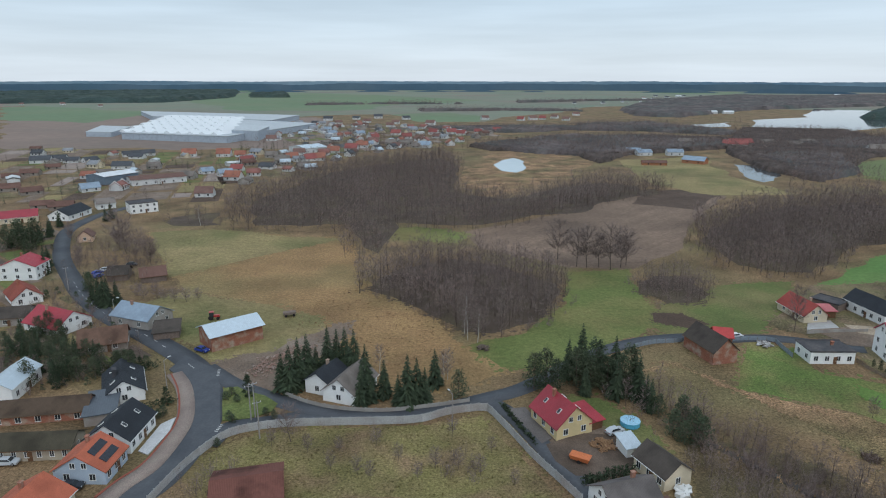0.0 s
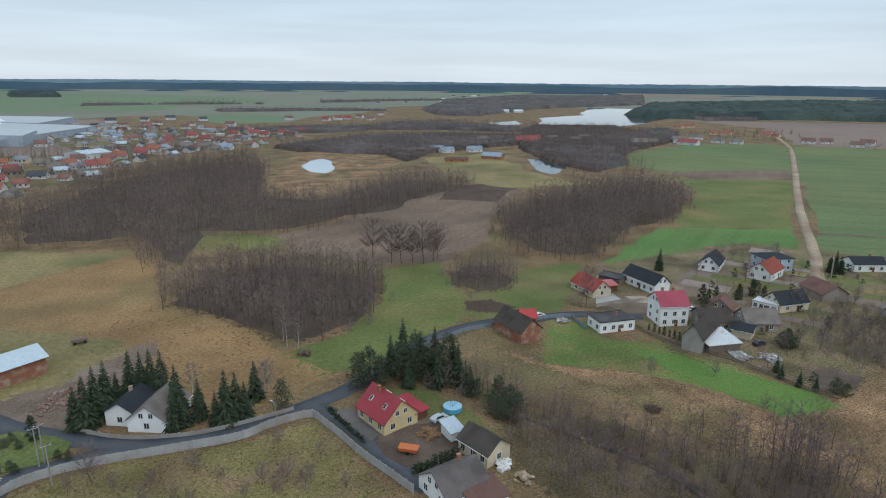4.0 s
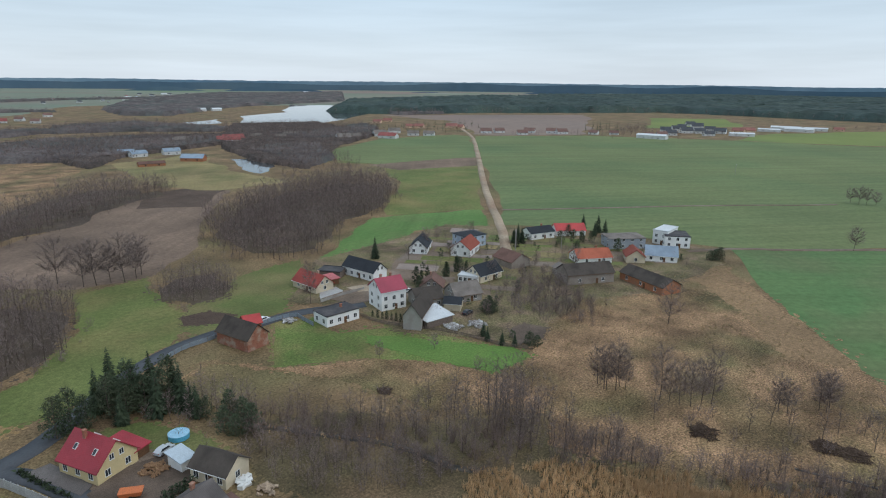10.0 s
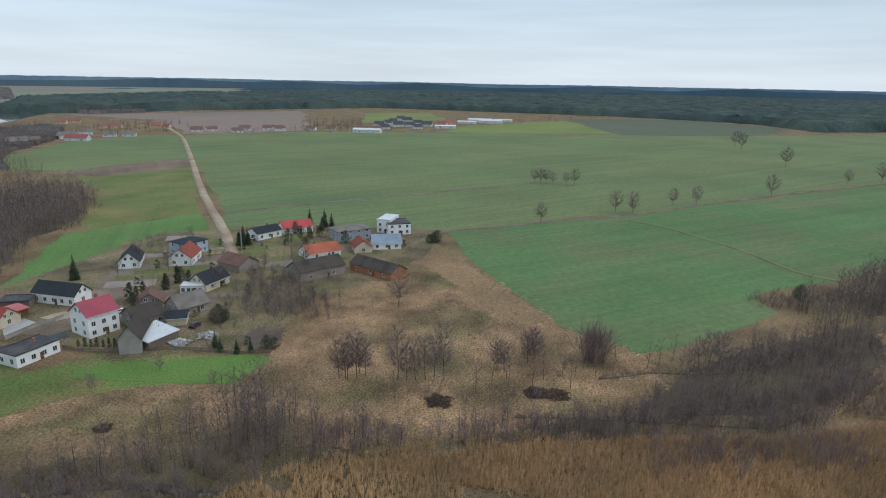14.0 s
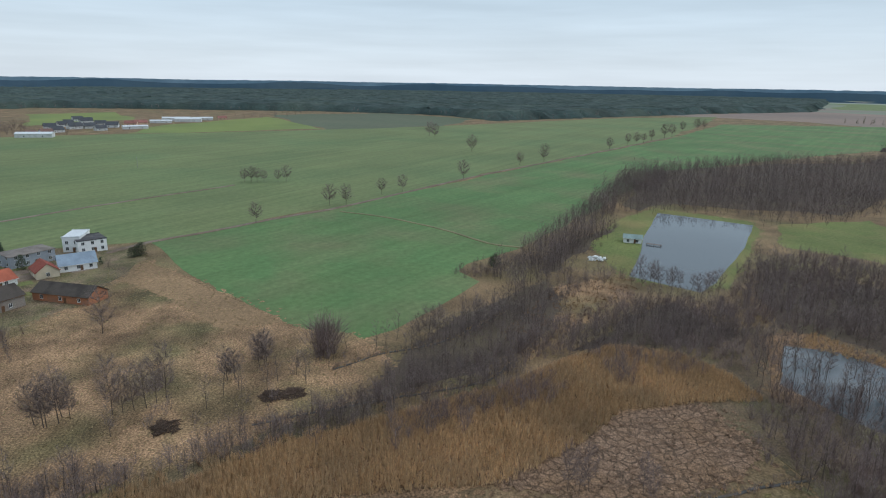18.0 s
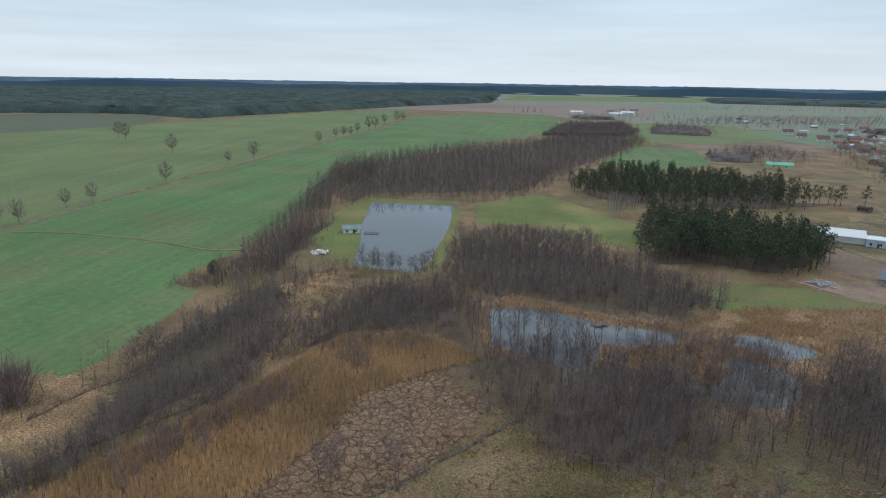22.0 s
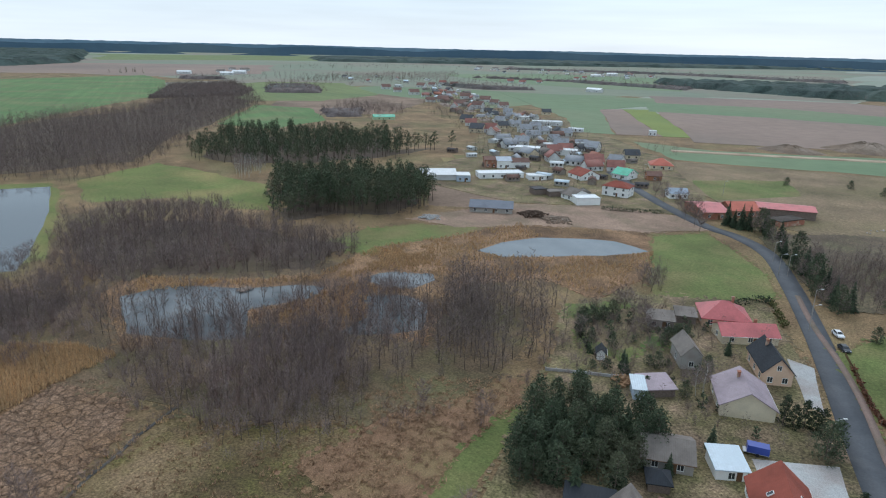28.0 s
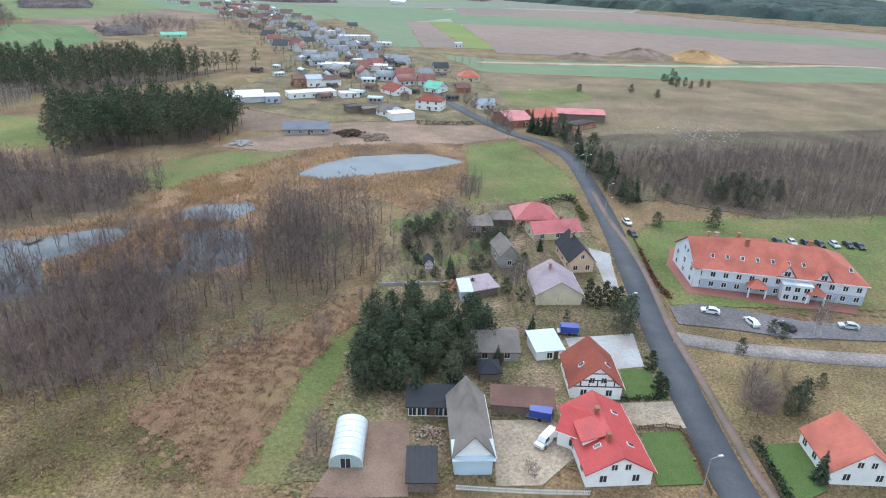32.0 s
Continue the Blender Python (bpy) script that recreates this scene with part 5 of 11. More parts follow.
wood("bare wood behind the fish pond", 6.6, (351, -138), (447, -184), (515, -272), (499, -380), (442, -400), (371, -324), (331, -239), (321, -201), (352, -211), (371, -181), protos=FARTREE, lo=0.55, hi=0.85, floor=False)
wood("bare wood at the field's end", 9, (738, -594), (1000, -861), (972, -958), (827, -885), (694, -721), (718, -653), protos=FARTREE, lo=0.7, hi=1.0)
wood("bare alders beside the square pond", 4.4, (218, -131), (270, -166), (275, -186), (236, -208), (219, -215), (196, -214), (168, -211), (148, -217), (130.2, -195.5), (128.3, -164.1), (140.8, -151.3), (158.2, -141.7), (172.2, -127.5), (184.0, -118.1), lo=0.65, hi=0.95, under=6)
wood("bare alders in the swamp", 4.2, (116.6, -80.7), (127.0, -95.0), (118.0, -119.5), (104.4, -145.1), (86.9, -135.8), (78.7, -151.1), (86.0, -179.6), (79.2, -192.3), (59.9, -152.3), (55.6, -128.6), (68.1, -109.8), (83.9, -93.8), (89.7, -83.1), (101.0, -76.4), lo=0.6, hi=0.95, under=6, floor=False)
wood("bare alder thicket at the cut reed", 3.8, (65.4, -127.1), (75.8, -153.7), (83.9, -182.0), (72.1, -210.3), (52.7, -189.4), (39.6, -158.1), (40.0, -135.6), (49.7, -126.5), lo=0.7, hi=0.95, under=5, floor=False)
wood("young bare trees beside the road", 3.3, (-21, -262), (-40, -296), (-190, -350), (-130, -223), (-96.5, -216.9), (-67.2, -212.4), (-43.9, -221.2), (-27.0, -221.5), lo=0.4, hi=0.65, under=5, floor=False)
mass("young_birches", "white-stemmed young birches among bare brush", "trees", scatter([(-49, -272), (-129, -308), (-174, -315), (-132, -228), (-67.2, -212.4), (-48.7, -228.7)], 7.5, rng), ALDER, [BIRCHBARK, TWIG], rng, 0.45, 0.65)
wood("stand of tall dark pines", 4.6, (181, -204), (238, -262), (250, -288), (214, -311), (174, -319), (155, -296), (141, -266), (143, -243), (168, -229), protos=PINES, mats=[BARK, PINE], lo=0.85, hi=1.15, name="pine_stand")
wood("belt of dark pines", 7.2, (330, -294), (379, -342), (418, -417), (366, -446), (298, -484), (251, -436), (221, -451), (224, -380), (259, -319), (294, -296), protos=PINES, mats=[BARK, PINE], lo=0.8, hi=1.05, name="pine_belt")
for label, edge in (
    ("far dark pine forest", [(1491, 1185), (2653, 2100), (3756, 1741), (4291, -284), (3630, -2306), (3530, -2457), (1970, -1314), (1747, -871), (1293, -201), (1496, -101), (1584, 172), (1597, 744)]),
    ("far dark pine forest beyond the crops", [(1774, 186), (4279, 427), (4215, -852), (3578, -2386), (2230, -1517), (1626, -681), (1342, -245), (1492, -71)]),
    ("far dark forest beyond the works", [(-1510, 2037), (-2546, 3465), (-1951, 3832), (-1303, 4098), (-903, 2681), (-952, 2150)]),
    ("dark forest beyond the brown fields", [(-91, -1563), (-470, -1933), (-1267, -2124), (-690, -1135), (-542, -1218), (-323, -1309), (-127, -1402)]),
    ("dark forest beyond the lake", [(830, 1260), (1238, 1763), (2067, 1974), (3026, 1693), (1538, 854), (1136, 1080), (936, 1136)]),
):
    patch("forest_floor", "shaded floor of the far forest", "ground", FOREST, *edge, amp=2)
    canopy("pine_forest", label, HAZECROWNS, 17, 17, *edge)
    c = np.mean(edge, 0)
    line = np.array([p for p in edge if math.hypot(*p) < math.hypot(*c)])
    if len(line) > 1:
        pts = np.concatenate([line[i] + (line[i + 1] - line[i]) * np.linspace(0, 1, int(np.linalg.norm(line[i + 1] - line[i]) / 14) + 2)[:, None] for i in range(len(line) - 1)])
        mass("forest_edge", "bare and evergreen trees at the forest edge", "forest", pts + rng.normal(0, 6, pts.shape), DISTANT, [BARK, TWIG], rng, 0.8, 1.15)

# far woods on the horizon, one behind another, with haze painted as blue
def skyline(label, material, radius, lo, hi, wave, seed, count=1100):
    p = []
    for i in range(count):
        a = 2 * math.pi * i / count
        c = Vector((math.cos(a) * wave, math.sin(a) * wave, seed))
        h = lo + (hi - lo) * min(1.0, max(0.0, 0.5 + 1.1 * noise.noise(c))) + 0.05 * hi * noise.noise(c * 23)
        p.append((radius * math.cos(a), radius * math.sin(a), max(h, -1)))
    k = Shape().add([(x, y, -2) for x, y, h in p] + p, [(i, (i + 1) % count, count + (i + 1) % count, count + i) for i in range(count)])
    tagged(new("backdrop", k.mesh("backdrop", material)), label, "backdrop", kind="structure")


skyline("pale blue distance on the horizon", HAZEHORIZON, 4830, 59, 65, 5, 2)
skyline("blue rim of forest on the horizon", HAZEWOODS, 4700, 36, 57, 9, 5)
skyline("broken blue woods on the far plain", HAZEWOODS, 4100, -16, 26, 13, 8)

# ---- buildings ----
GLASS = mat("window_glass", (0.03, 0.035, 0.04), (0.05, 0.055, 0.06), 2, 0.12, fine=0.05)
WHITEFRAME = mat("white_window_frame", (0.75, 0.75, 0.73), (0.7, 0.7, 0.68), 1, 0.5, fine=0.05)
BROWNWOOD = mat("brown_wood", (0.16, 0.085, 0.045), (0.12, 0.065, 0.035), 0.6, 0.7, bump=0.01)
OLDWOOD = mat("grey_boards", (0.2, 0.17, 0.14), (0.13, 0.11, 0.095), 0.5, 0.9, bump=0.02)


def plaster(name, c, dirt=0.8):
    return mat(name, c, tuple(0.93 * x for x in c), 1.4, 0.84, bump=0.004, fine=0.06, c=tuple(dirt * x for x in c), big=4, tint=0.05)


def tiled(name, c, gap=0.32, rough=0.75, stain=0.7, metal=0.0, rib=True, bump=0.03):
    """A roof: rows of tiles or sheet ribs running up the slope, with stained patches."""
    m = mat(name, c, tuple(0.85 * x for x in c), 0.9, rough, fine=0.14, c=tuple(stain * x for x in c), big=5, tint=0.08, metal=metal)
    n, l = m.node_tree.nodes, m.node_tree.links
    tc = n.new("ShaderNodeTexCoord")
    w = n.new("ShaderNodeTexWave")
    w.bands_direction = "X"
    w.inputs["Scale"].default_value = 0.314 / gap
    l.new(tc.outputs["Object"], w.inputs["Vector"])
    bp = n.new("ShaderNodeBump")
    bp.inputs["Distance"].default_value, bp.inputs["Strength"].default_value = bump, 0.7
    l.new(w.outputs["Fac"], bp.inputs["Height"])
    l.new(bp.outputs[0], n["Principled BSDF"].inputs["Normal"])
    return m


W_WHITE = plaster("white_render", (0.84, 0.84, 0.82), 0.86)
W_CREAM = plaster("cream_render", (0.66, 0.57, 0.42))
W_YELLOW = plaster("yellow_render", (0.66, 0.53, 0.29))
W_BLUE = plaster("pale_blue_render", (0.46, 0.54, 0.64))
W_GREY = plaster("grey_render", (0.36, 0.34, 0.31), 0.7)
W_PEACH = plaster("peach_render", (0.66, 0.46, 0.33))
W_GREEN = plaster("pale_green_render", (0.5, 0.56, 0.36))
W_BRICK = mat("red_brick_wall", (0.34, 0.15, 0.095), (0.26, 0.115, 0.075), 0.4, 0.9, bump=0.01, c=(0.40, 0.31, 0.24), big=2.2, tint=0.08)
W_ORANGE = mat("orange_brick_wall", (0.42, 0.18, 0.09), (0.35, 0.15, 0.08), 0.5, 0.9, bump=0.01, c=(0.3, 0.16, 0.1), big=3)
W_BARE = mat("bare_concrete_blocks", (0.30, 0.27, 0.235), (0.25, 0.225, 0.195), 0.7, 0.9, bump=0.01, c=(0.2, 0.18, 0.15), big=3)
R_RED = tiled("crimson_metal_tiles", (0.36, 0.03, 0.045), 0.25, 0.5)
R_SCARLET = tiled("scarlet_metal_tiles", (0.52, 0.055, 0.05), 0.25, 0.5)
R_ORANGE = tiled("orange_clay_tiles", (0.44, 0.125, 0.07), 0.25, 0.7)
R_SALMON = tiled("salmon_clay_tiles", (0.50, 0.15, 0.105), 0.25, 0.7)
R_CLAY = tiled("weathered_clay_tiles", (0.28, 0.075, 0.05), 0.25, 0.8)
R_DARK = tiled("anthracite_tiles", (0.032, 0.036, 0.043), 0.3, 0.75)
R_MOSS = tiled("mossy_grey_sheets", (0.075, 0.068, 0.058), 0.5, 0.9, 0.55)
R_GREY = tiled("weathered_fibre_cement", (0.20, 0.19, 0.17), 0.4, 0.9, 0.6)
R_BLUE = tiled("blue_grey_metal_sheet", (0.27, 0.34, 0.42), 0.35, 0.45)
R_PALE = tiled("pale_blue_metal_sheet", (0.52, 0.60, 0.66), 0.5, 0.4, 0.9)
R_WHITE = tiled("white_metal_sheet", (0.68, 0.70, 0.71), 0.5, 0.5, 0.85)
R_LILAC = tiled("lilac_grey_tiles", (0.33, 0.26, 0.29), 0.3, 0.6)
R_BROWN = tiled("brown_tiles", (0.17, 0.095, 0.075), 0.3, 0.8)
R_PINK = tiled("faded_red_metal_tiles", (0.52, 0.13, 0.13), 0.25, 0.5)
R_GREEN = tiled("emerald_metal_tiles", (0.04, 0.42, 0.26), 0.25, 0.45)
R_FELT = mat("black_roofing_felt", (0.05, 0.052, 0.058), (0.07, 0.07, 0.075), 1.5, 0.85, c=(0.10, 0.10, 0.10), big=4)
CHIM = W_BRICK
WIN = {}


def window(parent, x, y, z, turn, w=1.1, h=1.3, far=False):
    """A window in a wall that faces -y before the turn."""
    key = (w, h)
    if key not in WIN:
        f = Shape()
        f.box(-w / 2 - 0.08, -w / 2, -0.05, 0.04, -h / 2 - 0.08, h / 2 + 0.08).box(w / 2, w / 2 + 0.08, -0.05, 0.04, -h / 2 - 0.08, h / 2 + 0.08)
        f.box(-w / 2, w / 2, -0.05, 0.04, h / 2, h / 2 + 0.08).box(-w / 2 - 0.1, w / 2 + 0.1, -0.12, 0.04, -h / 2 - 0.12, -h / 2).box(-0.04, 0.04, -0.045, 0.02, -h / 2, h / 2)
        WIN[key] = f.mesh("window", WHITEFRAME), Shape().box(-w / 2, w / 2, -0.02, 0.02, -h / 2, h / 2).mesh("pane", GLASS)
    if far:
        part("window", WIN[key][1], None, parent, at=pose(x, y, z, 0, 0, turn) @ pose(0, -0.03, 0))
        return
    ob = part("window", WIN[key][0], None, parent, at=pose(x, y, z, 0, 0, turn))
    part("pane", WIN[key][1], None, ob)


def place(a, b, depth):
    """The pose of a building whose visible foot runs from a to b and which reaches depth metres away from the viewer's side."""
    a, b = Vector((*a, 0)), Vector((*b, 0))
    mid = (a + b) / 2
    n = (b - a).normalized().cross(Vector((0, 0, 1)))
    if n.dot(mid) < 0:
        n = -n
        a, b = b, a
    d = (b - a).normalized()
    y = Vector((0, 0, 1)).cross(d)
    if y.dot(n) < 0:
        d = -d
    c = mid + n * depth / 2
    return c, math.degrees(math.atan2(d.y, d.x)), (b - a).length


def house(label, a, b, depth, wall, roof, style, wm, rm, eave=(3, 2), chimney=1, name="house", category="house", lift=0.0, skylight=0, gable=None, out=0.45, group="", door=True, win=(1.1, 1.3), far=False):
    if len(label.split()) < 4:
        label += " with " + rm.name.replace("_", " ")
    c, turn, length = place(a, b, depth)
    L, W = length, depth
    if style == "across":
        L, W, turn = depth, length, turn + 90
    ob = thing(name, label, category, pose(c.x, c.y, lift, 0, 0, turn), group)
    x, y = L / 2, W / 2
    if not far and style in ("along", "across"):
        roof *= 0.8
    s = Shape()
    if style in ("flat", "hip"):
        s.box(-x, x, -y, y, -0.3, wall)
    elif style == "mono":
        s.add([(-x, -y, -0.3), (x, -y, -0.3), (x, y, -0.3), (-x, y, -0.3), (-x, -y, wall), (x, -y, wall), (x, y, wall + roof), (-x, y, wall + roof)], [(0, 3, 2, 1), (4, 5, 6, 7), (0, 1, 5, 4), (2, 3, 7, 6), (0, 4, 7, 3), (1, 2, 6, 5)])
    else:
        p = [(q, yy, z) for q in (-x, x) for yy, z in ((-y, -0.3), (y, -0.3), (y, wall), (0, wall + roof), (-y, wall))]
        s.add(p, [(0, 4, 3, 2, 1), (5, 6, 7, 8, 9), (0, 5, 9, 4), (1, 2, 7, 6), (0, 1, 6, 5), (4, 9, 8, 3), (2, 3, 8, 7)])
    part("wall", s, wm, ob)
    r = Shape()
    t, o = 0.2, out
    if style == "flat":
        r.box(-x - 0.15, x + 0.15, -y - 0.15, y + 0.15, wall, wall + 0.25)
        r.box(-x - 0.2, x + 0.2, -y - 0.2, -y + 0.05, wall + 0.05, wall + 0.45).box(-x - 0.2, x + 0.2, y - 0.05, y + 0.2, wall + 0.05, wall + 0.45)
    elif style == "hip":
        rx = max(0.3, x - y)
        e, k = wall - 0.05, o
        p = [(-x - k, -y - k, e), (x + k, -y - k, e), (x + k, y + k, e), (-x - k, y + k, e), (-rx, 0, wall + roof), (rx, 0, wall + roof)]
        p += [(u, v, w - t) for u, v, w in p[:4]]
        r.add(p, [(0, 1, 5, 4), (2, 3, 4, 5), (1, 2, 5), (3, 0, 4), (6, 7, 1, 0), (7, 8, 2, 1), (8, 9, 3, 2), (9, 6, 0, 3), (9, 8, 7, 6)])
    elif style == "mono":
        k = roof / W
        p = [(u, v, wall + 0.02 + roof * (v + y) / W) for v in (-y - o, y + o) for u in (-x - o, x + o)]
        p += [(u, v, w + t) for u, v, w in p]
        r.add(p, [(0, 2, 3, 1), (4, 5, 7, 6), (0, 1, 5, 4), (2, 6, 7, 3), (0, 4, 6, 2), (1, 3, 7, 5)])
    else:
        drop = o * roof / y
        for sg in (-1, 1):
            p = [(u, sg * (y + o), wall - drop + 0.02) for u in (-x - o, x + o)] + [(u, 0, wall + roof + 0.02) for u in (-x - o, x + o)]
            p += [(u, v, w + t) for u, v, w in p]
            r.add(p, [(0, 1, 3, 2), (4, 6, 7, 5), (0, 4, 5, 1), (2, 3, 7, 6), (0, 2, 6, 4), (1, 5, 7, 3)])
    part("roof", r, rm, ob)
    gabled = style in ("along", "across")
    for i in range(chimney):
        cx, cy = x * (0.35 - 0.8 * i), 0.18 * y
        zt = wall + (roof if style != "flat" else 0.3)
        ch = Shape().box(cx - 0.35, cx + 0.35, cy - 0.3, cy + 0.3, wall - 0.1, zt + 0.9).box(cx - 0.45, cx + 0.45, cy - 0.4, cy + 0.4, zt + 0.9, zt + 1.02)
        part("chimney", ch, CHIM, ob)
    rows = max(1, int((wall + 0.4) / 2.8))
    we, wg = eave
    for k in range(rows):
        z = 1.6 + 2.7 * k if wall > 2.4 else 1.2
        for i in range(we):
            u = -x + 2 * x * (i + 0.5) / we
            window(ob, u, -y, z, 0, *win, far)
            if style == "across":
                window(ob, u, y, z, 180, *win, far)
        for i in range(wg):
            v = -y + 2 * y * (i + 0.5) / wg
            window(ob, -x, v, z, -90, *win, far)
            if style != "across" and not far:
                window(ob, x, v, z, 90, *win)
    if gabled and roof > 3.0 and wg:
        for i in range(2 if W > 7 else 1):
            v = (i - 0.5) * 2.2 if W > 7 else 0
            for q, tr in ((-x, -90),) if style == "across" or far else ((-x, -90), (x, 90)):
                window(ob, q, v, wall + 0.32 * roof, tr, 0.9, 1.1, far)
    if door and we:
        part("door", Shape().box(-0.5, 0.5, -y - 0.06, -y + 0.03, 0, 2.1), BROWNWOOD, ob, at=pose(x * 0.5 / max(1, we), 0, 0))
    for i in range(skylight):
        q = -x * 0.5 + i * x / max(1, skylight - 1) if skylight > 1 else -x * 0.3
        for sg in (-1, 1):
            z0 = wall + roof * 0.5
            sl = math.degrees(math.atan2(roof, y))
            part("skylight", Shape().box(-0.4, 0.4, -0.65, 0.65, 0.1, 0.3), WHITEFRAME, ob, at=pose(q, sg * y * 0.5, z0 + 0.08, -sg * sl))
            part("pane", Shape().box(-0.32, 0.32, -0.56, 0.56, 0.28, 0.32), GLASS, ob, at=pose(q, sg * y * 0.5, z0 + 0.08, -sg * sl))
    if gabled and not far:
        part("gutter", Shape().tube((-x - out, -y - out - 0.05, wall - out * roof / y + 0.1), (x + out, -y - out - 0.05, wall - out * roof / y + 0.1), 0.07, 0.07, 5), WHITEFRAME if wm in (W_WHITE, W_CREAM) else BROWNWOOD, ob)
    return ob

R_PINKRED = tiled("dusty_crimson_tiles", (0.36, 0.055, 0.085), 0.25, 0.6)
R_CLAYRED = tiled("dull_red_tiles", (0.38, 0.075, 0.06), 0.25, 0.7)

# ---- the corner by the main road ----
blue_house = house("pale blue house with an orange tiled roof", (-74.8, 104.6), (-64.8, 104.5), 8.2, 3.0, 3.9, "across", W_BLUE, R_ORANGE, (3, 2), 1)
house("white house with a dark tiled roof", (-65.0, 114.8), (-64.8, 125.9), 9.5, 3.2, 4.2, "along", W_WHITE, R_DARK, (4, 2), 0, skylight=2)
dark_house = house("white house with a wide dark roof", (-80.3, 133.7), (-72.5, 137.8), 13.5, 2.7, 4.0, "across", W_WHITE, R_DARK, (3, 1), 0, skylight=2)
part("chimney", Shape().box(-0.9, 0.9, 1.2, 2.2, 3.4, 6.6), R_FELT, dark_house, "black clad chimney block")
house("flat-roofed link with a blue-grey roof", (-80.3, 124.9), (-74.4, 127.1), 11, 2.6, 0.5, "mono", W_GREY, tiled("slate_blue_sheet", (0.10, 0.115, 0.135), 0.5, 0.6), (0, 0), 0, "annex", "annex")
house("long old barn with a mossy red roof", (-101.7, 124.9), (-81.6, 128.5), 6.5, 2.3, 2.8, "along", W_BRICK, tiled("dark_mossy_tiles", (0.085, 0.065, 0.045), 0.3, 0.9, 0.45), (5, 1), 0, "barn", "barn", door=False)
house("long old stable with a mossy roof", (-93.4, 111.4), (-76.2, 112.8), 6.5, 2.7, 2.4, "along", plaster("dirty_cream_render", (0.45, 0.4, 0.31), 0.6), tiled("moss_green_sheets", (0.065, 0.062, 0.042), 0.4, 0.9, 0.55), (7, 1), 0, "stable", "barn", win=(0.8, 1.4))
house("white shed with a pale blue metal roof", (-110.3, 135.2), (-103.3, 135.8), 13, 3.8, 2.6, "across", W_WHITE, R_PALE, (3, 0), 0, "shed", "shed")
house("orange-tiled house at the road bend", (-79.6, 87.9), (-68.5, 87.0), 12, 2.8, 4.0, "across", W_CREAM, R_ORANGE, (3, 2), 1)
house("old farmhouse with brown and orange tiles", (-102.6, 162.6), (-91.2, 167.2), 9, 2.5, 4.2, "along", W_BARE, tiled("mossy_brown_tiles", (0.155, 0.10, 0.07), 0.3, 0.85, 0.5), (2, 1), 0)
house("farmhouse with a red roof and white gable", (-116.2, 175.4), (-111.6, 186.2), 15, 2.7, 4.6, "across", W_WHITE, R_RED, (3, 2), 1)
house("low white house with a faded red roof", (-146.4, 201.0), (-140.0, 207.2), 13, 2.6, 4.2, "across", W_WHITE, R_CLAY, (3, 2), 1)
house("two-storey white house with a red roof", (-171, 230), (-157, 231), 10, 5.6, 3.6, "across", W_WHITE, R_RED, (3, 3), 1)
house("long grey outbuilding", (-143.6, 182.4), (-131.4, 185.2), 9, 2.8, 2.8, "along", W_GREY, R_MOSS, (3, 0), 0, "outbuilding", "barn")
house("grey house with a blue-grey metal roof", (-91.3, 180.7), (-87.6, 190.2), 15.1, 3.2, 3.8, "across", W_GREY, R_BLUE, (2, 2), 1)
house("lean-to shed with a mossy roof", (-86.4, 173.3), (-79.6, 175.4), 7, 2.2, 1.2, "mono", OLDWOOD, R_MOSS, (0, 0), 0, "shed", "shed")
house("brick barn with a pale metal roof", (-66.0, 164.9), (-54.2, 174.7), 10.0, 4.6, 2.6, "along", W_BRICK, R_PALE, (0, 0), 0, "barn", "barn", out=0.7)
house("small white house with a dark roof", (-34.5, 141.6), (-28.2, 139.0), 9, 3.4, 2.8, "across", W_WHITE, R_DARK, (1, 1), 1)
house("white cottage with a grey roof among spruces", (-29.4, 137.3), (-21.3, 134.3), 12, 2.9, 4.2, "across", W_WHITE, R_GREY, (2, 1), 0)
house("crimson house with a red roof beside the road", (-237, 327), (-222, 336), 14, 3.0, 3.5, "along", W_CREAM, R_RED, (3, 2), 0)
house("white house with a dark roof on the bend", (-205, 336), (-204, 357), 12, 3.0, 4.2, "along", W_WHITE, R_DARK, (3, 2), 0)
house("grey-roofed house by the bend", (-206, 367), (-198, 373), 10, 3.0, 3.5, "along", W_WHITE, R_GREY, (2, 2), 0)
house("white modern house with a flat roof", (-180, 354), (-168, 363), 12, 5.6, 0.4, "flat", W_WHITE, R_FELT, (4, 2), 0)
house("small brick house with a brown roof", (-174, 289), (-168, 291), 8, 2.7, 3.2, "across", W_PEACH, R_BROWN, (1, 1), 0)
house("old tiled shed in the yard", (-129, 229), (-122, 231), 9, 2.5, 3.0, "along", OLDWOOD, R_MOSS, (0, 0), 0, "shed", "shed")
house("old tiled shed with a sagging roof", (-115, 227), (-107, 231), 9, 2.4, 3.2, "along", OLDWOOD, R_BROWN, (0, 0), 0, "shed", "shed")
house("brick outbuilding with a collapsed clay roof", (-41.2, 93.9), (-29.2, 96.9), 12, 2.0, 2.6, "along", W_BRICK, tiled("broken_mossy_tiles", (0.16, 0.072, 0.055), 0.3, 0.9, 0.4), (0, 0), 0, "outbuilding", "barn")

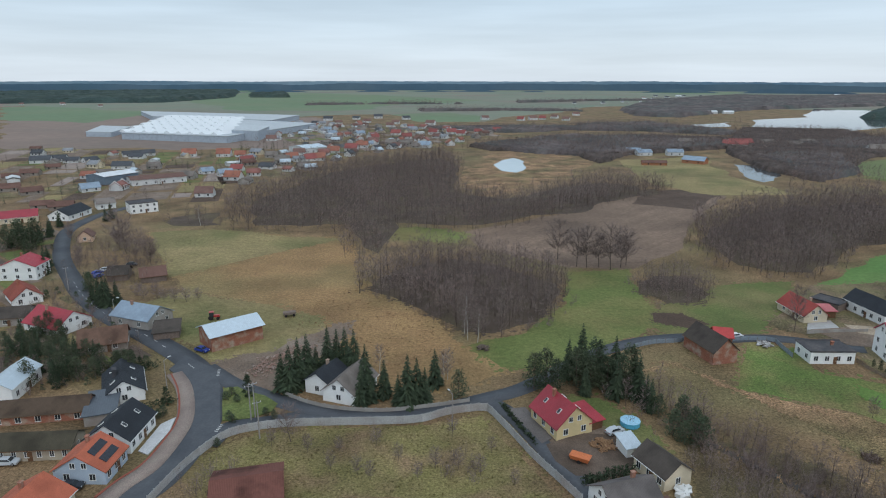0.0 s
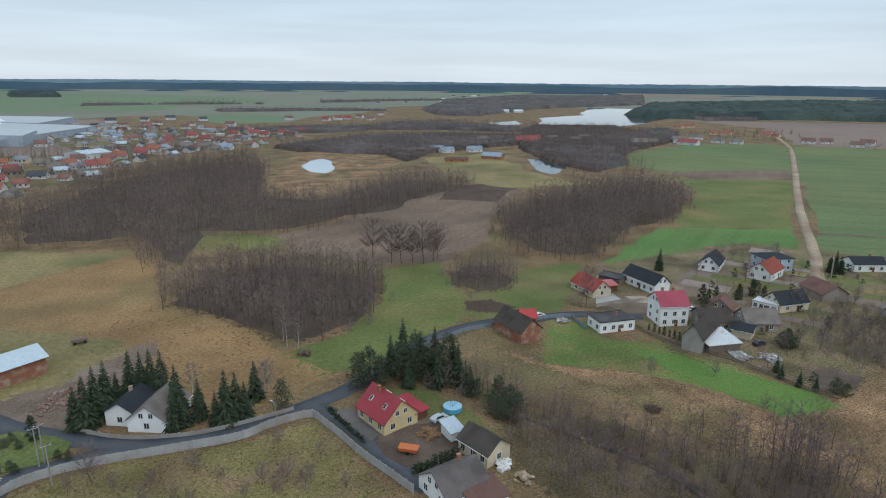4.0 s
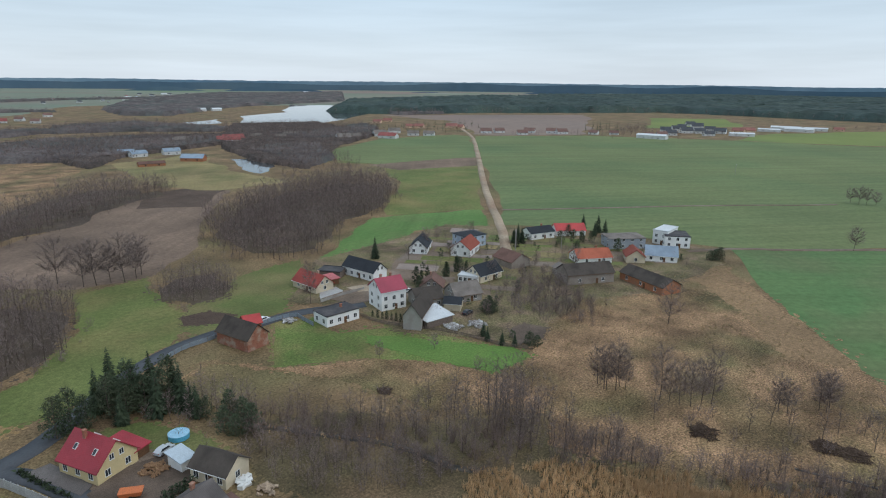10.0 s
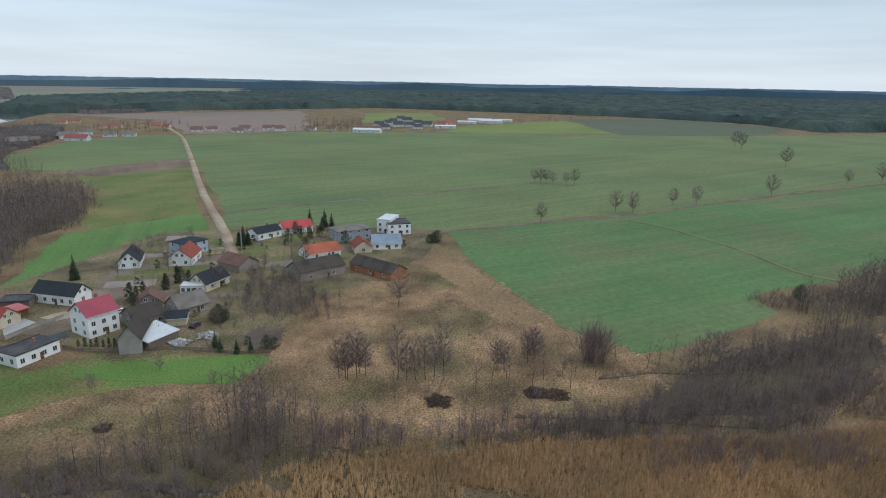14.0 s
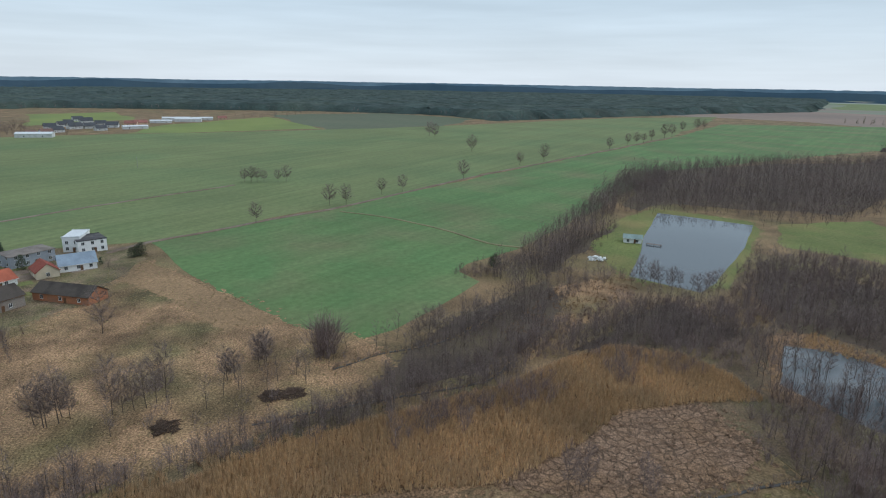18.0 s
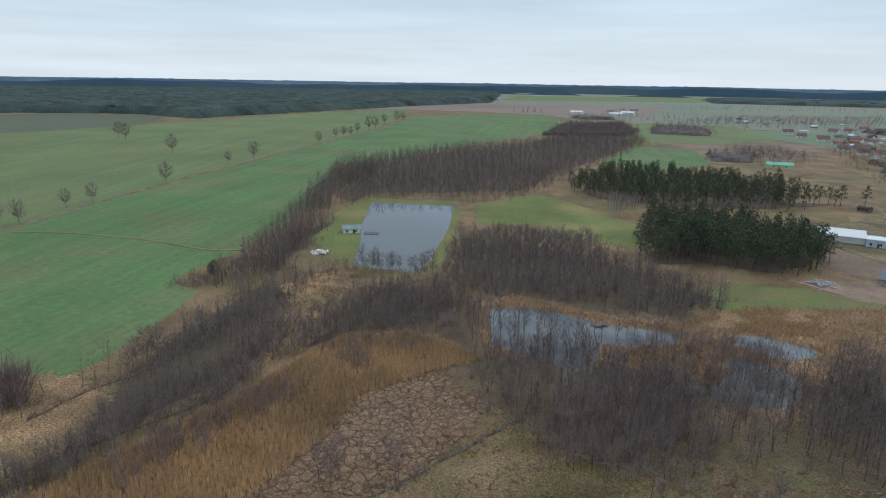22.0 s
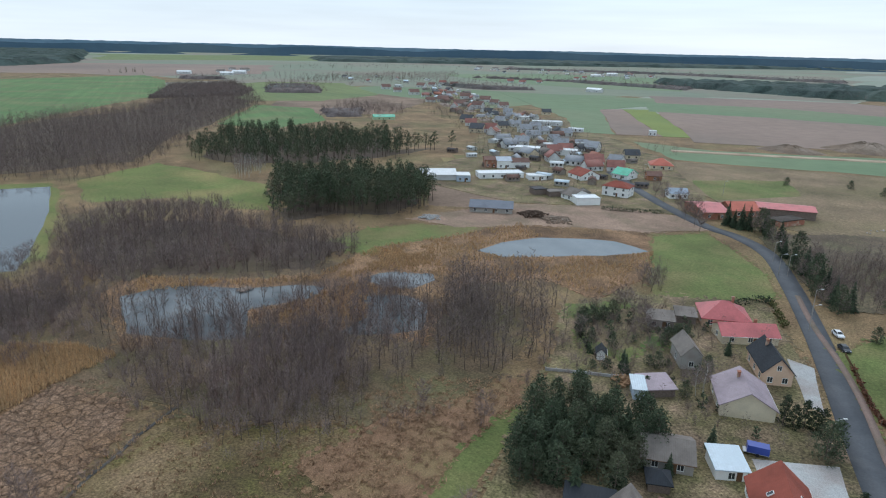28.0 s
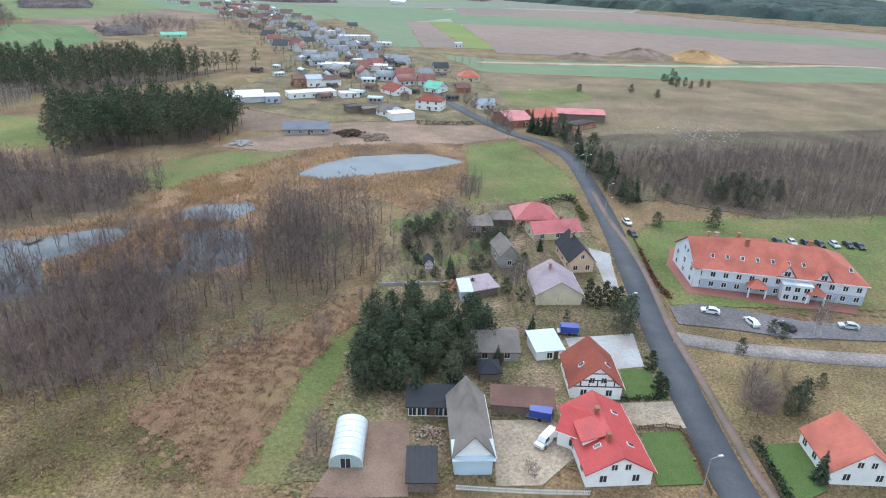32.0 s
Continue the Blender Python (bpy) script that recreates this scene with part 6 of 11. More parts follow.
# ---- the yellow house and its yard ----
house("yellow house with a steep crimson roof", (24.0, 119.7), (32.4, 123.3), 10.6, 3.0, 5.2, "across", W_YELLOW, R_RED, (3, 2), 1, skylight=2)
house("red-roofed wooden lean-to", (31.9, 123.5), (35.2, 125.1), 7, 2.1, 0.8, "mono", BROWNWOOD, R_RED, (0, 0), 0, "carport", "carport")
house("long low house with a mossy dark roof", (37.7, 110.1), (41.2, 102.3), 6.6, 3.0, 3.0, "along", W_CREAM, R_MOSS, (3, 1), 0)
house("pale blue metal-roofed annex", (37.2, 113.2), (40.2, 114.0), 4.2, 2.3, 0.7, "mono", W_WHITE, R_PALE, (0, 0), 0, "shed", "shed")
house("white house with a grey roof", (29.5, 91.4), (38.6, 94.4), 9.5, 2.8, 4.0, "along", W_WHITE, tiled("lichen_grey_tiles", (0.13, 0.125, 0.12), 0.3, 0.9, 0.6), (3, 2), 1)
house("annex with a brown roof", (33.9, 89.0), (40.8, 90.8), 5.5, 2.3, 1.0, "mono", W_WHITE, R_BROWN, (2, 1), 0)

# ---- the hamlet on the lane ----
house("old brick barn with a mossy roof", (69.6, 169.4), (72.9, 156.8), 7.6, 3.8, 4.4, "along", W_BRICK, R_MOSS, (0, 0), 0, "barn", "barn")
house("small shed with a red roof", (79.1, 170.7), (83.8, 169.6), 6, 2.6, 2.2, "along", W_BRICK, R_SCARLET, (0, 0), 0, "shed", "shed")
house("cream house with a bright red roof", (112.9, 200.8), (114.4, 187.3), 8, 2.6, 4.2, "along", W_CREAM, R_CLAYRED, (2, 1), 1)
house("long white farmhouse with a black roof", (135.8, 201.6), (138.3, 185.0), 7.5, 3.6, 3.9, "along", W_WHITE, R_DARK, (5, 1), 0)
house("black flat-roofed shed", (125.6, 204.2), (130.9, 196.6), 7, 2.6, 0.3, "flat", OLDWOOD, R_FELT, (0, 0), 0, "shed", "shed")
house("red canopy over a terrace", (120.9, 192.2), (127.4, 192.0), 5, 2.3, 0.5, "mono", BROWNWOOD, R_PINK, (0, 0), 0, "canopy", "canopy")
house("white bungalow with a black flat roof", (99.8, 157.8), (111.9, 157.7), 7.8, 3.4, 0.4, "flat", W_WHITE, R_FELT, (4, 2), 1)
house("three-storey white house with a crimson roof", (121.1, 157.6), (130.2, 155.9), 9.6, 6.8, 4.2, "along", W_WHITE, R_PINKRED, (3, 2), 2)
house("tall grey barn with a dark roof", (116.6, 141.1), (119.8, 136.5), 16.1, 4.6, 4.6, "across", W_GREY, R_MOSS, (0, 0), 0, "barn", "barn")
house("open lean-to with white sheet roofing", (122.2, 136.2), (132.5, 135.5), 9, 2.4, 1.0, "mono", OLDWOOD, R_WHITE, (0, 0), 0, "lean_to", "shed")
house("grey house with a dark roof", (131.3, 151.3), (140.1, 148.0), 9, 3.2, 3.6, "along", W_GREY, R_MOSS, (3, 1), 0)
house("old house with a brown tiled roof", (142.8, 162.8), (148.1, 156.9), 8, 3.0, 3.8, "across", W_BARE, R_BROWN, (1, 1), 1)
house("small dark-roofed shed", (137.4, 144.8), (140.8, 140.3), 6, 2.6, 1.8, "along", W_CREAM, R_DARK, (0, 0), 0, "shed", "shed")
house("grey house with a grey roof", (144.9, 146.8), (154.7, 143.6), 9, 2.8, 4.2, "along", W_GREY, R_GREY, (2, 1), 0)
house("cream house with a slate blue roof", (167.6, 164.4), (167.7, 156.5), 12.3, 3.0, 4.2, "across", W_CREAM, R_DARK, (2, 1), 0)
house("white flat-roofed annex with windows", (162.4, 163.4), (166.1, 156.6), 5, 2.8, 0.3, "flat", W_WHITE, R_WHITE, (4, 1), 0, "annex", "house")
house("white house with a steep dark roof", (175, 207), (180, 201), 14, 3.0, 4.4, "across", W_WHITE, R_DARK, (2, 2), 0)
house("white house with a dusty pink roof", (187, 193), (191, 185), 14.2, 3.4, 4.4, "across", W_WHITE, R_CLAY, (2, 2), 0)
house("pale blue house with a dark hipped roof", (200, 197), (212, 195), 10, 5.6, 1.2, "hip", W_BLUE, R_DARK, (3, 2), 0)
house("old barn with a brown roof", (193, 173), (191, 161), 10, 3.0, 3.6, "along", W_BARE, R_BROWN, (0, 0), 0, "barn", "barn")
house("white house with a dark roof", (236, 187), (249, 183), 9, 3.2, 2.8, "along", W_WHITE, R_DARK, (3, 1), 1)
house("white house with a bright red roof", (252, 184), (264, 175), 9, 2.8, 3.4, "along", W_WHITE, R_SCARLET, (3, 1), 0)
house("grey two-storey house with a flat roof", (250, 152), (264, 142), 11, 5.2, 1.0, "hip", plaster("blue_grey_render", (0.36, 0.39, 0.43)), R_GREY, (4, 2), 0)
house("white modern house of two boxes", (273, 137), (280, 128), 12, 5.4, 0.3, "flat", W_WHITE, R_FELT, (3, 2), 0)
house("white upper box with a flat roof", (276, 145), (277, 138), 14, 6.6, 0.3, "flat", W_WHITE, R_WHITE, (2, 1), 0, "annex", "house")
house("pale house with a blue metal roof", (245, 131), (252, 120), 10, 2.8, 4.0, "along", W_WHITE, R_BLUE, (3, 1), 0)
house("low house with a bright orange roof", (218, 147), (231, 139), 10, 2.6, 3.6, "along", W_WHITE, R_ORANGE, (2, 1), 1)
house("small house with a brown roof", (236, 135), (241, 129), 10, 2.8, 3.6, "across", W_CREAM, R_CLAY, (1, 1), 0)
house("long concrete and brick barn with a dark roof", (191.2, 132.9), (208.4, 123.9), 10, 4.0, 3.8, "along", W_BARE, R_MOSS, (2, 0), 0, "barn", "barn")
house("long brick barn with a patched dark roof", (213.8, 124.5), (207.2, 103.0), 9, 3.0, 3.2, "along", W_ORANGE, R_MOSS, (3, 0), 0, "barn", "barn")
house("small white gabled ruin", (199.0, 146.3), (195.1, 136.2), 6, 3.0, 2.0, "along", W_GREY, R_GREY, (0, 0), 0, "outbuilding", "barn")

# ---- the square pond ----
house("small fishing hut with a green roof", (292, -111), (289, -119), 6, 2.4, 1.6, "along", W_WHITE, tiled("grey_green_sheet", (0.22, 0.30, 0.28), 0.3, 0.6), (2, 1), 0, "fishing_hut", "hut")

# ---- the village by the east road ----
house("long new house with a grey roof", (118, -267), (99, -274), 11, 2.6, 3.0, "along", W_GREY, tiled("slate_grey_tiles", (0.13, 0.15, 0.19), 0.3, 0.6), (4, 1), 0)
house("brick row house", (158, -379), (151, -383), 12, 5.0, 2.0, "along", W_BRICK, R_BROWN, (2, 1), 0)
house("white row house with a grey roof", (150, -381), (142, -386), 12, 5.0, 2.2, "along", W_WHITE, R_BLUE, (2, 1), 1)
house("white row house with a brown roof", (142, -386), (132, -393), 12, 4.0, 2.4, "along", W_WHITE, R_BROWN, (2, 1), 0)
house("long white flat workshop", (146, -343), (124, -360), 10, 3.0, 0.3, "flat", W_WHITE, R_WHITE, (5, 1), 0, "workshop", "workshop")
house("low white flat shed", (119, -355), (110, -361), 8, 2.6, 0.3, "flat", W_WHITE, R_WHITE, (2, 0), 0, "shed", "shed")
house("house with a red roof and white gable", (92, -371), (83, -381), 14, 2.8, 4.0, "across", W_WHITE, R_CLAY, (2, 2), 0)
house("house with an emerald roof", (78, -392), (68, -388), 11.7, 3.0, 4.0, "along", W_WHITE, R_GREEN, (2, 1), 1)
house("two-storey white house with a rust hipped roof", (72, -340), (58, -338), 10, 5.4, 2.6, "hip", W_WHITE, R_CLAY, (3, 2), 0)
house("white double garage", (77, -308), (67, -315), 8, 3.6, 0.4, "flat", W_WHITE, R_WHITE, (0, 0), 0, "garage", "garage")
house("dark shed", (103, -319), (98, -324), 7, 3.0, 0.4, "flat", OLDWOOD, R_FELT, (0, 0), 0, "shed", "shed")
house("dark open shed", (95, -319), (87, -325), 7, 2.6, 0.4, "flat", OLDWOOD, R_GREY, (0, 0), 0, "shed", "shed")
house("grey-white cottage behind the garage", (82, -316), (75, -326), 9, 2.6, 3.4, "across", W_WHITE, R_GREY, (2, 1), 0)
house("long open barn with a red roof", (-5, -334), (-30, -338), 14, 4.2, 1.6, "along", OLDWOOD, R_PINK, (0, 0), 0, "barn", "barn")
house("long shed with a red roof", (18, -313), (7, -319), 22, 3.4, 2.6, "along", W_BRICK, R_PINK, (2, 0), 0, "barn", "barn")
house("brick barn with a clay roof", (6, -325), (-6, -332), 14, 3.2, 3.6, "along", W_BRICK, R_SALMON, (2, 1), 0, "barn", "barn")
house("low shed with a dark roof", (-15, -316), (-25, -328), 8, 2.6, 0.6, "flat", W_BRICK, R_MOSS, (0, 0), 0, "shed", "shed")
house("pale grey house beside the road", (38, -350), (29, -354), 9, 3.0, 2.6, "along", W_WHITE, R_BLUE, (3, 1), 0)
house("house with a salmon hipped roof", (62, -436), (48, -440), 13, 3.0, 4.0, "hip", W_CREAM, R_SALMON, (3, 2), 0)
house("brick outbuilding with a dark roof", (57, -395), (49, -398), 9, 3.0, 2.6, "along", W_ORANGE, R_BROWN, (1, 1), 0, "outbuilding", "barn")

# ---- the street below ----
red_house = house("white house with a broad scarlet roof", (-11.6, -77.5), (-21.9, -80.2), 16, 2.9, 3.8, "across", W_WHITE, R_SCARLET, (3, 2), 2, skylight=2)
house("side wing with a scarlet roof", (-7.0, -86.3), (-12.0, -84.6), 8, 3.4, 2.6, "along", W_WHITE, R_SCARLET, (1, 0), 0, "annex", "house")
timber = house("half-timbered house with a rust tiled roof", (-9.4, -99.6), (-18.9, -101.2), 10.4, 3.0, 5.4, "across", W_WHITE, R_CLAY, (3, 2), 0, skylight=1)
house("tall grey barn with a mossy sheet roof", (9.3, -76.3), (3.3, -77.7), 15.1, 3.8, 4.6, "across", W_WHITE, R_GREY, (1, 0), 0, "barn", "barn")
house("pale blue lean-to before the barn", (9.1, -75.8), (3.2, -77.2), 3, 3.2, 0.8, "mono", plaster("sky_blue_boards", (0.52, 0.64, 0.72)), R_PALE, (0, 0), 0, "lean_to", "shed")
house("low shed with white posts and a dark roof", (19.5, -88.2), (11.7, -89.7), 5.0, 2.3, 0.6, "mono", W_CREAM, R_DARK, (5, 0), 0, "shed", "shed", win=(1.3, 1.7))
house("long carport with a brown roof", (4.8, -92.3), (-6.3, -93.3), 4.6, 2.1, 0.5, "mono", OLDWOOD, R_BROWN, (0, 0), 0, "carport", "carport")
house("shed with a black corrugated roof", (15.6, -70.9), (11.5, -71.7), 6.5, 2.2, 0.6, "mono", OLDWOOD, tiled("black_corrugated_sheet", (0.05, 0.05, 0.055), 0.9, 0.7, bump=0.1), (0, 0), 0, "shed", "shed")
house("white gabled house with a lilac roof", (-1.7, -134.3), (-12.5, -136.8), 12.1, 3.0, 4.2, "across", W_CREAM, R_LILAC, (2, 0), 1)
house("peach house with a black roof", (-9.7, -153.9), (-16.1, -155.8), 13, 3.6, 4.4, "across", W_PEACH, R_DARK, (3, 2), 1)
house("house with a pink-red hipped roof", (6.3, -182.6), (-6.3, -185.8), 11, 2.8, 3.8, "hip", W_PEACH, R_PINK, (3, 2), 1)
house("long house with a crimson roof", (0.3, -172.9), (-13.4, -178.9), 8, 2.6, 2.6, "along", W_CREAM, R_PINK, (3, 1), 1)
house("old grey house", (8.5, -152.3), (3.9, -154.2), 9, 4.0, 3.2, "across", W_GREY, R_GREY, (1, 1), 0)
house("grey shed with a metal roof", (20.1, -174.5), (13.2, -176.2), 6, 2.4, 0.6, "mono", W_GREY, R_GREY, (2, 0), 0, "shed", "shed")
house("low dark shed", (13.2, -181.3), (8.0, -182.6), 6, 2.4, 0.4, "mono", OLDWOOD, R_GREY, (0, 0), 0, "shed", "shed")
house("stone cottage with a grey sheet roof", (10.1, -107.7), (1.1, -109.6), 9, 2.6, 2.6, "along", W_GREY, R_GREY, (2, 1), 0)
house("white garage with a zinc roof", (-2.7, -110.7), (-7.9, -112.7), 6.5, 2.4, 0.6, "mono", W_WHITE, R_PALE, (1, 0), 0, "garage", "garage")
house("small pale blue shed", (16.2, -131.9), (13.8, -132.7), 5, 2.8, 0.6, "mono", W_BLUE, R_PALE, (0, 0), 0, "shed", "shed")
house("low shed with a violet roof", (13.7, -133.9), (7.9, -137.6), 6, 2.2, 0.5, "mono", OLDWOOD, R_LILAC, (0, 0), 0, "shed", "shed")
house("dark wooden gazebo", (7.9, -101.3), (4.2, -102.3), 4.0, 2.2, 1.4, "hip", OLDWOOD, R_DARK, (0, 0), 0, "gazebo", "gazebo")
house("tiny garden hut with a dark roof", (28.1, -146.9), (26.1, -147.4), 3, 2.2, 1.4, "across", W_WHITE, R_DARK, (0, 0), 0, "garden_hut", "hut")
house("white house with an orange roof and grey wing", (-50.3, -86.2), (-60.8, -87.7), 9.6, 2.9, 5.0, "across", W_WHITE, R_SALMON, (3, 2), 0)
clinic = house("long white two-storey building with an orange mansard roof", (-41.0, -153.4), (-81.6, -152.3), 19, 5.8, 5.2, "hip", mat("white_blue_render", (0.66, 0.69, 0.74), (0.62, 0.65, 0.70), 2, 0.85, fine=0.05, c=(0.55, 0.58, 0.63), big=5), R_SALMON, (13, 3), 0, "institution", "building", skylight=0)
house("cross wing of the white building", (-38.8, -168.9), (-41.2, -153.1), 20, 5.8, 6.4, "across", MATS["white_blue_render"], R_SALMON, (3, 3), 2, "institution_wing", "building")

# the broad dormer on the scarlet roof
rw = next(o for o in red_house.children if o.name.startswith("wall"))
ry = max(v.co.y for v in rw.data.vertices)
dorm = part("dormer", Shape().add([(-2.6, 0.86 * ry, 2.6), (2.6, 0.86 * ry, 2.6), (2.6, 0.1 * ry, 2.6), (-2.6, 0.1 * ry, 2.6), (-2.6, 0.86 * ry, 4.5), (2.6, 0.86 * ry, 4.5), (2.6, 0.1 * ry, 5.75), (-2.6, 0.1 * ry, 5.75)], [(0, 3, 2, 1), (4, 5, 6, 7), (0, 1, 5, 4), (2, 3, 7, 6), (0, 4, 7, 3), (1, 2, 6, 5)]), W_WHITE, red_house)
part("dormer_roof", Shape().add([(-2.9, 0.95 * ry, 4.4), (2.9, 0.95 * ry, 4.4), (2.9, 0.05 * ry, 5.85), (-2.9, 0.05 * ry, 5.85), (-2.9, 0.95 * ry, 4.58), (2.9, 0.95 * ry, 4.58), (2.9, 0.05 * ry, 6.03), (-2.9, 0.05 * ry, 6.03)], [(0, 3, 2, 1), (4, 5, 6, 7), (0, 1, 5, 4), (2, 3, 7, 6), (0, 4, 7, 3), (1, 2, 6, 5)]), R_SCARLET, dorm)

# ---- single trees, conifers and hedges ----
TREE_MESH = {}


def tree_kind(kind, v):
    if (kind, v) not in TREE_MESH:
        if kind == "spruce":
            w, c = spruce(v + 50, 10, 0.23, 32, 24)
            m = (BARK, NEEDLE)
        elif kind == "pine":
            w, c = clumpy(v + 60, 10, 0.08, 0.27, 28, 66, 0.56)
            m = (BARK, PINE)
        elif kind == "thuja":
            w, c = clumpy(v + 70, 10, 0.03, 0.18, 24, 76, 0.55)
            m = (BARK, NEEDLE)
        elif kind == "birch":
            w, c = bare_tree(v + 80, 10, 0.25, 0.19, 18, 28, 0.045, 6, True)
            m = (BIRCHBARK, TWIG)
        elif kind == "broad":
            w, c = bare_tree(v + 85, 10, 0.26, 0.34, 30, 42, 0.042, 5, True)
            m = (BARK, TWIG)
        else:
            w, c = bare_tree(v + 90, 10, 0.18, 0.27, 26, 42, 0.034, 5, True)
            m = (BARK, TWIG)
        TREE_MESH[kind, v] = to_mesh("trunk", *w, [m[0]]), to_mesh("crown", *c, [m[1]])
    return TREE_MESH[kind, v]


WORDS = {"spruce": ("spruce_tree", "dark green spruce with drooping boughs"), "pine": ("pine_tree", "dark green bushy pine tree"), "thuja": ("thuja", "clipped dark green columnar thuja"), "birch": ("birch_tree", "bare birch with a white trunk"), "bare": ("bare_tree", "leafless grey-brown deciduous tree"), "broad": ("bare_tree", "broad leafless grey-brown tree")}
tree_rng = random.Random(5)


def plant(kind, h, *pts, label="", group="", wide=1.0):
    for p in pts:
        v = tree_rng.randrange(4)
        s = h / 10 * tree_rng.uniform(0.82, 1.18)
        ob = thing(WORDS[kind][0], label or WORDS[kind][1], "tree", pose(p[0], p[1], 0.0, 0, 0, tree_rng.uniform(0, 360)) @ Matrix.Diagonal((s * wide, s * wide, s, 1)), group)
        t, c = tree_kind(kind, v)
        part("trunk", t, None, ob)
        part("crown", c, None, ob)


plant("spruce", 12, (-38.2, 141.5), (-36.7, 144.5), (-35.6, 149.5), (-31.7, 157.3), (-28.5, 153.8), (-26.2, 152.8), (-23.4, 149.6), (-19.5, 141.6), (-14.7, 138.7), (-19.8, 135.4), (-8.7, 134.9), (-6.6, 136.0), (-2.4, 144.6), label="dark green spruce beside the white cottage", group="spruces round the cottage")
plant("spruce", 9, (-40.6, 142.7), (-34.2, 153.8), (-11.0, 135.4), (-4.7, 136.5), (-17.9, 136.5), label="dark green spruce beside the white cottage", group="spruces round the cottage")
plant("pine", 7, (3.5, 138.2), label="round green pine beside the lane")
plant("pine", 9, (22.4, 142.9), (25.3, 143.5), (28.3, 144.4), label="bushy pine behind the yellow house")
plant("pine", 11, (33.4, 144.7), (36.6, 142.9), (40.3, 142.3), (43.4, 140.6), (45.9, 142.3), (38.0, 145.0), label="tall dark pine behind the yellow house", group="pines behind the yellow house")
plant("spruce", 12.5, (32.2, 149.7), (36.0, 151.7), (39.4, 147.2), (42.9, 145.3), label="tall dark spruce behind the yellow house", group="spruces behind the yellow house")
plant("spruce", 10, (46.8, 137.7), (47.9, 135.0), (34.5, 140.0), (47.2, 142.9), (48.1, 132.3), (41.8, 138.6), label="dark spruce behind the yellow house", group="spruces behind the yellow house")
plant("pine", 6, (49.5, 130.6), (49.7, 121.7), (51.0, 118.6), (54.3, 121.7), (53.4, 126.8), (54.3, 117.8), label="dark evergreen by the stream bank")
plant("spruce", 9, (-202, 322), (-199, 309), (-161, 242), (-164, 250), (-117.3, 202.7), (-123.3, 208.4), (-117.4, 207.2), (-185, 336), (-185, 342), label="dark spruce beside the village road")
plant("pine", 7, (-193, 287), (-192, 277), (-204, 289), (-211, 294), (-185, 269), label="dark evergreen in a village garden")
plant("thuja", 5, (-66.3, 135.3), (-48.0, 139.2), (-97.1, 142.6), (-96.8, 145.0), (-96.7, 148.1), (-96.3, 150.7), (-80.3, 152.1), (-83.8, 154.7), label="dark columnar thuja in a garden")
plant("pine", 3.5, (-119.2, 158.9), (-113.1, 155.4), (-115.3, 162.6), (-113.2, 165.6), (-128.5, 170.3), (-103.9, 155.4), (-99.2, 153.7), (-95.2, 154.7), (-90.9, 153.7), (-88.8, 157.2), (-86.3, 159.0), (-114.4, 170.4), (-121.1, 174.5), (-80.3, 155.4), label="dark evergreen garden shrub", wide=1.3)
plant("pine", 2.2, (-53.0, 137.5), (-52.3, 139.8), (-49.9, 136.4), (-49.3, 128.6), (-48.0, 127.1), (-41.4, 130.4), (-39.1, 129.1), (-68.2, 130.3), (-65.7, 129.1), (-65.0, 130.3), (-48.1, 117.6), label="low clipped garden conifer", wide=1.4)
plant("spruce", 11, (159, 211), label="lone dark spruce beside the field")
plant("thuja", 6, (149.8, 173.3), (150.4, 170.8), (155.6, 173.4), (171.4, 173.3), (164.0, 171.5), (174.0, 170.4), (225, 189), (220, 183), (227, 185), label="dark evergreen between hamlet houses")
plant("pine", 6, (254, 175), (255, 179), (255, 171), (250, 148), (240, 173), (254, 165), label="dark evergreen in the hamlet")
plant("spruce", 9, (275, 175), (278, 186), label="dark spruce behind the red roof")
plant("spruce", 4.5, (129.5, 117.5), (131.4, 120.9), (130.6, 112.7), (132.7, 109.6), label="small spruce beside the garden plot")
plant("thuja", 2.5, (116.1, 156.1), (116.7, 154.1), (117.4, 152.6), (118.1, 151.2), (118.9, 149.7), (119.3, 147.9), (120.0, 146.5), label="small columnar thuja in a row", group="thuja row")
plant("pine", 4, (146.7, 132.4), (149.1, 132.3), (146.9, 135.0), (137.6, 105.1), (136.1, 106.7), label="dark low evergreen garden shrub", wide=1.3)
plant("pine", 5, (268, 113), (269, 111), (271, 110), label="rounded dark bush at the field corner", wide=1.5)
plant("pine", 5, (252, -40), (250, -41), label="green pine in the thicket", wide=1.2)
# the dense evergreen grove below the street
grove_edge = [(32.2, -91.7), (33.6, -99.7), (34.6, -110.0), (31.6, -117.7), (24.9, -123.1), (16.7, -121.1), (10.0, -119.0), (7.3, -117.2), (11.0, -111.9), (8.7, -98.6), (14.8, -95.5), (22.9, -92.9)]
for i, p in enumerate(scatter(grove_edge, 3.2, np.random.default_rng(3))):
    plant(("pine", "pine", "spruce", "pine")[i % 4], 8.0, tuple(p), label="dark green conifer in a dense grove", group="evergreen grove")
plant("thuja", 6, (-14.1, -137.5), (-16.0, -136.5), (-17.9, -137.5), (-19.7, -136.6), (-21.1, -136.3), label="dark columnar thuja in a row", group="thujas by the white house")
plant("pine", 9, (-23.1, -130.2), (-21.3, -127.3), label="bushy pine beside the street lamp")
plant("thuja", 5, (-25.8, -112.7), (-26.3, -106.1), (-27.1, -104.5), label="round dark conifer by the fence", wide=1.4)
plant("spruce", 6, (-49.1, -86.6), label="blue-grey spruce beside the house")
plant("pine", 6, (-52.3, -105.6), (-50.5, -104.4), label="green pine on the dry verge")
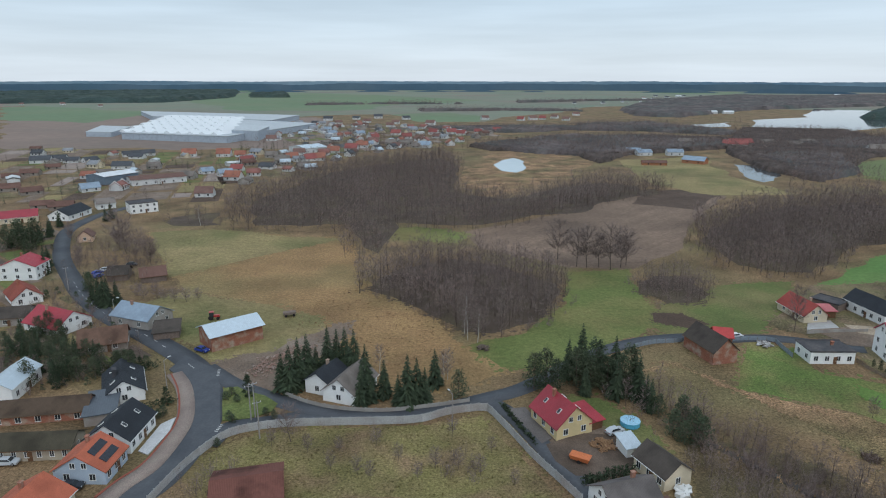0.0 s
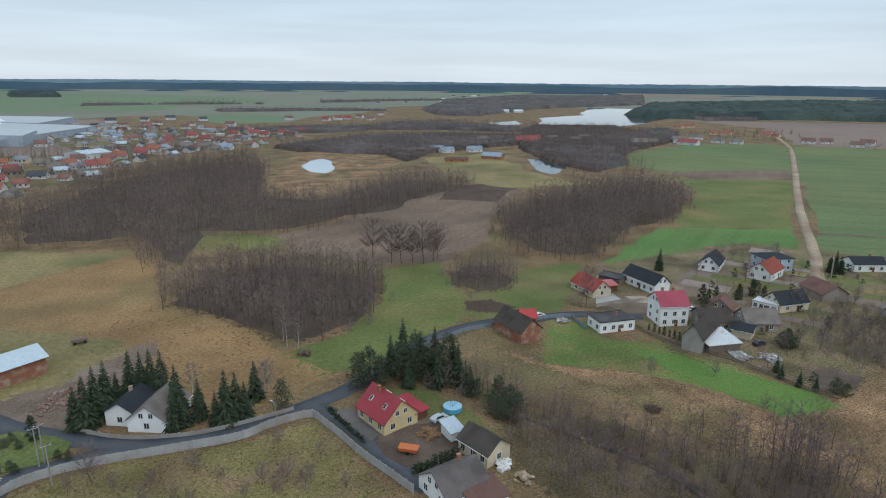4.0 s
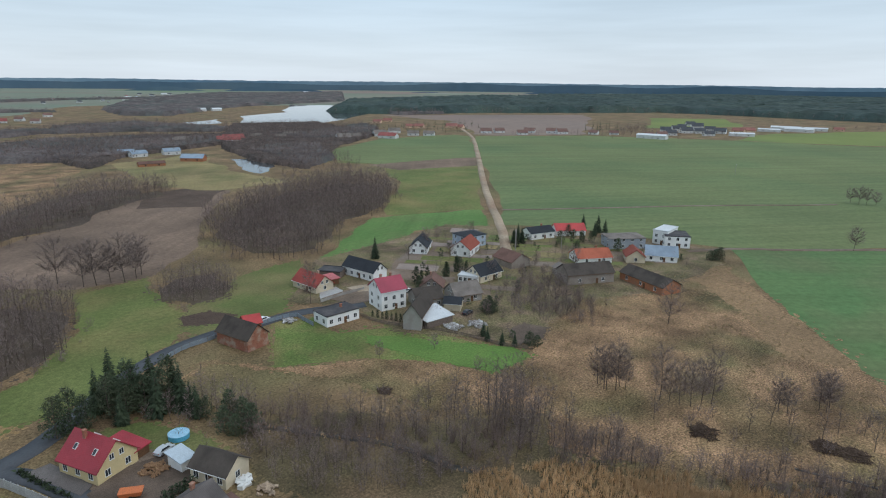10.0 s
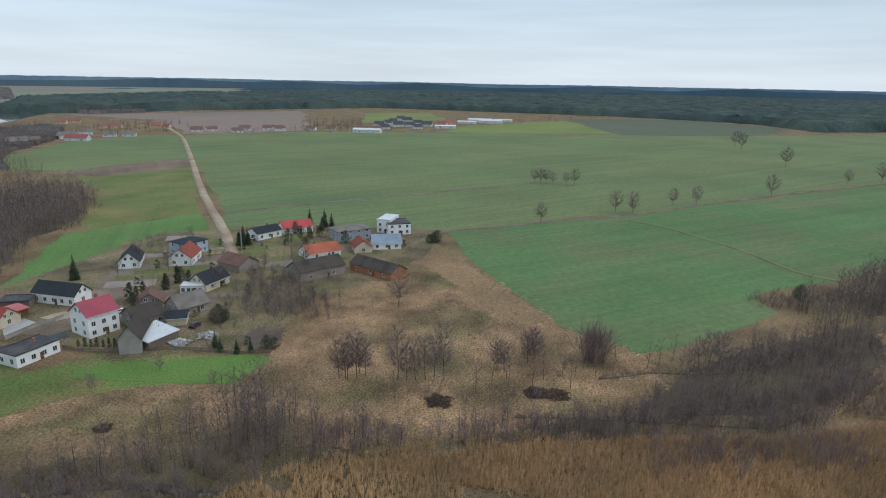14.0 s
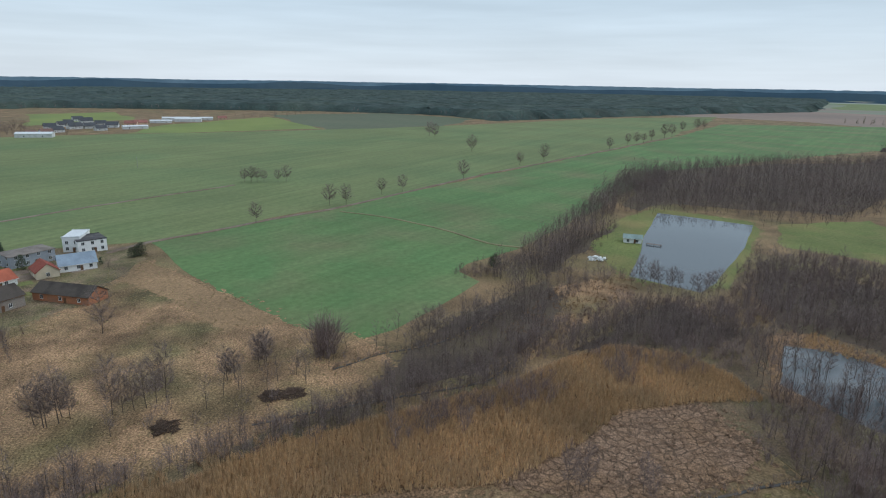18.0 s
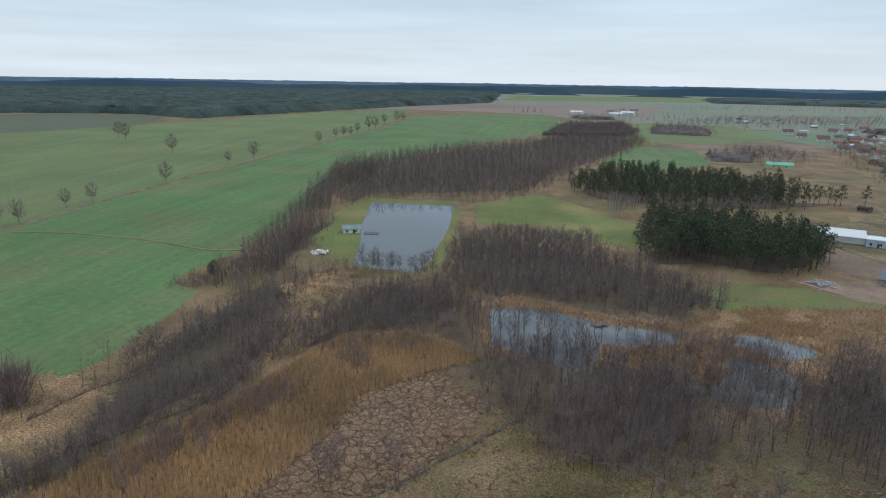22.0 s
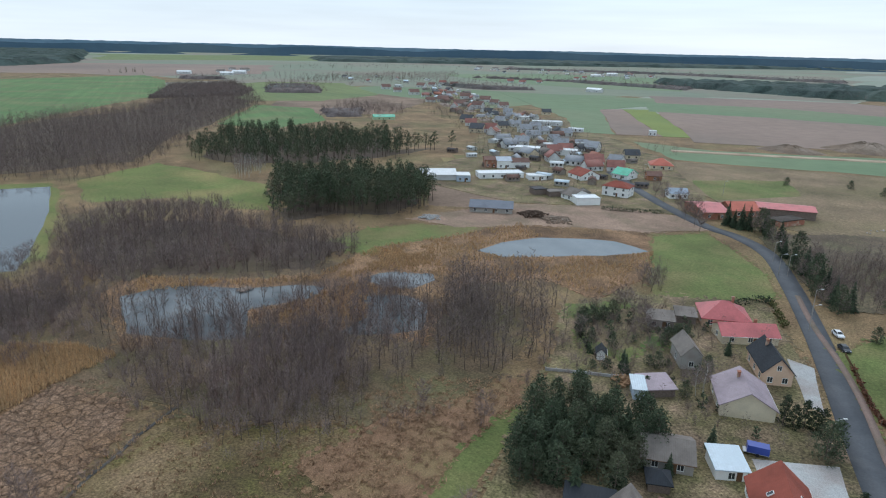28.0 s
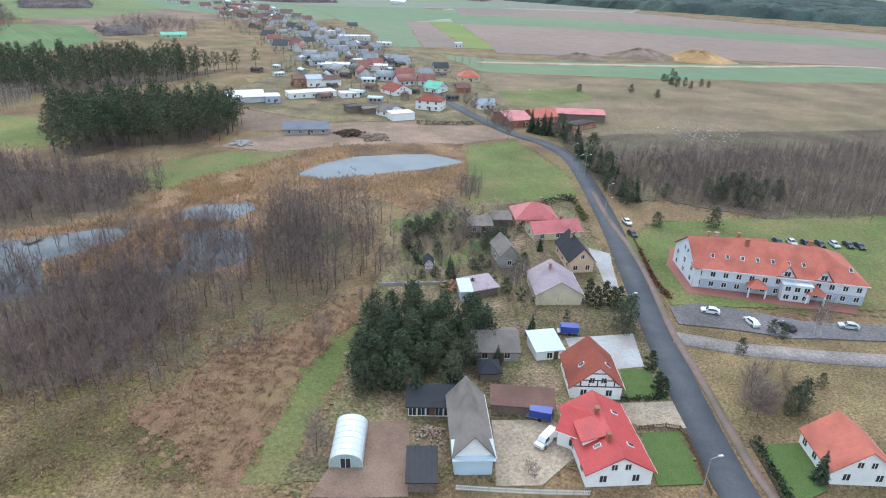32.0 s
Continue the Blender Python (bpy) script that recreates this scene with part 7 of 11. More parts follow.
plant("pine", 3.5, (-59.0, -114.2), (-46.0, -123.5), (-55.2, -133.7), (-57.1, -131.7), label="small green pine shrub")
plant("spruce", 6, (20.2, -143.1), (-1.6, -166.4), (-1.2, -120.3), (5.2, -107.9), label="dark spruce in a garden")
plant("pine", 5, (13.7, -164.6), (10.9, -161.4), (35.8, -159.2), (31.9, -156.2), (26.2, -155.7), (13.6, -149.7), (2.5, -152.4), (5.9, -138.7), label="dark evergreen in a garden")
plant("spruce", 11, (4, -305), (7, -308), (1, -304), (-2, -304), label="tall spruce beside the road barn", group="roadside spruces")
for i, p in enumerate(scatter([(-5, -308), (-9, -312), (-18, -287), (-25, -256), (-31.0, -233.9), (-33.8, -214.4), (-28.2, -208.4), (-25.4, -219.4), (-21.8, -243.5), (-15, -272)], 4.6, np.random.default_rng(9))):
    plant(("spruce", "bare", "pine", "spruce", "bare")[i % 5], 10 - 2 * (i % 2), tuple(p), label=("dark spruce in the roadside belt", "bare tree in the roadside belt", "dark pine in the roadside belt", "dark spruce in the roadside belt", "bare tree in the roadside belt")[i % 5], group="roadside belt")
for i, p in enumerate(scatter([(-58.4, -224.4), (-63.7, -238.0), (-74, -244), (-84, -243), (-89, -237), (-79.2, -224.8), (-62.8, -217.2)], 4.5, np.random.default_rng(10))):
    plant("pine", 5.5, tuple(p), label="bushy young pine beside the birches", group="young pines")
plant("pine", 6, (-37.7, -194.2), (-55.7, -198.1), (-44.7, -224.4), label="round pine on the grass verge", wide=1.2)
plant("pine", 5, (-19, -427), (-53, -436), (-68, -423), (-81, -490), (-85, -481), (-87, -468), label="dark pine bush on the heath", wide=1.3)

for i, p in enumerate(scatter([(-122.2, 163.3), (-125.0, 177.9), (-118.2, 181.1), (-105.1, 165.6), (-89.8, 156.1), (-82.3, 154.8), (-80.5, 149.4), (-93.8, 149.4), (-98.2, 142.0), (-107.0, 148.1)], 4.6, np.random.default_rng(12))):
    plant(("pine", "spruce", "pine")[i % 3], 6.5, tuple(p), label="dark conifer among the roadside gardens", group="garden conifers")
plant("pine", 5.5, (-84, -492), (-92, -521), (-91, -485), (-93, -472), (-105, -477), (-109, -472), (-96, -465), (-84, -473), (-91, -500), label="dark pine in a clump on the heath", group="heath pines")
plant("spruce", 9, (-195, 289), (-195, 294), (-194, 300), (-199, 279), label="tall dark spruce in a village garden")

# leafless trees
plant("broad", 17, (49, 261), (55, 250), (59, 249), (64, 249), (68, 246), (73, 249), (76, 252), label="tall bare tree at the ploughed field", group="tree row at the field")
plant("bare", 11, (-141, 269), (-132, 258), (-125, 257), (-149, 279), (-137, 274), label="bare tree in a roadside garden")
plant("birch", 12, (7.0, 174.0), (9.8, 171.9), (6.2, 179.1), (-129, 325), label="white-trunked birch at the wood edge")
plant("birch", 9, (0.8, 148.3), (-0.2, 145.8), (-17.2, 152.2), label="bare birch on the meadow")
plant("bare", 4.5, (-22.7, 109.3), (-17.2, 107.4), (-14.6, 117.7), (-9.5, 112.5), (1.6, 121.6), (2.8, 109.3), (7.0, 107.5), (13.4, 103.9), (-5.2, 106.0), (-28.5, 115.5), (-22.0, 115.5), (-1.9, 109.7), (9.8, 115.6), (-14.5, 106.0), (-36.7, 117.6), label="bare gnarled orchard tree", group="old orchard")
plant("bare", 8, (-33.0, 119.3), label="bare tree beside the concrete wall")
plant("bare", 17, (107.4, 179.9), label="tall dark bare tree by the red house", wide=0.7)
plant("bare", 17, (182.8, 87.9), label="tall bare tree at the fallow field")
plant("bare", 7, (167.4, 138.8), (161.8, 126.6), (173.6, 130.6), (171.2, 123.8), (176.0, 117.4), (173.6, 111.0), (144.4, 131.7), (151.1, 122.9), (155.0, 117.7), (154.7, 135.8), (166.6, 115.6), (184.5, 150.0), (200, 156), (207, 147), label="bare fruit tree in the hamlet gardens", group="hamlet fruit trees")
plant("bare", 5, (98.2, 129.3), (113.5, 123.5), (111.3, 104.0), label="low bare bush on the grass")
plant("broad", 13, (335, 75), (385, 41), (386, 31), (426, 10), (437, -4), label="rounded bare tree along the field track", group="field track trees")
plant("broad", 15, (496, -53), (588, -116), (613, -145), (739, -253), (807, -300), (809, -312), (827, -329), (872, -358), label="rounded bare tree along the field track", group="field track trees")
plant("broad", 20, (904, -390), (926, -411), (1042, -479), (1074, -520), (1092, -541), (897, -46), (863, -52), (695, -83), label="bare tree in the open field", group="field track trees")
plant("broad", 11, (475, 113), (475, 108), (476, 104), (477, 99), (478, 89), (479, 83), label="bare tree in a field clump", group="field clump")
plant("bare", 13, (129.2, 76.5), (130.6, 74.6), (132.6, 73.1), (134.1, 64.6), (134.9, 62.6), (135.8, 60.4), (137.0, 58.1), (139.3, 56.7), (141.8, 55.3), label="tall bare alder in the tussock grass", group="alder clumps", wide=0.75)
plant("bare", 9, (150.2, 43.0), (150.7, 41.2), (161.1, 37.4), (161.4, 35.3), label="bare alder by the ditch")
plant("bare", 10, (130.3, 79.7), (129.1, 77.1), (133.3, 75.2), (152.2, 43.6), (158.0, 36.6), (158.1, 35.1), label="bare alder beside the stream")
plant("bare", 9, (176.9, -7.2), (177.1, -9.8), (178.2, -12.4), (185.1, -26.0), (186.8, -29.7), label="bare alder along the crop field")
plant("bare", 10, (101.8, -32.6), (100.4, -34.3), (101.7, -36.5), (96.1, -46.6), (100.3, -46.7), label="bare alder in the trampled reed", wide=0.6)
plant("bare", 10, (232, -96), (225.4, -99.4), (223.7, -106.2), (211.3, -110.2), (209.8, -113.1), (209.6, -116.9), label="bare alder at the pond rim", wide=0.7)
plant("bare", 7.5, (229.2, -88.0), (225.6, -90.7), (223.5, -94.0), (227.5, -98.7), (223.3, -100.6), (220.5, -103.4), (223.1, -108.6), (220.3, -112.6), (220.2, -117.9), (224.2, -122.6), label="bare alder at the near rim of the pond", group="alders at the pond rim", wide=0.9)
plant("birch", 9, (3.7, -140.7), (2.3, -142.6), label="pale bare birch in a garden", wide=1.2)
plant("birch", 10, (-64.9, -135.4), (-66.1, -134.7), label="white bare birch by the car park")
plant("bare", 7, (-41.7, -101.7), (-43.6, -101.3), (-45.7, -103.4), (-44.4, -108.3), label="bare bush on the verge", wide=1.3)
plant("bare", 10, (32.4, -76.4), label="bare tree at the reed field edge")
plant("bare", 4, (-3.5, -77.4), (-2.6, -78.5), label="bare bush in the yard")
plant("broad", 13, (45, -348), (39, -337), (30, -321), (20, -297), (17, -288), (25, -305), label="bare avenue tree along the road", group="avenue trees", wide=0.7)
plant("bare", 8, (27.2, -206.5), (23.8, -203.4), (42.2, -107.2), (56.3, -106.5), (30.8, -183.2), (35.4, -174.5), label="bare alder at the pasture edge")


def hedge(label, line, h=1.6, w=1.2, mats=NEEDLE):
    c = smooth_line(line, 8)
    n = int(np.linalg.norm(np.diff(c, axis=0), axis=1).sum() * 26)
    r = np.random.default_rng(len(label))
    k = r.uniform(0, len(c) - 1.001, n)
    i = k.astype(int)
    p = c[i] + (c[i + 1] - c[i]) * (k - i)[:, None] + r.uniform(-w / 2, w / 2, (n, 2))
    z = r.uniform(0.05, h, n)
    o = np.c_[p, z]
    v = (o[:, None] + r.normal(0, 0.26, (n, 3, 3))).reshape(-1, 3)
    v[:, 2] = v[:, 2].clip(0.02)
    tagged(new("hedge", to_mesh("hedge", v, np.arange(3 * n).reshape(-1, 3), [mats])), label, "hedge")


plant("broad", 17, (-143.5, 272.8), (-147.5, 276.0), label="broad bare tree in a roadside garden")
plant("broad", 13, (-123.8, 254.0), label="single bare tree at the meadow edge")
plant("pine", 11, (-193.8, 278.5), (-197.5, 283.0), (-190.5, 283.5), (-199, 275), (-188.5, 277.5), label="large dark pine in a village garden", wide=1.1)
plant("spruce", 11, (-158.6, 238.8), (-161.5, 243.5), label="tall dark spruce beside the village road")
plant("spruce", 10, (-115.7, 202.1), (-113.4, 205.5), (-118.6, 204.2), label="dark spruce beside the village road")
plant("pine", 6, (-128.3, 216.8), (-130.8, 219.6), label="dark evergreen beside the village road")
plant("bare", 5, (-94.0, 206.7), (-89.9, 206.7), (-98.3, 208.2), (-101.6, 210.4), (-106.0, 209.6), (-86.5, 208.6), (-110.2, 213.5), label="bare shrub behind the farm sheds", wide=1.4)
plant("bare", 9, (-153.0, 252.5), (-150.2, 246.8), (-157.6, 262.0), (-146.1, 241.0), (-128.8, 231.4), (-176.6, 288.8), (-181.9, 296.4), label="bare tree along the village road", wide=0.8)
plant("bare", 9, (200.2, 216.2), (220.9, 213.6), (182.1, 188.2), (186.7, 209.3), (168.6, 200.0), (175.8, 158.2), (213.5, 145.8), label="bare garden tree in the hamlet", group="hamlet garden trees")
plant("bare", 6, (169.8, 145.1), (179.6, 142.4), (184.6, 132.1), (193.4, 146.0), (198.9, 162.2), (168.4, 129.9), (164.2, 118.6), (155.2, 129.0), (176.4, 122.8), (190.2, 139.5), label="bushy bare tree behind the old barns", group="hamlet thicket trees", wide=1.3)
plant("pine", 5, (147.1, 132.8), (148.8, 134.6), (144.2, 164.8), (173.4, 173.7), (164.1, 171.7), (250.8, 167.9), (234.2, 159.5), label="round dark evergreen in the hamlet", wide=1.2)
plant("spruce", 8, (230.0, 190.6), (228.6, 187.0), (225.8, 189.4), (267.5, 172.0), (271.2, 168.4), label="dark spruce beside the sandy track")
plant("pine", 5, (34.8, -169.8), (32.3, -172.1), (30.8, -177.0), (36.6, -166.4), (11.4, -168.9), (9.3, -169.5), label="spreading dark evergreen in a garden", wide=1.4)
plant("spruce", 7, (21.2, -145.6), label="dark spruce beside the garden hut")
plant("pine", 2.6, (27.9, -141.8), (11.5, -152.3), (24.6, -143.4), (15.8, -150.6), label="low dark garden bush", wide=1.5)
plant("bare", 7, (25.0, -179.0), (21.1, -179.4), (21.7, -172.4), (35.3, -158.0), (19.9, -168.0), (5.8, -142.5), (38.5, -171.5), (28.5, -184.0), label="bushy bare tree in a garden", wide=1.3)
hedge("dark ragged hedge across the back gardens", [(37.5, -163.0), (33.2, -155.0), (29.6, -148.5)], 1.6, 1.6)
hedge("dark clipped hedge round the garden plot", [(20.5, -169.8), (14.6, -173.0), (9.6, -174.6)], 1.5, 1.4)
hedge("clipped green hedge behind the garden", [(2.9, -198.8), (-2.6, -205.9), (-9.1, -212.0), (-12.1, -210.9)], 2.2, 2.0)
hedge("clipped yellow-green hedge beside the drive", [(-12.1, -210.9), (-14.0, -199.3), (-15.2, -193.0)], 2.0, 2.0, mat("golden_hedge", (0.10, 0.10, 0.03), (0.07, 0.08, 0.025), 2, island=0.4))
hedge("dark hedge in the yard", [(26.9, 104.6), (29.9, 106.1), (34.2, 107.9), (37.3, 108.8)], 1.8, 1.6)
hedge("low dark hedge along the fence", [(-41.4, -94.7), (-42.4, -86.7), (-43.2, -80.8)], 1.3, 1.0)
hedge("trimmed hedge along the lawn", [(-19.1, -101.1), (-23.5, -102.3), (-27.3, -103.5)], 1.0, 0.8)
hedge("brown beech hedge along the verge", [(-30.1, -174.6), (-32.2, -153.9), (-34.5, -145.1)], 1.1, 0.9, mat("beech_hedge", (0.16, 0.075, 0.045), (0.12, 0.06, 0.035), 2, island=0.4))
hedge("row of dark shrubs along the plot", [(64, -306), (51, -309), (36, -313)], 2.0, 1.5)

# garden shrubs and small trees between the houses
LOWEVER = [clumpy(s + 30, 3.2, 0.05, 0.32, 7, 16, 0.7) for s in range(4)]
garden_rng = np.random.default_rng(17)
for label, gap, pts in (
    ("mixed shrubs in the hamlet gardens", 7.0, [(150.3, 182.7), (211, 221), (216, 196), (244, 198), (260, 141), (262, 113), (234, 127), (215, 150), (178.9, 145.5), (146.6, 128.8), (144.1, 108.3), (126.5, 124.5), (131.1, 149.2)]),
    ("mixed shrubs in the street gardens", 4.6, [(31.9, -129.7), (36.7, -163.0), (18.4, -190.9), (-8.9, -192.8), (-15.5, -176.0), (-2.8, -153.7), (-13.9, -132.0), (-25.3, -129.4), (-20.0, -125.7), (-2.2, -126.7), (12.1, -126.0)]),
    ("mixed shrubs in the roadside gardens", 4.8, [(-133.0, 174.5), (-149, 216), (-146, 229), (-106.1, 188.2), (-81.9, 159.0), (-81.8, 152.1), (-95.4, 139.7), (-111.2, 142.6)]),
    ("mixed shrubs behind the corner houses", 7.0, [(-211, 289), (-208, 325), (-157, 243), (-136, 216), (-134.5, 193.1), (-145.6, 193.0)]),
    ("mixed shrubs by the yellow house", 6.0, [(40.8, 140.0), (49.3, 131.8), (53.4, 115.7), (42.5, 104.3), (40.5, 115.7)]),
):
    at = scatter(pts, gap, garden_rng)
    half = garden_rng.random(len(at)) < 0.22
    mass("garden_shrubs", "dark evergreen " + label[6:], "shrubs", at[half], LOWEVER, [BARK, PINE], garden_rng, 0.5, 1.1)
    mass("garden_shrubs", "bare " + label[6:], "shrubs", at[~half], OPEN, BOTH, garden_rng, 0.25, 0.5)

hedge("low dark hedge beside the terrace", [(13.9, 134.6), (16.2, 127.3), (19.5, 117.7)], 0.9, 1.0)
hedge("dark clipped hedge along the yard lane", [(26.6, 104.7), (29.6, 105.3), (33.5, 106.3), (37.1, 108.0)], 1.8, 1.6)
hedge("dark hedge across the gardens", [(-103.9, 150.4), (-98.2, 152.0), (-91.6, 153.7), (-87.5, 156.1)], 1.8, 1.8)
hedge("dark hedge before the dark house", [(-71.1, 133.7), (-67.5, 134.8), (-65.1, 136.4)], 1.6, 2.0)
hedge("dark hedge behind the dark house", [(-80.3, 153.7), (-77.3, 155.5)], 1.8, 2.0)

# ---- the far villages, the works and distant belts of trees ----
far_rng = random.Random(8)
# far copies of the near house colours, greyed to stand in for haze
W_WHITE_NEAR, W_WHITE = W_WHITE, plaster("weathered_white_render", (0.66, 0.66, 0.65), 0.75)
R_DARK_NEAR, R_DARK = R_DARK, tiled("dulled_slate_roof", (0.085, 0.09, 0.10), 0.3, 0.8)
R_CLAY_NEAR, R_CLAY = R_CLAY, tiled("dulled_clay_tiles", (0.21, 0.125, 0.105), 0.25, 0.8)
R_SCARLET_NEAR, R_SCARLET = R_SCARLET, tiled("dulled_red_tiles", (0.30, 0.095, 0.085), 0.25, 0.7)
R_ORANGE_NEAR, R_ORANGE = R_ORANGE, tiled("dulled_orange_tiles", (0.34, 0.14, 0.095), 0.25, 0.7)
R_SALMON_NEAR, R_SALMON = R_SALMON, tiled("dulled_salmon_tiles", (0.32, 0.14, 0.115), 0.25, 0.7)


def far_houses(label, rm, wm, pts, size=(12, 9, 3.0, 3.8), style="along", group="far houses"):
    for p in pts:
        a = far_rng.uniform(-0.5, 0.5) + math.atan2(p[0], -p[1])
        k = far_rng.uniform(0.85, 1.2)
        L, D, w, r = (q * k * 0.88 for q in size)
        d = Vector((math.cos(a), math.sin(a))) * L / 2
        house(label, (p[0] - d.x, p[1] - d.y), (p[0] + d.x, p[1] + d.y), D, w, r, style, wm, rm, (2, 1), 0, group=group, door=False, far=True)


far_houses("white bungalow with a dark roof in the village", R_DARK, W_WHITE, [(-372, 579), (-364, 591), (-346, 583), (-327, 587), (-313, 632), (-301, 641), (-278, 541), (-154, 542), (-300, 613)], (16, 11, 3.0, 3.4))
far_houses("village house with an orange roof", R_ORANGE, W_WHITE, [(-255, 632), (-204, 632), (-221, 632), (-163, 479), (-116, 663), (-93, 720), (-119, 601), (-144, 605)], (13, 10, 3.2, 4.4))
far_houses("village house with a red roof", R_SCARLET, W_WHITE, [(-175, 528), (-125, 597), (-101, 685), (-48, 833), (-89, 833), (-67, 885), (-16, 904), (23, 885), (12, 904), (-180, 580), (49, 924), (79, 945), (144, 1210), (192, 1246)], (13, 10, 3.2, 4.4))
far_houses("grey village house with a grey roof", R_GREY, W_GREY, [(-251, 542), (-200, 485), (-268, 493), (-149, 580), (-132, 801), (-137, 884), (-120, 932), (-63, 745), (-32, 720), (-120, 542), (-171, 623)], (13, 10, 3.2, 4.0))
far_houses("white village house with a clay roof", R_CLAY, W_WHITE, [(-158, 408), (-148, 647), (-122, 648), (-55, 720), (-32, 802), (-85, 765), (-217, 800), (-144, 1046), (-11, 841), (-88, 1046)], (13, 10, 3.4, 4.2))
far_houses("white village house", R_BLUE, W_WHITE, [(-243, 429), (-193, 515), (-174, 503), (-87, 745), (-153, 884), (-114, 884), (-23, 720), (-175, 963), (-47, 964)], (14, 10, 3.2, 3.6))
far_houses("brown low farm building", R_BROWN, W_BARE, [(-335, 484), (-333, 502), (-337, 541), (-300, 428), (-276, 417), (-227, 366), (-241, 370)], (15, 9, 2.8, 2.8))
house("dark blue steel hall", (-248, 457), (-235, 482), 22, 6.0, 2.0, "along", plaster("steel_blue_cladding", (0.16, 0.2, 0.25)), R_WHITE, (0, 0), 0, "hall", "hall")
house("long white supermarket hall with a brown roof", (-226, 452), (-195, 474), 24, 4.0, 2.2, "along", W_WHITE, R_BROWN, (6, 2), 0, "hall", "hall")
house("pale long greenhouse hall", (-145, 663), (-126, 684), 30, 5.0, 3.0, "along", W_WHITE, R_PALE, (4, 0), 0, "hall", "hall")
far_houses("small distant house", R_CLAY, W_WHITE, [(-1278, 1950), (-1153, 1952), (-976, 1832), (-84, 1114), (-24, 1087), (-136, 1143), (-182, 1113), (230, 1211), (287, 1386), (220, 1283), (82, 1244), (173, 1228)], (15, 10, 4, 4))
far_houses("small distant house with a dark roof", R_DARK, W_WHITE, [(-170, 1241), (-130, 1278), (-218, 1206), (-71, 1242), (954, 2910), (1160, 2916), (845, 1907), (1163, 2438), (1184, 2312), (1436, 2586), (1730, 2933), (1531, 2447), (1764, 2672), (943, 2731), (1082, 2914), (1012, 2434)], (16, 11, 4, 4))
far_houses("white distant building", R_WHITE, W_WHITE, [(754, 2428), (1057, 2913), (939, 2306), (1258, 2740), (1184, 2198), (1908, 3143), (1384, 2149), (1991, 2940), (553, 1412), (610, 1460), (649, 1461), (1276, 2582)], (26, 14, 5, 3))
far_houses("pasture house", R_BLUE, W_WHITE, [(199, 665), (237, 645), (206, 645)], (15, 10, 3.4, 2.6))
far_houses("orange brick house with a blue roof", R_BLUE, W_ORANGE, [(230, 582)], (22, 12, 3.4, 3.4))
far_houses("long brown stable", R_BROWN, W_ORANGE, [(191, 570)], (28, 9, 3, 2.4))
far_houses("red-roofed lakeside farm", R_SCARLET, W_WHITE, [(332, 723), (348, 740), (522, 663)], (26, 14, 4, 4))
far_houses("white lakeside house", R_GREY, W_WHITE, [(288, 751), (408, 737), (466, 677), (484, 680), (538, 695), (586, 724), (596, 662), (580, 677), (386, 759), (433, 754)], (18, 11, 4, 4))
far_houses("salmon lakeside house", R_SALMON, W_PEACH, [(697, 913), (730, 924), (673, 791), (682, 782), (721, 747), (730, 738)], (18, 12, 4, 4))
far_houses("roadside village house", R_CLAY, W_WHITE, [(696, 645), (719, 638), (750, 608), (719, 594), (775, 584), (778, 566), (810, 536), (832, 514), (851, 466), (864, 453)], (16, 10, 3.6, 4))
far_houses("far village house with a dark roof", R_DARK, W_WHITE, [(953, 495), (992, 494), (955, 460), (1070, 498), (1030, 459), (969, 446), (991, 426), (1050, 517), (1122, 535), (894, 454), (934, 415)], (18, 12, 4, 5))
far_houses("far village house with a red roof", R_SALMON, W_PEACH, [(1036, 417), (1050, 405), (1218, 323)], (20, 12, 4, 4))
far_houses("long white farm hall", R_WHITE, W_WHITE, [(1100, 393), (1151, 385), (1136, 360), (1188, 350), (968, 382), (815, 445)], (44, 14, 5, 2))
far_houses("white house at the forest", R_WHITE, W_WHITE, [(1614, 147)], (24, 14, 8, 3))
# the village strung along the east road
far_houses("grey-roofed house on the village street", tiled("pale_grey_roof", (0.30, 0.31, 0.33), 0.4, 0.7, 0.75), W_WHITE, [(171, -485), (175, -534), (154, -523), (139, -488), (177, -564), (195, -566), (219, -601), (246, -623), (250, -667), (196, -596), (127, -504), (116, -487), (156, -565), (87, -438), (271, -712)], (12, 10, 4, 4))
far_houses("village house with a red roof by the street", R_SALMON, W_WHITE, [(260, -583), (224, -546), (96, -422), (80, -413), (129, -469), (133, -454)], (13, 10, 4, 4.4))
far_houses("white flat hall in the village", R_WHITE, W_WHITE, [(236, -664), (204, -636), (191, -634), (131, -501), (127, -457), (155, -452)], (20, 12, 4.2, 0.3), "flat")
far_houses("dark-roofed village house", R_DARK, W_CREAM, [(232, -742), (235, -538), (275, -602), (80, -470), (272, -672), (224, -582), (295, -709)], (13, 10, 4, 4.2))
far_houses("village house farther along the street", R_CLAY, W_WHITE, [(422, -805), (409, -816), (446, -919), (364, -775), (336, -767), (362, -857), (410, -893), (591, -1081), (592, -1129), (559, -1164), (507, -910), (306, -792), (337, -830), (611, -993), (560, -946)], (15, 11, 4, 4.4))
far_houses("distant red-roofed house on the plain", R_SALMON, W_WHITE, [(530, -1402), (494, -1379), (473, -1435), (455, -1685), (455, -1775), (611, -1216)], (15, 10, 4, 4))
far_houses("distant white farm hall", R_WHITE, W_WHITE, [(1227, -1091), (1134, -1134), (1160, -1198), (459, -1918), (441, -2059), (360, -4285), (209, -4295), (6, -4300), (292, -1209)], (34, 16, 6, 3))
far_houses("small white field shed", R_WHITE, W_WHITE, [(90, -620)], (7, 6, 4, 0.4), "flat")
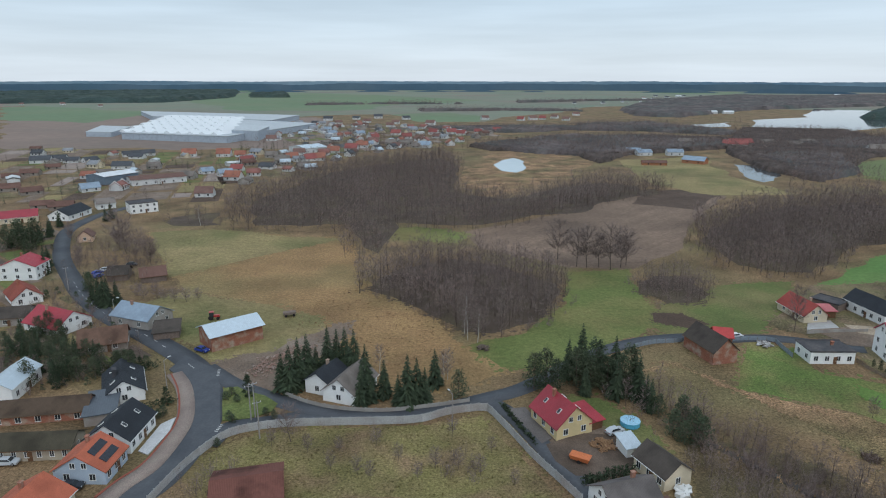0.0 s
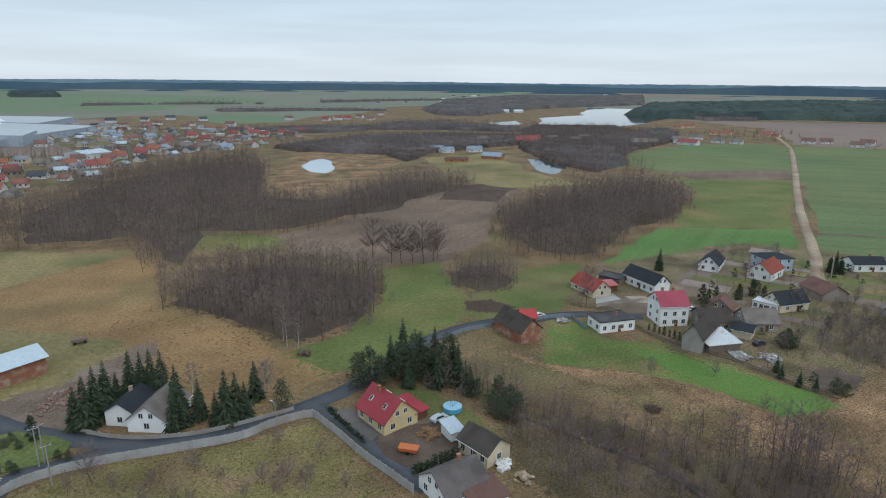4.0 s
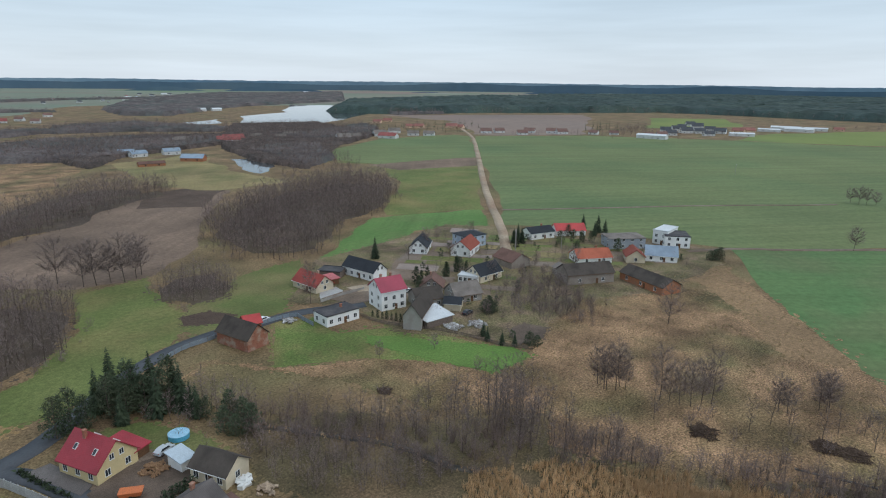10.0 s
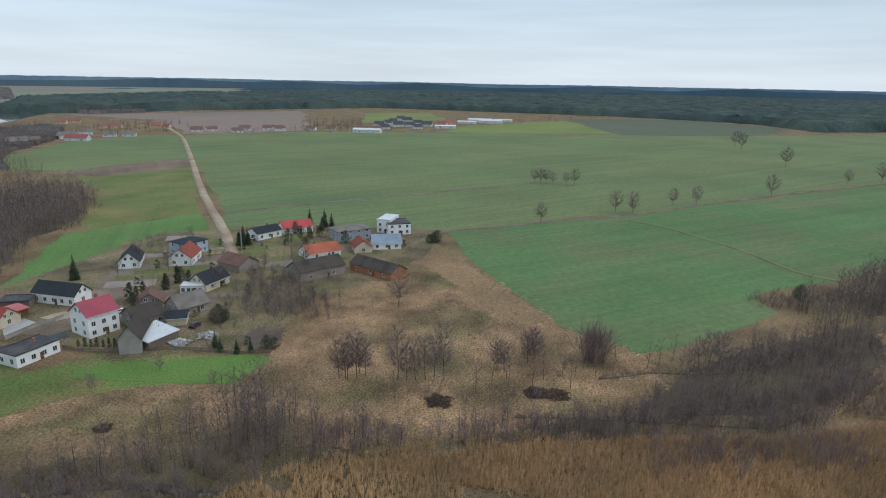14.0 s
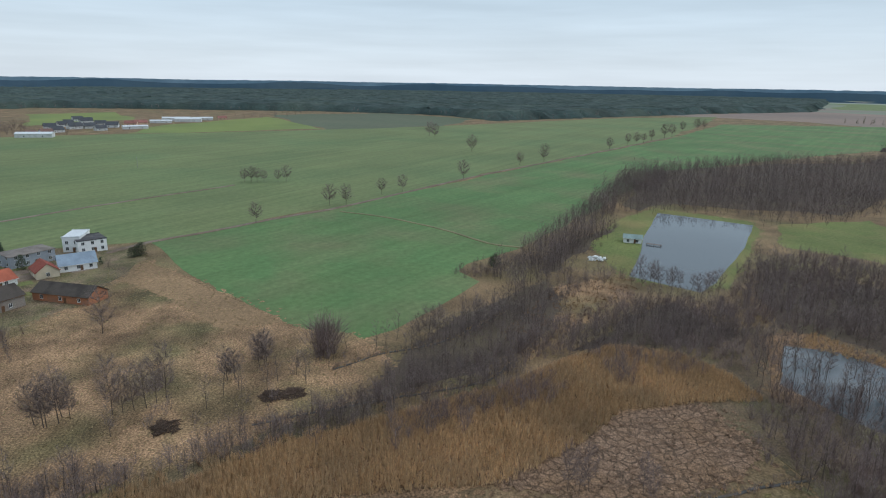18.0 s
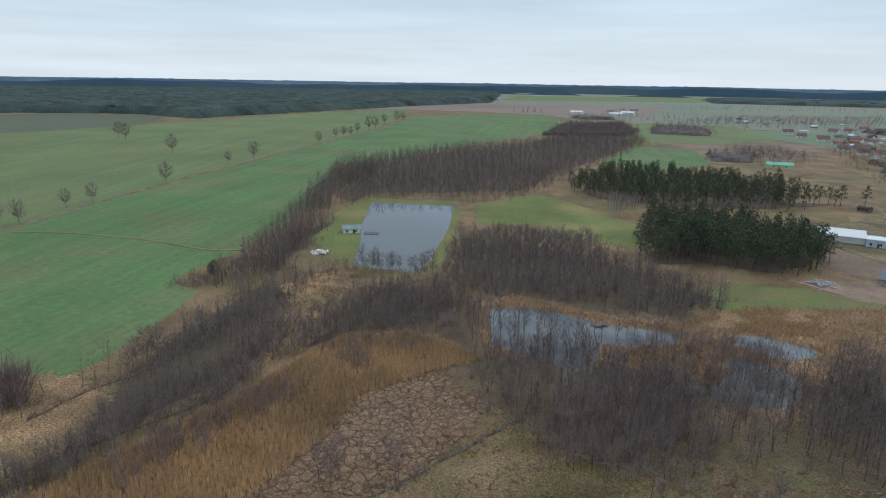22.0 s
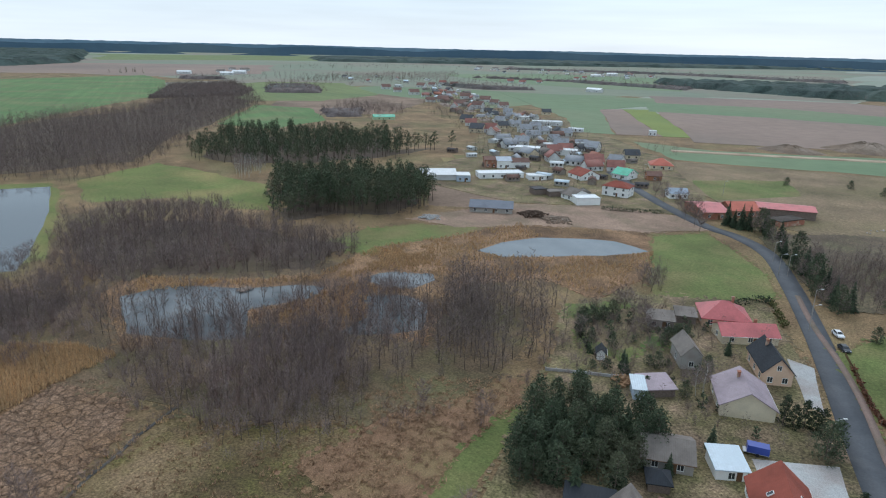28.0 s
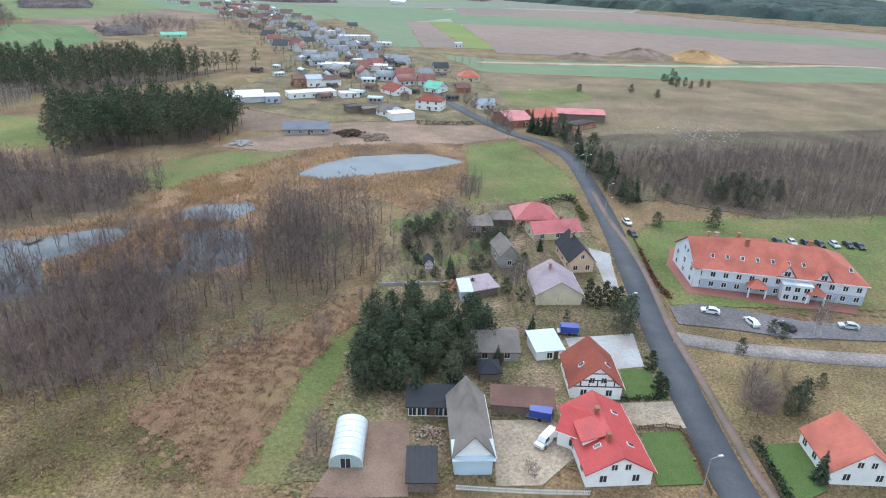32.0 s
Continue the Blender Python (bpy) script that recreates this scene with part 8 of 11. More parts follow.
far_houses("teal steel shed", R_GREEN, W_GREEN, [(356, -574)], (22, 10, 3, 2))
house("long white polytunnel hall", (174, -320), (156, -331), 14, 3.4, 3.0, "along", W_WHITE, R_WHITE, (0, 0), 0, "polytunnel", "greenhouse")
house("blue and white container office", (154, -328), (147, -332), 10, 3.6, 0.4, "flat", W_BLUE, R_WHITE, (2, 1), 0, "site_office", "office")

# the works: broad white halls with rows of skylights
def works(label, h, *pts, ridges=0):
    ob = thing("factory_hall", label, "factory", pose(0, 0, 0))
    part("wall", Shape().prism(pts, -0.3, h), plaster("pale_steel_cladding", (0.42, 0.47, 0.53)), ob)
    c = np.mean(pts, 0)
    part("roof", Shape().prism([tuple(c + (np.array(p) - c) * 1.004) for p in pts], h, h + 0.6), tiled("pale_grey_hall_roof", (0.50, 0.53, 0.55), 1.2, 0.6, 0.8), ob)
    a, b, d = np.array(pts[0]), np.array(pts[1]), np.array(pts[-1])
    for i in range(ridges):
        for j in range(6):
            u, v = (i + 0.5) / ridges, (j + 0.5) / 6
            p = a + (b - a) * u + (d - a) * v
            ang = math.degrees(math.atan2(*(b - a)[::-1]))
            part("skylight", Shape().add([(q, y, z) for y in (-17, 17) for q, z in ((-6, 0), (6, 0), (0, 3.4))], [(0, 2, 1), (3, 4, 5), (0, 1, 4, 3), (1, 2, 5, 4), (2, 0, 3, 5)]), mat("milky_skylight", (0.75, 0.77, 0.78), (0.7, 0.72, 0.73), 3, 0.4), ob, at=pose(p[0], p[1], h + 0.6, 0, 0, ang))


works("long pale steel works hall with white skylights", 8, (-416, 822), (-263, 771), (-201, 1008), (-515, 1202), ridges=9)
works("rear works hall with a white roof", 8, (-546, 1201), (-292, 1083), (-279, 1239), (-657, 1394))
works("low steel side hall of the works", 6, (-485, 863), (-446, 854), (-468, 960), (-526, 982))
works("tall steel block of the works", 12, (-271, 815), (-233, 800), (-241, 883), (-290, 921))


def belt(label, gap, protos, mats, *pts, lo=0.7, hi=1.1, name="tree_belt"):
    pts = footprint(pts, max(v[:, 2].max() for v, _ in protos[0]) * (lo + hi) / 2 * 0.6)
    if protos is FARTREE and np.hypot(*np.mean(pts, 0)) > 620:
        protos, gap = DISTANT, gap * 0.85
    mass(name, label, "trees", scatter(pts, gap * 1.2, rng), protos, mats, rng, lo, hi, z=0.1)


EVER = [BARK, PINE]


def grove(label, *pts, gap=5.0, h=9.5, material=BARECROWNS):
    """A closed far wood of bare crowns, with single trees standing out of its edge."""
    pts = wavy(footprint(pts, h), 14, 40)
    canopy("bare_grove", label, material, gap * 0.8, h * 0.55, *pts)
    mass("grove_trees", "bare crowns standing in the far wood", "trees", scatter(pts, max(9.0, 1.5 * gap), rng), DISTANT, BOTH, rng, 0.07 * h, 0.1 * h, z=0.1)
    line = np.array(wavy(pts, 6, 9))
    mass("grove_edge", "bare trees along the edge of the far wood", "trees", line + rng.normal(0, 5, line.shape), DISTANT, BOTH, rng, 0.6, 0.95, z=0.1)


grove("bare brown wood beyond the white pond", (29, 745), (100, 900), (190, 985), (300, 960), (400, 890), (330, 725), (250, 690), (190, 655), (140, 640))
grove("bare wood between the marsh and the lake", (190, 985), (260, 1240), (420, 1300), (470, 1120), (430, 930), (400, 890), (300, 960))
grove("bare wood behind the village", (-40, 1010), (40, 1140), (190, 1190), (250, 1060), (190, 985), (90, 930))
grove("bare wood on the near lake shore", (420, 800), (500, 880), (640, 940), (740, 1010), (640, 830), (520, 720), (430, 690))
grove("bare wood round the lake arm", (300, 600), (330, 680), (420, 760), (470, 720), (400, 600), (320, 500), (290, 480))
grove("bare wood on the far lake shore", (900, 1090), (960, 1250), (1150, 1560), (1260, 1650), (1180, 1300), (1020, 1080), h=12)
grove("tree belt on the far plain", (-60, 1620), (160, 1700), (330, 1640), (340, 1570), (150, 1610), (-50, 1560), h=12, gap=8)
grove("tree belt across the far plain", (-420, 1990), (-180, 2110), (60, 2090), (50, 2030), (-200, 2040), (-410, 1930), h=12, gap=9)
grove("tree belt before the far town", (250, 2250), (560, 2500), (900, 2520), (880, 2420), (560, 2390), (260, 2160), h=13, gap=10)
grove("wood beside the far farms", (640, -830), (760, -1000), (900, -1120), (930, -1050), (800, -900), (700, -790), h=11, gap=7)
grove("copse in the far fields", (400, -1180), (520, -1280), (640, -1290), (610, -1200), (480, -1120), h=11, gap=7)
grove("tree belt on the eastern plain", (150, -1480), (420, -1620), (700, -1600), (690, -1550), (420, -1560), (160, -1420), h=11, gap=8)
grove("tree belt far out on the eastern plain", (-200, -2250), (300, -2500), (900, -2350), (890, -2260), (300, -2400), (-190, -2170), h=13, gap=12)
grove("dark copse by the brown field", (1010, -1010), (1070, -1060), (1130, -1040), (1100, -960), (1040, -950), h=12, gap=7)
grove("bare copse beside the teal shed", (395, -585), (430, -640), (490, -700), (520, -690), (470, -610), (420, -565), h=8, gap=5)
belt("dark trees round the works", 9, FARPINE, EVER, (-252, 744), (-203, 800), (-173, 719), (-205, 662), lo=0.6, hi=0.9)
belt("bare trees through the village", 22, FARTREE, BOTH, (-160, 801), (-134, 1046), (-23, 1047), (62, 934), (34, 703), (-51, 674), (-117, 580), (-133, 479), (-146, 453), (-169, 542), (-148, 673), lo=0.6, hi=0.9)
belt("dark garden trees in the village", 24, FARPINE, EVER, (-408, 578), (-322, 672), (-160, 801), (-4, 987), (10, 733), (-126, 623), (-167, 479), (-217, 407), (-255, 353), lo=0.4, hi=0.6)
canopy("far_copse", "far dark copse on the plain", HAZECROWNS, 12, 14, (-975, 3282), (-868, 3552), (-667, 2772), (-811, 2768))
belt("far line of trees on the plain", 20, FARTREE, BOTH, (-199, 2167), (-56, 2547), (-9, 2171), (-141, 1888), lo=0.8, hi=1.1)
canopy("lakeside_wood", "dark bare woods by the lake", BARECROWNS, 9, 9, (448, 1619), (736, 2301), (1407, 3128), (1574, 2928), (2155, 3151), (1316, 1916), (793, 1656), (485, 1325), (415, 1366))
belt("bare wood along the lake shore", 34, FARTREE, BOTH, (184, 967), (290, 1195), (508, 1389), (661, 1391), (430, 889), (369, 805), (259, 844), lo=0.6, hi=0.95)
belt("bare trees on the near lake shore", 12, FARTREE, BOTH, (470, 890), (705, 1018), (562, 807), (444, 749), (426, 806), lo=0.6, hi=0.9)
belt("bare wood beside the pool", 9, FARTREE, BOTH, (252, 468), (302, 545), (373, 627), (384, 545), (292, 410), (246, 420), lo=0.6, hi=0.95)
belt("bare trees round the lake arm", 12, FARTREE, BOTH, (242, 545), (289, 626), (346, 651), (431, 706), (364, 583), (309, 560), (262, 567), lo=0.5, hi=0.8)
belt("trees among the roadside houses", 20, FARTREE, BOTH, (700, 671), (980, 542), (1111, 461), (933, 386), (782, 478), (664, 621), lo=0.5, hi=0.8)
belt("dark pine copse by the road", 12, FARPINE, EVER, (982, 660), (1113, 682), (896, 549), (845, 564), lo=0.9, hi=1.2)
belt("bare copse by the roadside houses", 10, FARTREE, BOTH, (826, 505), (1073, 644), (1109, 614), (861, 471), lo=0.7, hi=1.0)
belt("trees at the forest edge", 22, FARTREE, BOTH, (1257, 328), (1689, 247), (1533, 169), (1232, 271), lo=0.7, hi=1.0)
belt("dark lakeside trees", 16, FARPINE, EVER, (591, 775), (785, 961), (923, 892), (697, 674), (610, 700), lo=0.5, hi=0.7)
belt("bare trees behind the second village", 16, FARTREE, BOTH, (816, -918), (1073, -1430), (940, -1975), (663, -1401), (800, -1120), lo=0.6, hi=0.95)
belt("bare copse beside the meadow", 9, FARTREE, BOTH, (400, -560), (501, -718), (456, -776), (379, -669), (352, -568), lo=0.5, hi=0.7)
belt("far dark wood on the plain", 20, FARPINE, EVER, (1373, -989), (1604, -1285), (1302, -1044), lo=0.8, hi=1.1)
belt("far line of trees on the plain", 30, FARTREE, BOTH, (956, -1089), (900, -1386), (760, -1591), (454, -1387), (504, -1187), (777, -997), lo=0.7, hi=1.0)
canopy("field_wood", "dark wood beyond the fields", HAZECROWNS, 14, 14, (263, -1725), (139, -1733), (-176, -1792), (-137, -1360), (12, -1448), (182, -1558))
canopy("distant_wood", "distant dark belt of woods", HAZECROWNS, 22, 14, (2236, -2876), (1611, -3770), (-397, -4282), (-398, -4252), (967, -2931), (1789, -2383))
belt("bare trees in the second village", 12, FARTREE, BOTH, (454, -814), (430, -983), (309, -821), (165, -597), (100, -497), (73, -468), (65, -400), (100, -425), (154, -462), (215, -494), (306, -684), lo=0.5, hi=0.8)
belt("dark garden trees of the second village", 17, FARPINE, EVER, (425, -778), (294, -782), (127, -533), (59, -404), (92, -329), (208, -479), lo=0.35, hi=0.5)
belt("dark evergreens beside the works field", 8, FARPINE, EVER, (212, -458), (215, -494), (189, -473), (183, -421), lo=0.5, hi=0.7)
belt("pale bare birches before the pines", 3.5, ALDER, [BIRCHBARK, TWIG], (267, -264), (318, -319), (309, -338), (261, -284), lo=0.6, hi=0.8)
belt("brush on the earth bank", 9, FARTREE, BOTH, (89, -521), (72, -571), (55, -544), (59, -508), (83, -498), lo=0.5, hi=0.7)



def house_form(L, D, w, r):
    """Walls, roof and windows of a small gabled house."""
    x, y, o = L / 2, D / 2, 0.4
    walls = np.array([(q, v, z) for q in (-x, x) for v, z in ((-y, -0.2), (y, -0.2), (y, w), (0, w + r), (-y, w))])
    wf = np.array([(0, 4, 3), (0, 3, 2), (0, 2, 1), (5, 6, 7), (5, 7, 8), (5, 8, 9), (0, 5, 9), (0, 9, 4), (1, 2, 7), (1, 7, 6)])
    d = o * r / y
    roof = np.array([(u, v, z + t) for t in (0, 0.2) for u in (-x - o, x + o) for v, z in ((-y - o, w - d), (0, w + r), (y + o, w - d))])
    rf = np.array([(6, 9, 10), (6, 10, 7), (7, 10, 11), (7, 11, 8), (0, 6, 7), (0, 7, 1), (1, 7, 8), (1, 8, 2), (3, 4, 10), (3, 10, 9), (4, 5, 11), (4, 11, 10), (0, 3, 9), (0, 9, 6), (2, 8, 11), (2, 11, 5)])
    pv, pf = [], []
    for u in (-0.3, 0, 0.3):
        for sg in (-1, 1):
            k = len(pv)
            pv += [(u * L - 0.6, sg * (y + 0.04), 1.1), (u * L + 0.6, sg * (y + 0.04), 1.1), (u * L + 0.6, sg * (y + 0.04), 2.4), (u * L - 0.6, sg * (y + 0.04), 2.4)]
            pf += [(k, k + 1, k + 2), (k, k + 2, k + 3)]
    return (walls, wf), (roof, rf), (np.array(pv), np.array(pf))


def infill(where, gap, kinds, *pts):
    """Crowded small houses on the free plots of a far village, one object for each kind."""
    taken = [o.matrix_world.translation.to_2d() for o in scene.objects if o.parent is None and o.name.split(".")[0] in ("house", "hall", "barn")]
    r = np.random.default_rng(len(where))
    lots = {}
    for p in scatter(pts, gap, r):
        if all((Vector(p) - q).length > gap * 0.72 for q in taken):
            taken.append(Vector(p))
            lots.setdefault(int(r.integers(len(kinds))), []).append(p)
    for k, at in sorted(lots.items()):
        label, rm, wm, size = kinds[k]
        mass("far_village_houses", label + " " + where, "houses", np.array(at), [house_form(*size)], [wm, rm, GLASS], r, 0.8, 1.15)


R_LIGHT = tiled("pale_grey_roof", (0.30, 0.31, 0.33), 0.4, 0.7, 0.75)
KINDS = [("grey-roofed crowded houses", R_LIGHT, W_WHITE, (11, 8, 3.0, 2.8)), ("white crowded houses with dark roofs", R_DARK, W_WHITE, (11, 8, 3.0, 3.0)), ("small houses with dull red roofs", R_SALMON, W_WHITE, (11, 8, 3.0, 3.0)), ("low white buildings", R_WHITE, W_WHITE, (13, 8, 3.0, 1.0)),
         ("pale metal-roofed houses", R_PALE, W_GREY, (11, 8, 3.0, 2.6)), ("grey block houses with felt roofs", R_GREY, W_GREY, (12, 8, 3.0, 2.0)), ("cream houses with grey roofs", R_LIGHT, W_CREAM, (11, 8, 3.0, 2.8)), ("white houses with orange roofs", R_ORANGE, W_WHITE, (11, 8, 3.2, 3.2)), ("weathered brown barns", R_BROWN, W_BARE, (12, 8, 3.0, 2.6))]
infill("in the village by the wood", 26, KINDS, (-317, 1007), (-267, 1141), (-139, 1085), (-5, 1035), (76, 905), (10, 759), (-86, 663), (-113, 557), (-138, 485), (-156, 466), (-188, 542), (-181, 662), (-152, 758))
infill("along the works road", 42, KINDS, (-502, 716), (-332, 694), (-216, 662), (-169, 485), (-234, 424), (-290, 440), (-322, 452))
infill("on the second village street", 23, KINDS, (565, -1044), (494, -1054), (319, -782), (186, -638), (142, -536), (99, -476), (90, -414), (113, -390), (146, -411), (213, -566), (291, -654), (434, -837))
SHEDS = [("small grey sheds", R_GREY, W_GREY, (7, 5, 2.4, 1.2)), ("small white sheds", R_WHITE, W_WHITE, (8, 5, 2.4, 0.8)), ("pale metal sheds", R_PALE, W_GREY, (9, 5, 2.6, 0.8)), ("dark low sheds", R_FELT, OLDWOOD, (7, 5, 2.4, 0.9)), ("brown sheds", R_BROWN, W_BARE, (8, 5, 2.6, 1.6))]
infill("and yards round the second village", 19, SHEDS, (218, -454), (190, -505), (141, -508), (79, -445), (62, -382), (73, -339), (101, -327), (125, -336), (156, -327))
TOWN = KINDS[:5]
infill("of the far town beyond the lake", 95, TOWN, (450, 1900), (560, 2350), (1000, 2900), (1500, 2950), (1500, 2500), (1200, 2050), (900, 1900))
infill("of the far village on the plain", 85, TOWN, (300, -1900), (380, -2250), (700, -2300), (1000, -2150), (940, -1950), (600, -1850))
infill("of the far street on the plain", 70, TOWN, (520, -1080), (600, -1240), (900, -1400), (1000, -1320), (760, -1150), (620, -1040))
YARDS = [EARTH, LAWN, MATS["garden_ground"], STRAW, DARKSOIL, PAVING, MATS["garden_ground"], ASPHALT]
plots("gardens, yards and drives of the village", "gardens", 0.127, 15, 25, YARDS, (-317, 1007), (-200, 1100), (-5, 1035), (76, 905), (10, 759), (-86, 690), (-113, 587), (-138, 485), (-156, 440), (-188, 542), (-181, 662), (-172, 758), shrink=0.86, seed=6)
plots("yards and plots along the works road", "gardens", 0.127, 20, 15, YARDS[:6], (-502, 716), (-332, 694), (-216, 662), (-169, 485), (-150, 420), (-200, 385), (-290, 400), (-400, 500), shrink=0.9, seed=7)
plots("gardens and yards of the second village", "gardens", 0.127, 12, 35, YARDS, (565, -1044), (494, -1054), (319, -782), (186, -638), (142, -536), (60, -440), (70, -340), (125, -330), (190, -380), (213, -500), (291, -654), (434, -837), shrink=0.88, seed=8)
plots("patchy beds and yards of the hamlet", "gardens", 0.127, 8, 38, [EARTH, LAWN, MATS["garden_ground"], STRAW, MEADOW, PAVING], (150, 180), (185, 215), (228, 225), (250, 195), (275, 130), (240, 112), (205, 135), (180, 150), (150, 140), shrink=0.85, seed=9)
plots("garden plots beside the village road", "gardens", 0.127, 9, 50, [EARTH, LAWN, MATS["garden_ground"], STRAW, MATS["dark_mud"]], (-145, 165), (-215, 290), (-205, 340), (-160, 250), (-125, 205), (-85, 162), (-85, 150), (-110, 140), shrink=0.85, seed=10)
belt("bare village garden trees", 13, FARTREE, BOTH, (-303, 962), (-136, 1059), (76, 905), (9, 720), (-110, 542), (-154, 441), (-173, 418), (-198, 542), (-181, 662), lo=0.4, hi=0.75)
belt("bare garden trees at the works road", 15, FARTREE, BOTH, (-471, 671), (-327, 683), (-212, 647), (-147, 418), (-164, 354), (-227, 361), (-298, 417), lo=0.4, hi=0.65)
belt("bare garden trees along the village street", 12, FARTREE, BOTH, (565, -1044), (494, -1054), (319, -782), (186, -638), (142, -536), (91, -470), (83, -403), (113, -390), (143, -401), (211, -480), (363, -703), lo=0.35, hi=0.6)
belt("dark evergreens in the second village", 30, FARPINE, EVER, (499, -960), (319, -782), (142, -536), (91, -470), (113, -390), (258, -584), lo=0.25, hi=0.42)

belt("bare woodland towards the lake", 34, FARTREE, BOTH, (114, 780), (180, 1193), (296, 1290), (480, 1305), (499, 1048), (363, 735), (251, 556), (233, 644), (179, 730), lo=0.7, hi=1.0)
belt("bare trees between the lake arms", 19, FARTREE, BOTH, (336, 710), (550, 947), (718, 1024), (599, 794), (432, 640), (320, 577), lo=0.6, hi=0.95)
belt("dark trees by the lakeside houses", 38, FARPINE, EVER, (146, 851), (285, 1241), (466, 1267), (487, 1022), (299, 660), (211, 748), lo=0.35, hi=0.55)
belt("bare trees across the far plain", 36, FARTREE, BOTH, (1129, -1000), (1283, -1402), (1057, -1486), (851, -1628), (667, -1254), (818, -1151), (936, -1024), (892, -804), lo=0.7, hi=1.1)
belt("bare trees along the far farms", 38, FARTREE, BOTH, (715, -1767), (692, -2286), (442, -2384), (245, -2121), (185, -1630), (351, -1561), (517, -1511), lo=0.6, hi=1.0)
belt("dark trees on the far plain", 40, FARPINE, EVER, (1565, -1835), (1634, -2564), (1202, -2597), (995, -2108), (1236, -1737), (1344, -1576), lo=0.5, hi=0.8)
belt("dark trees beyond the fields", 42, FARPINE, EVER, (1315, -4094), (904, -4204), (463, -3922), (355, -3029), (686, -3008), (1015, -3168), lo=0.5, hi=0.9)
belt("copse beside the far farm", 9, FARTREE, BOTH, (475, -647), (537, -758), (496, -784), (432, -754), (383, -657), (407, -597), lo=0.6, hi=0.9)
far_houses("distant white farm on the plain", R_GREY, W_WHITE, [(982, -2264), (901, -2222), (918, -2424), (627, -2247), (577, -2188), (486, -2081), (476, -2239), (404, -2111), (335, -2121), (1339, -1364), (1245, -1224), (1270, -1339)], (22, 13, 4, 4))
R_CLAY, R_DARK = R_CLAY_NEAR, R_DARK_NEAR
W_WHITE, R_SCARLET, R_ORANGE, R_SALMON = W_WHITE_NEAR, R_SCARLET_NEAR, R_ORANGE_NEAR, R_SALMON_NEAR

# ---- reeds, tussocks and thickets near the flight line ----
near_rng = np.random.default_rng(21)


def tuft(seed, h, n, lean, width):
    r = np.random.default_rng(seed)
    out = []
    for i in range(n):
        a = r.uniform(0, 6.28)
        s = np.array([r.normal(0, 0.25), r.normal(0, 0.25), 0])
        e = s + np.array([math.cos(a) * lean * r.uniform(0.2, 1), math.sin(a) * lean * r.uniform(0.2, 1), h * r.uniform(0.7, 1.1)])
        w = np.array([-math.sin(a + 0.7), math.cos(a + 0.7), 0]) * width
        out.append((np.array([s - w, s + w, e]), np.array([[0, 1, 2]])))
    return (gather(out),)


REEDS = [tuft(s, 1.7, 17, 0.6, 0.055) for s in range(6)]
TUSSOCK = [tuft(s + 10, 0.45, 9, 0.5, 0.08) for s in range(6)]
FLAT = [tuft(s + 20, 0.36, 10, 1.0, 0.12) for s in range(6)]


def cover(label, category, protos, material, gap, *pts, lo=0.7, hi=1.3, patchy=0.0, name="tufts", size=9.0):
    at = scatter(pts, gap, near_rng)
    if patchy:
        q = np.array([noise.noise(Vector((x / size, y / size, 4.0))) for x, y in at])
        at = at[q > patchy - 0.5]
    mass(name, label, category, at, protos, [material], near_rng, lo, hi, z=0.06)


cover("standing rust-brown reed stalks", "reeds", REEDS, REEDSTALK, 0.8, (98.3, 54.3), (106.2, 42.5), (118.9, 25.0), (128.7, 6.3), (144.4, -26.8), (160.5, -49.3), (168.1, -64.1), (161.2, -81.2), (147.3, -89.1), (133.6, -90.1), (134.2, -74.3), (131.1, -53.6), (115.0, -36.5), (104.5, -19.9), patchy=0.0, name="reeds")
cover("standing reed stalks at the stream", "reeds", REEDS, REEDSTALK, 1.0, (77.9, 74.7), (92.6, 66.6), (103.3, 54.1), (120.8, 30.2), (127.2, 15.0), (106.8, 20.7), (66.3, 66.5), patchy=0.25, name="reeds")
cover("reed stalks round the swamp pools", "reeds", REEDS, REEDSTALK, 1.2, (174.4, -116.8), (176.3, -130.4), (156.0, -139.8), (138.9, -149.4), (126.6, -162.1), (126.4, -196.5), (108.7, -210.4), (97.9, -191.7), (110.1, -176.2), (121.7, -156.2), (137.2, -145.1), (151.3, -135.8), (166.9, -118.9), patchy=0.3, name="reeds", lo=0.6, hi=1.0)
cover("reed stalks between the pools", "reeds", REEDS, REEDSTALK, 1.3, (125.3, -126.4), (115.0, -148.4), (111.2, -166.6), (93.2, -164.4), (100.6, -152.2), (92.3, -138.7), (105.0, -115.1), (112.7, -114.5), patchy=0.2, name="reeds", lo=0.6, hi=1.0)
cover("reed stalks round the village pond", "reeds", REEDS, REEDSTALK, 1.5, (114.2, -176.2), (124.8, -200.7), (105, -232), (91, -261), (75, -247), (90.9, -222.6), (90.3, -210.3), (66.2, -218.6), (46.1, -231.5), (31.3, -247.4), (31, -261), (25.6, -218.8), (38.7, -192.4), (59.2, -197.6), (81.1, -180.6), (94.6, -181.8), patchy=0.25, name="reeds", lo=0.5, hi=0.9)
cover("pale trampled reed straw", "reeds", FLAT, mat("trampled_straw", (0.25, 0.175, 0.11), (0.18, 0.125, 0.08), 4, 0.95, island=0.3), 1.3, (110.0, -9.9), (109.5, -22.2), (116.5, -38.3), (127.3, -49.1), (134.7, -74.6), (126.4, -81.9), (114.2, -79.1), (103.3, -67.3), (95.4, -48.0), (94.5, -38.2), patchy=0.4, size=2.2)
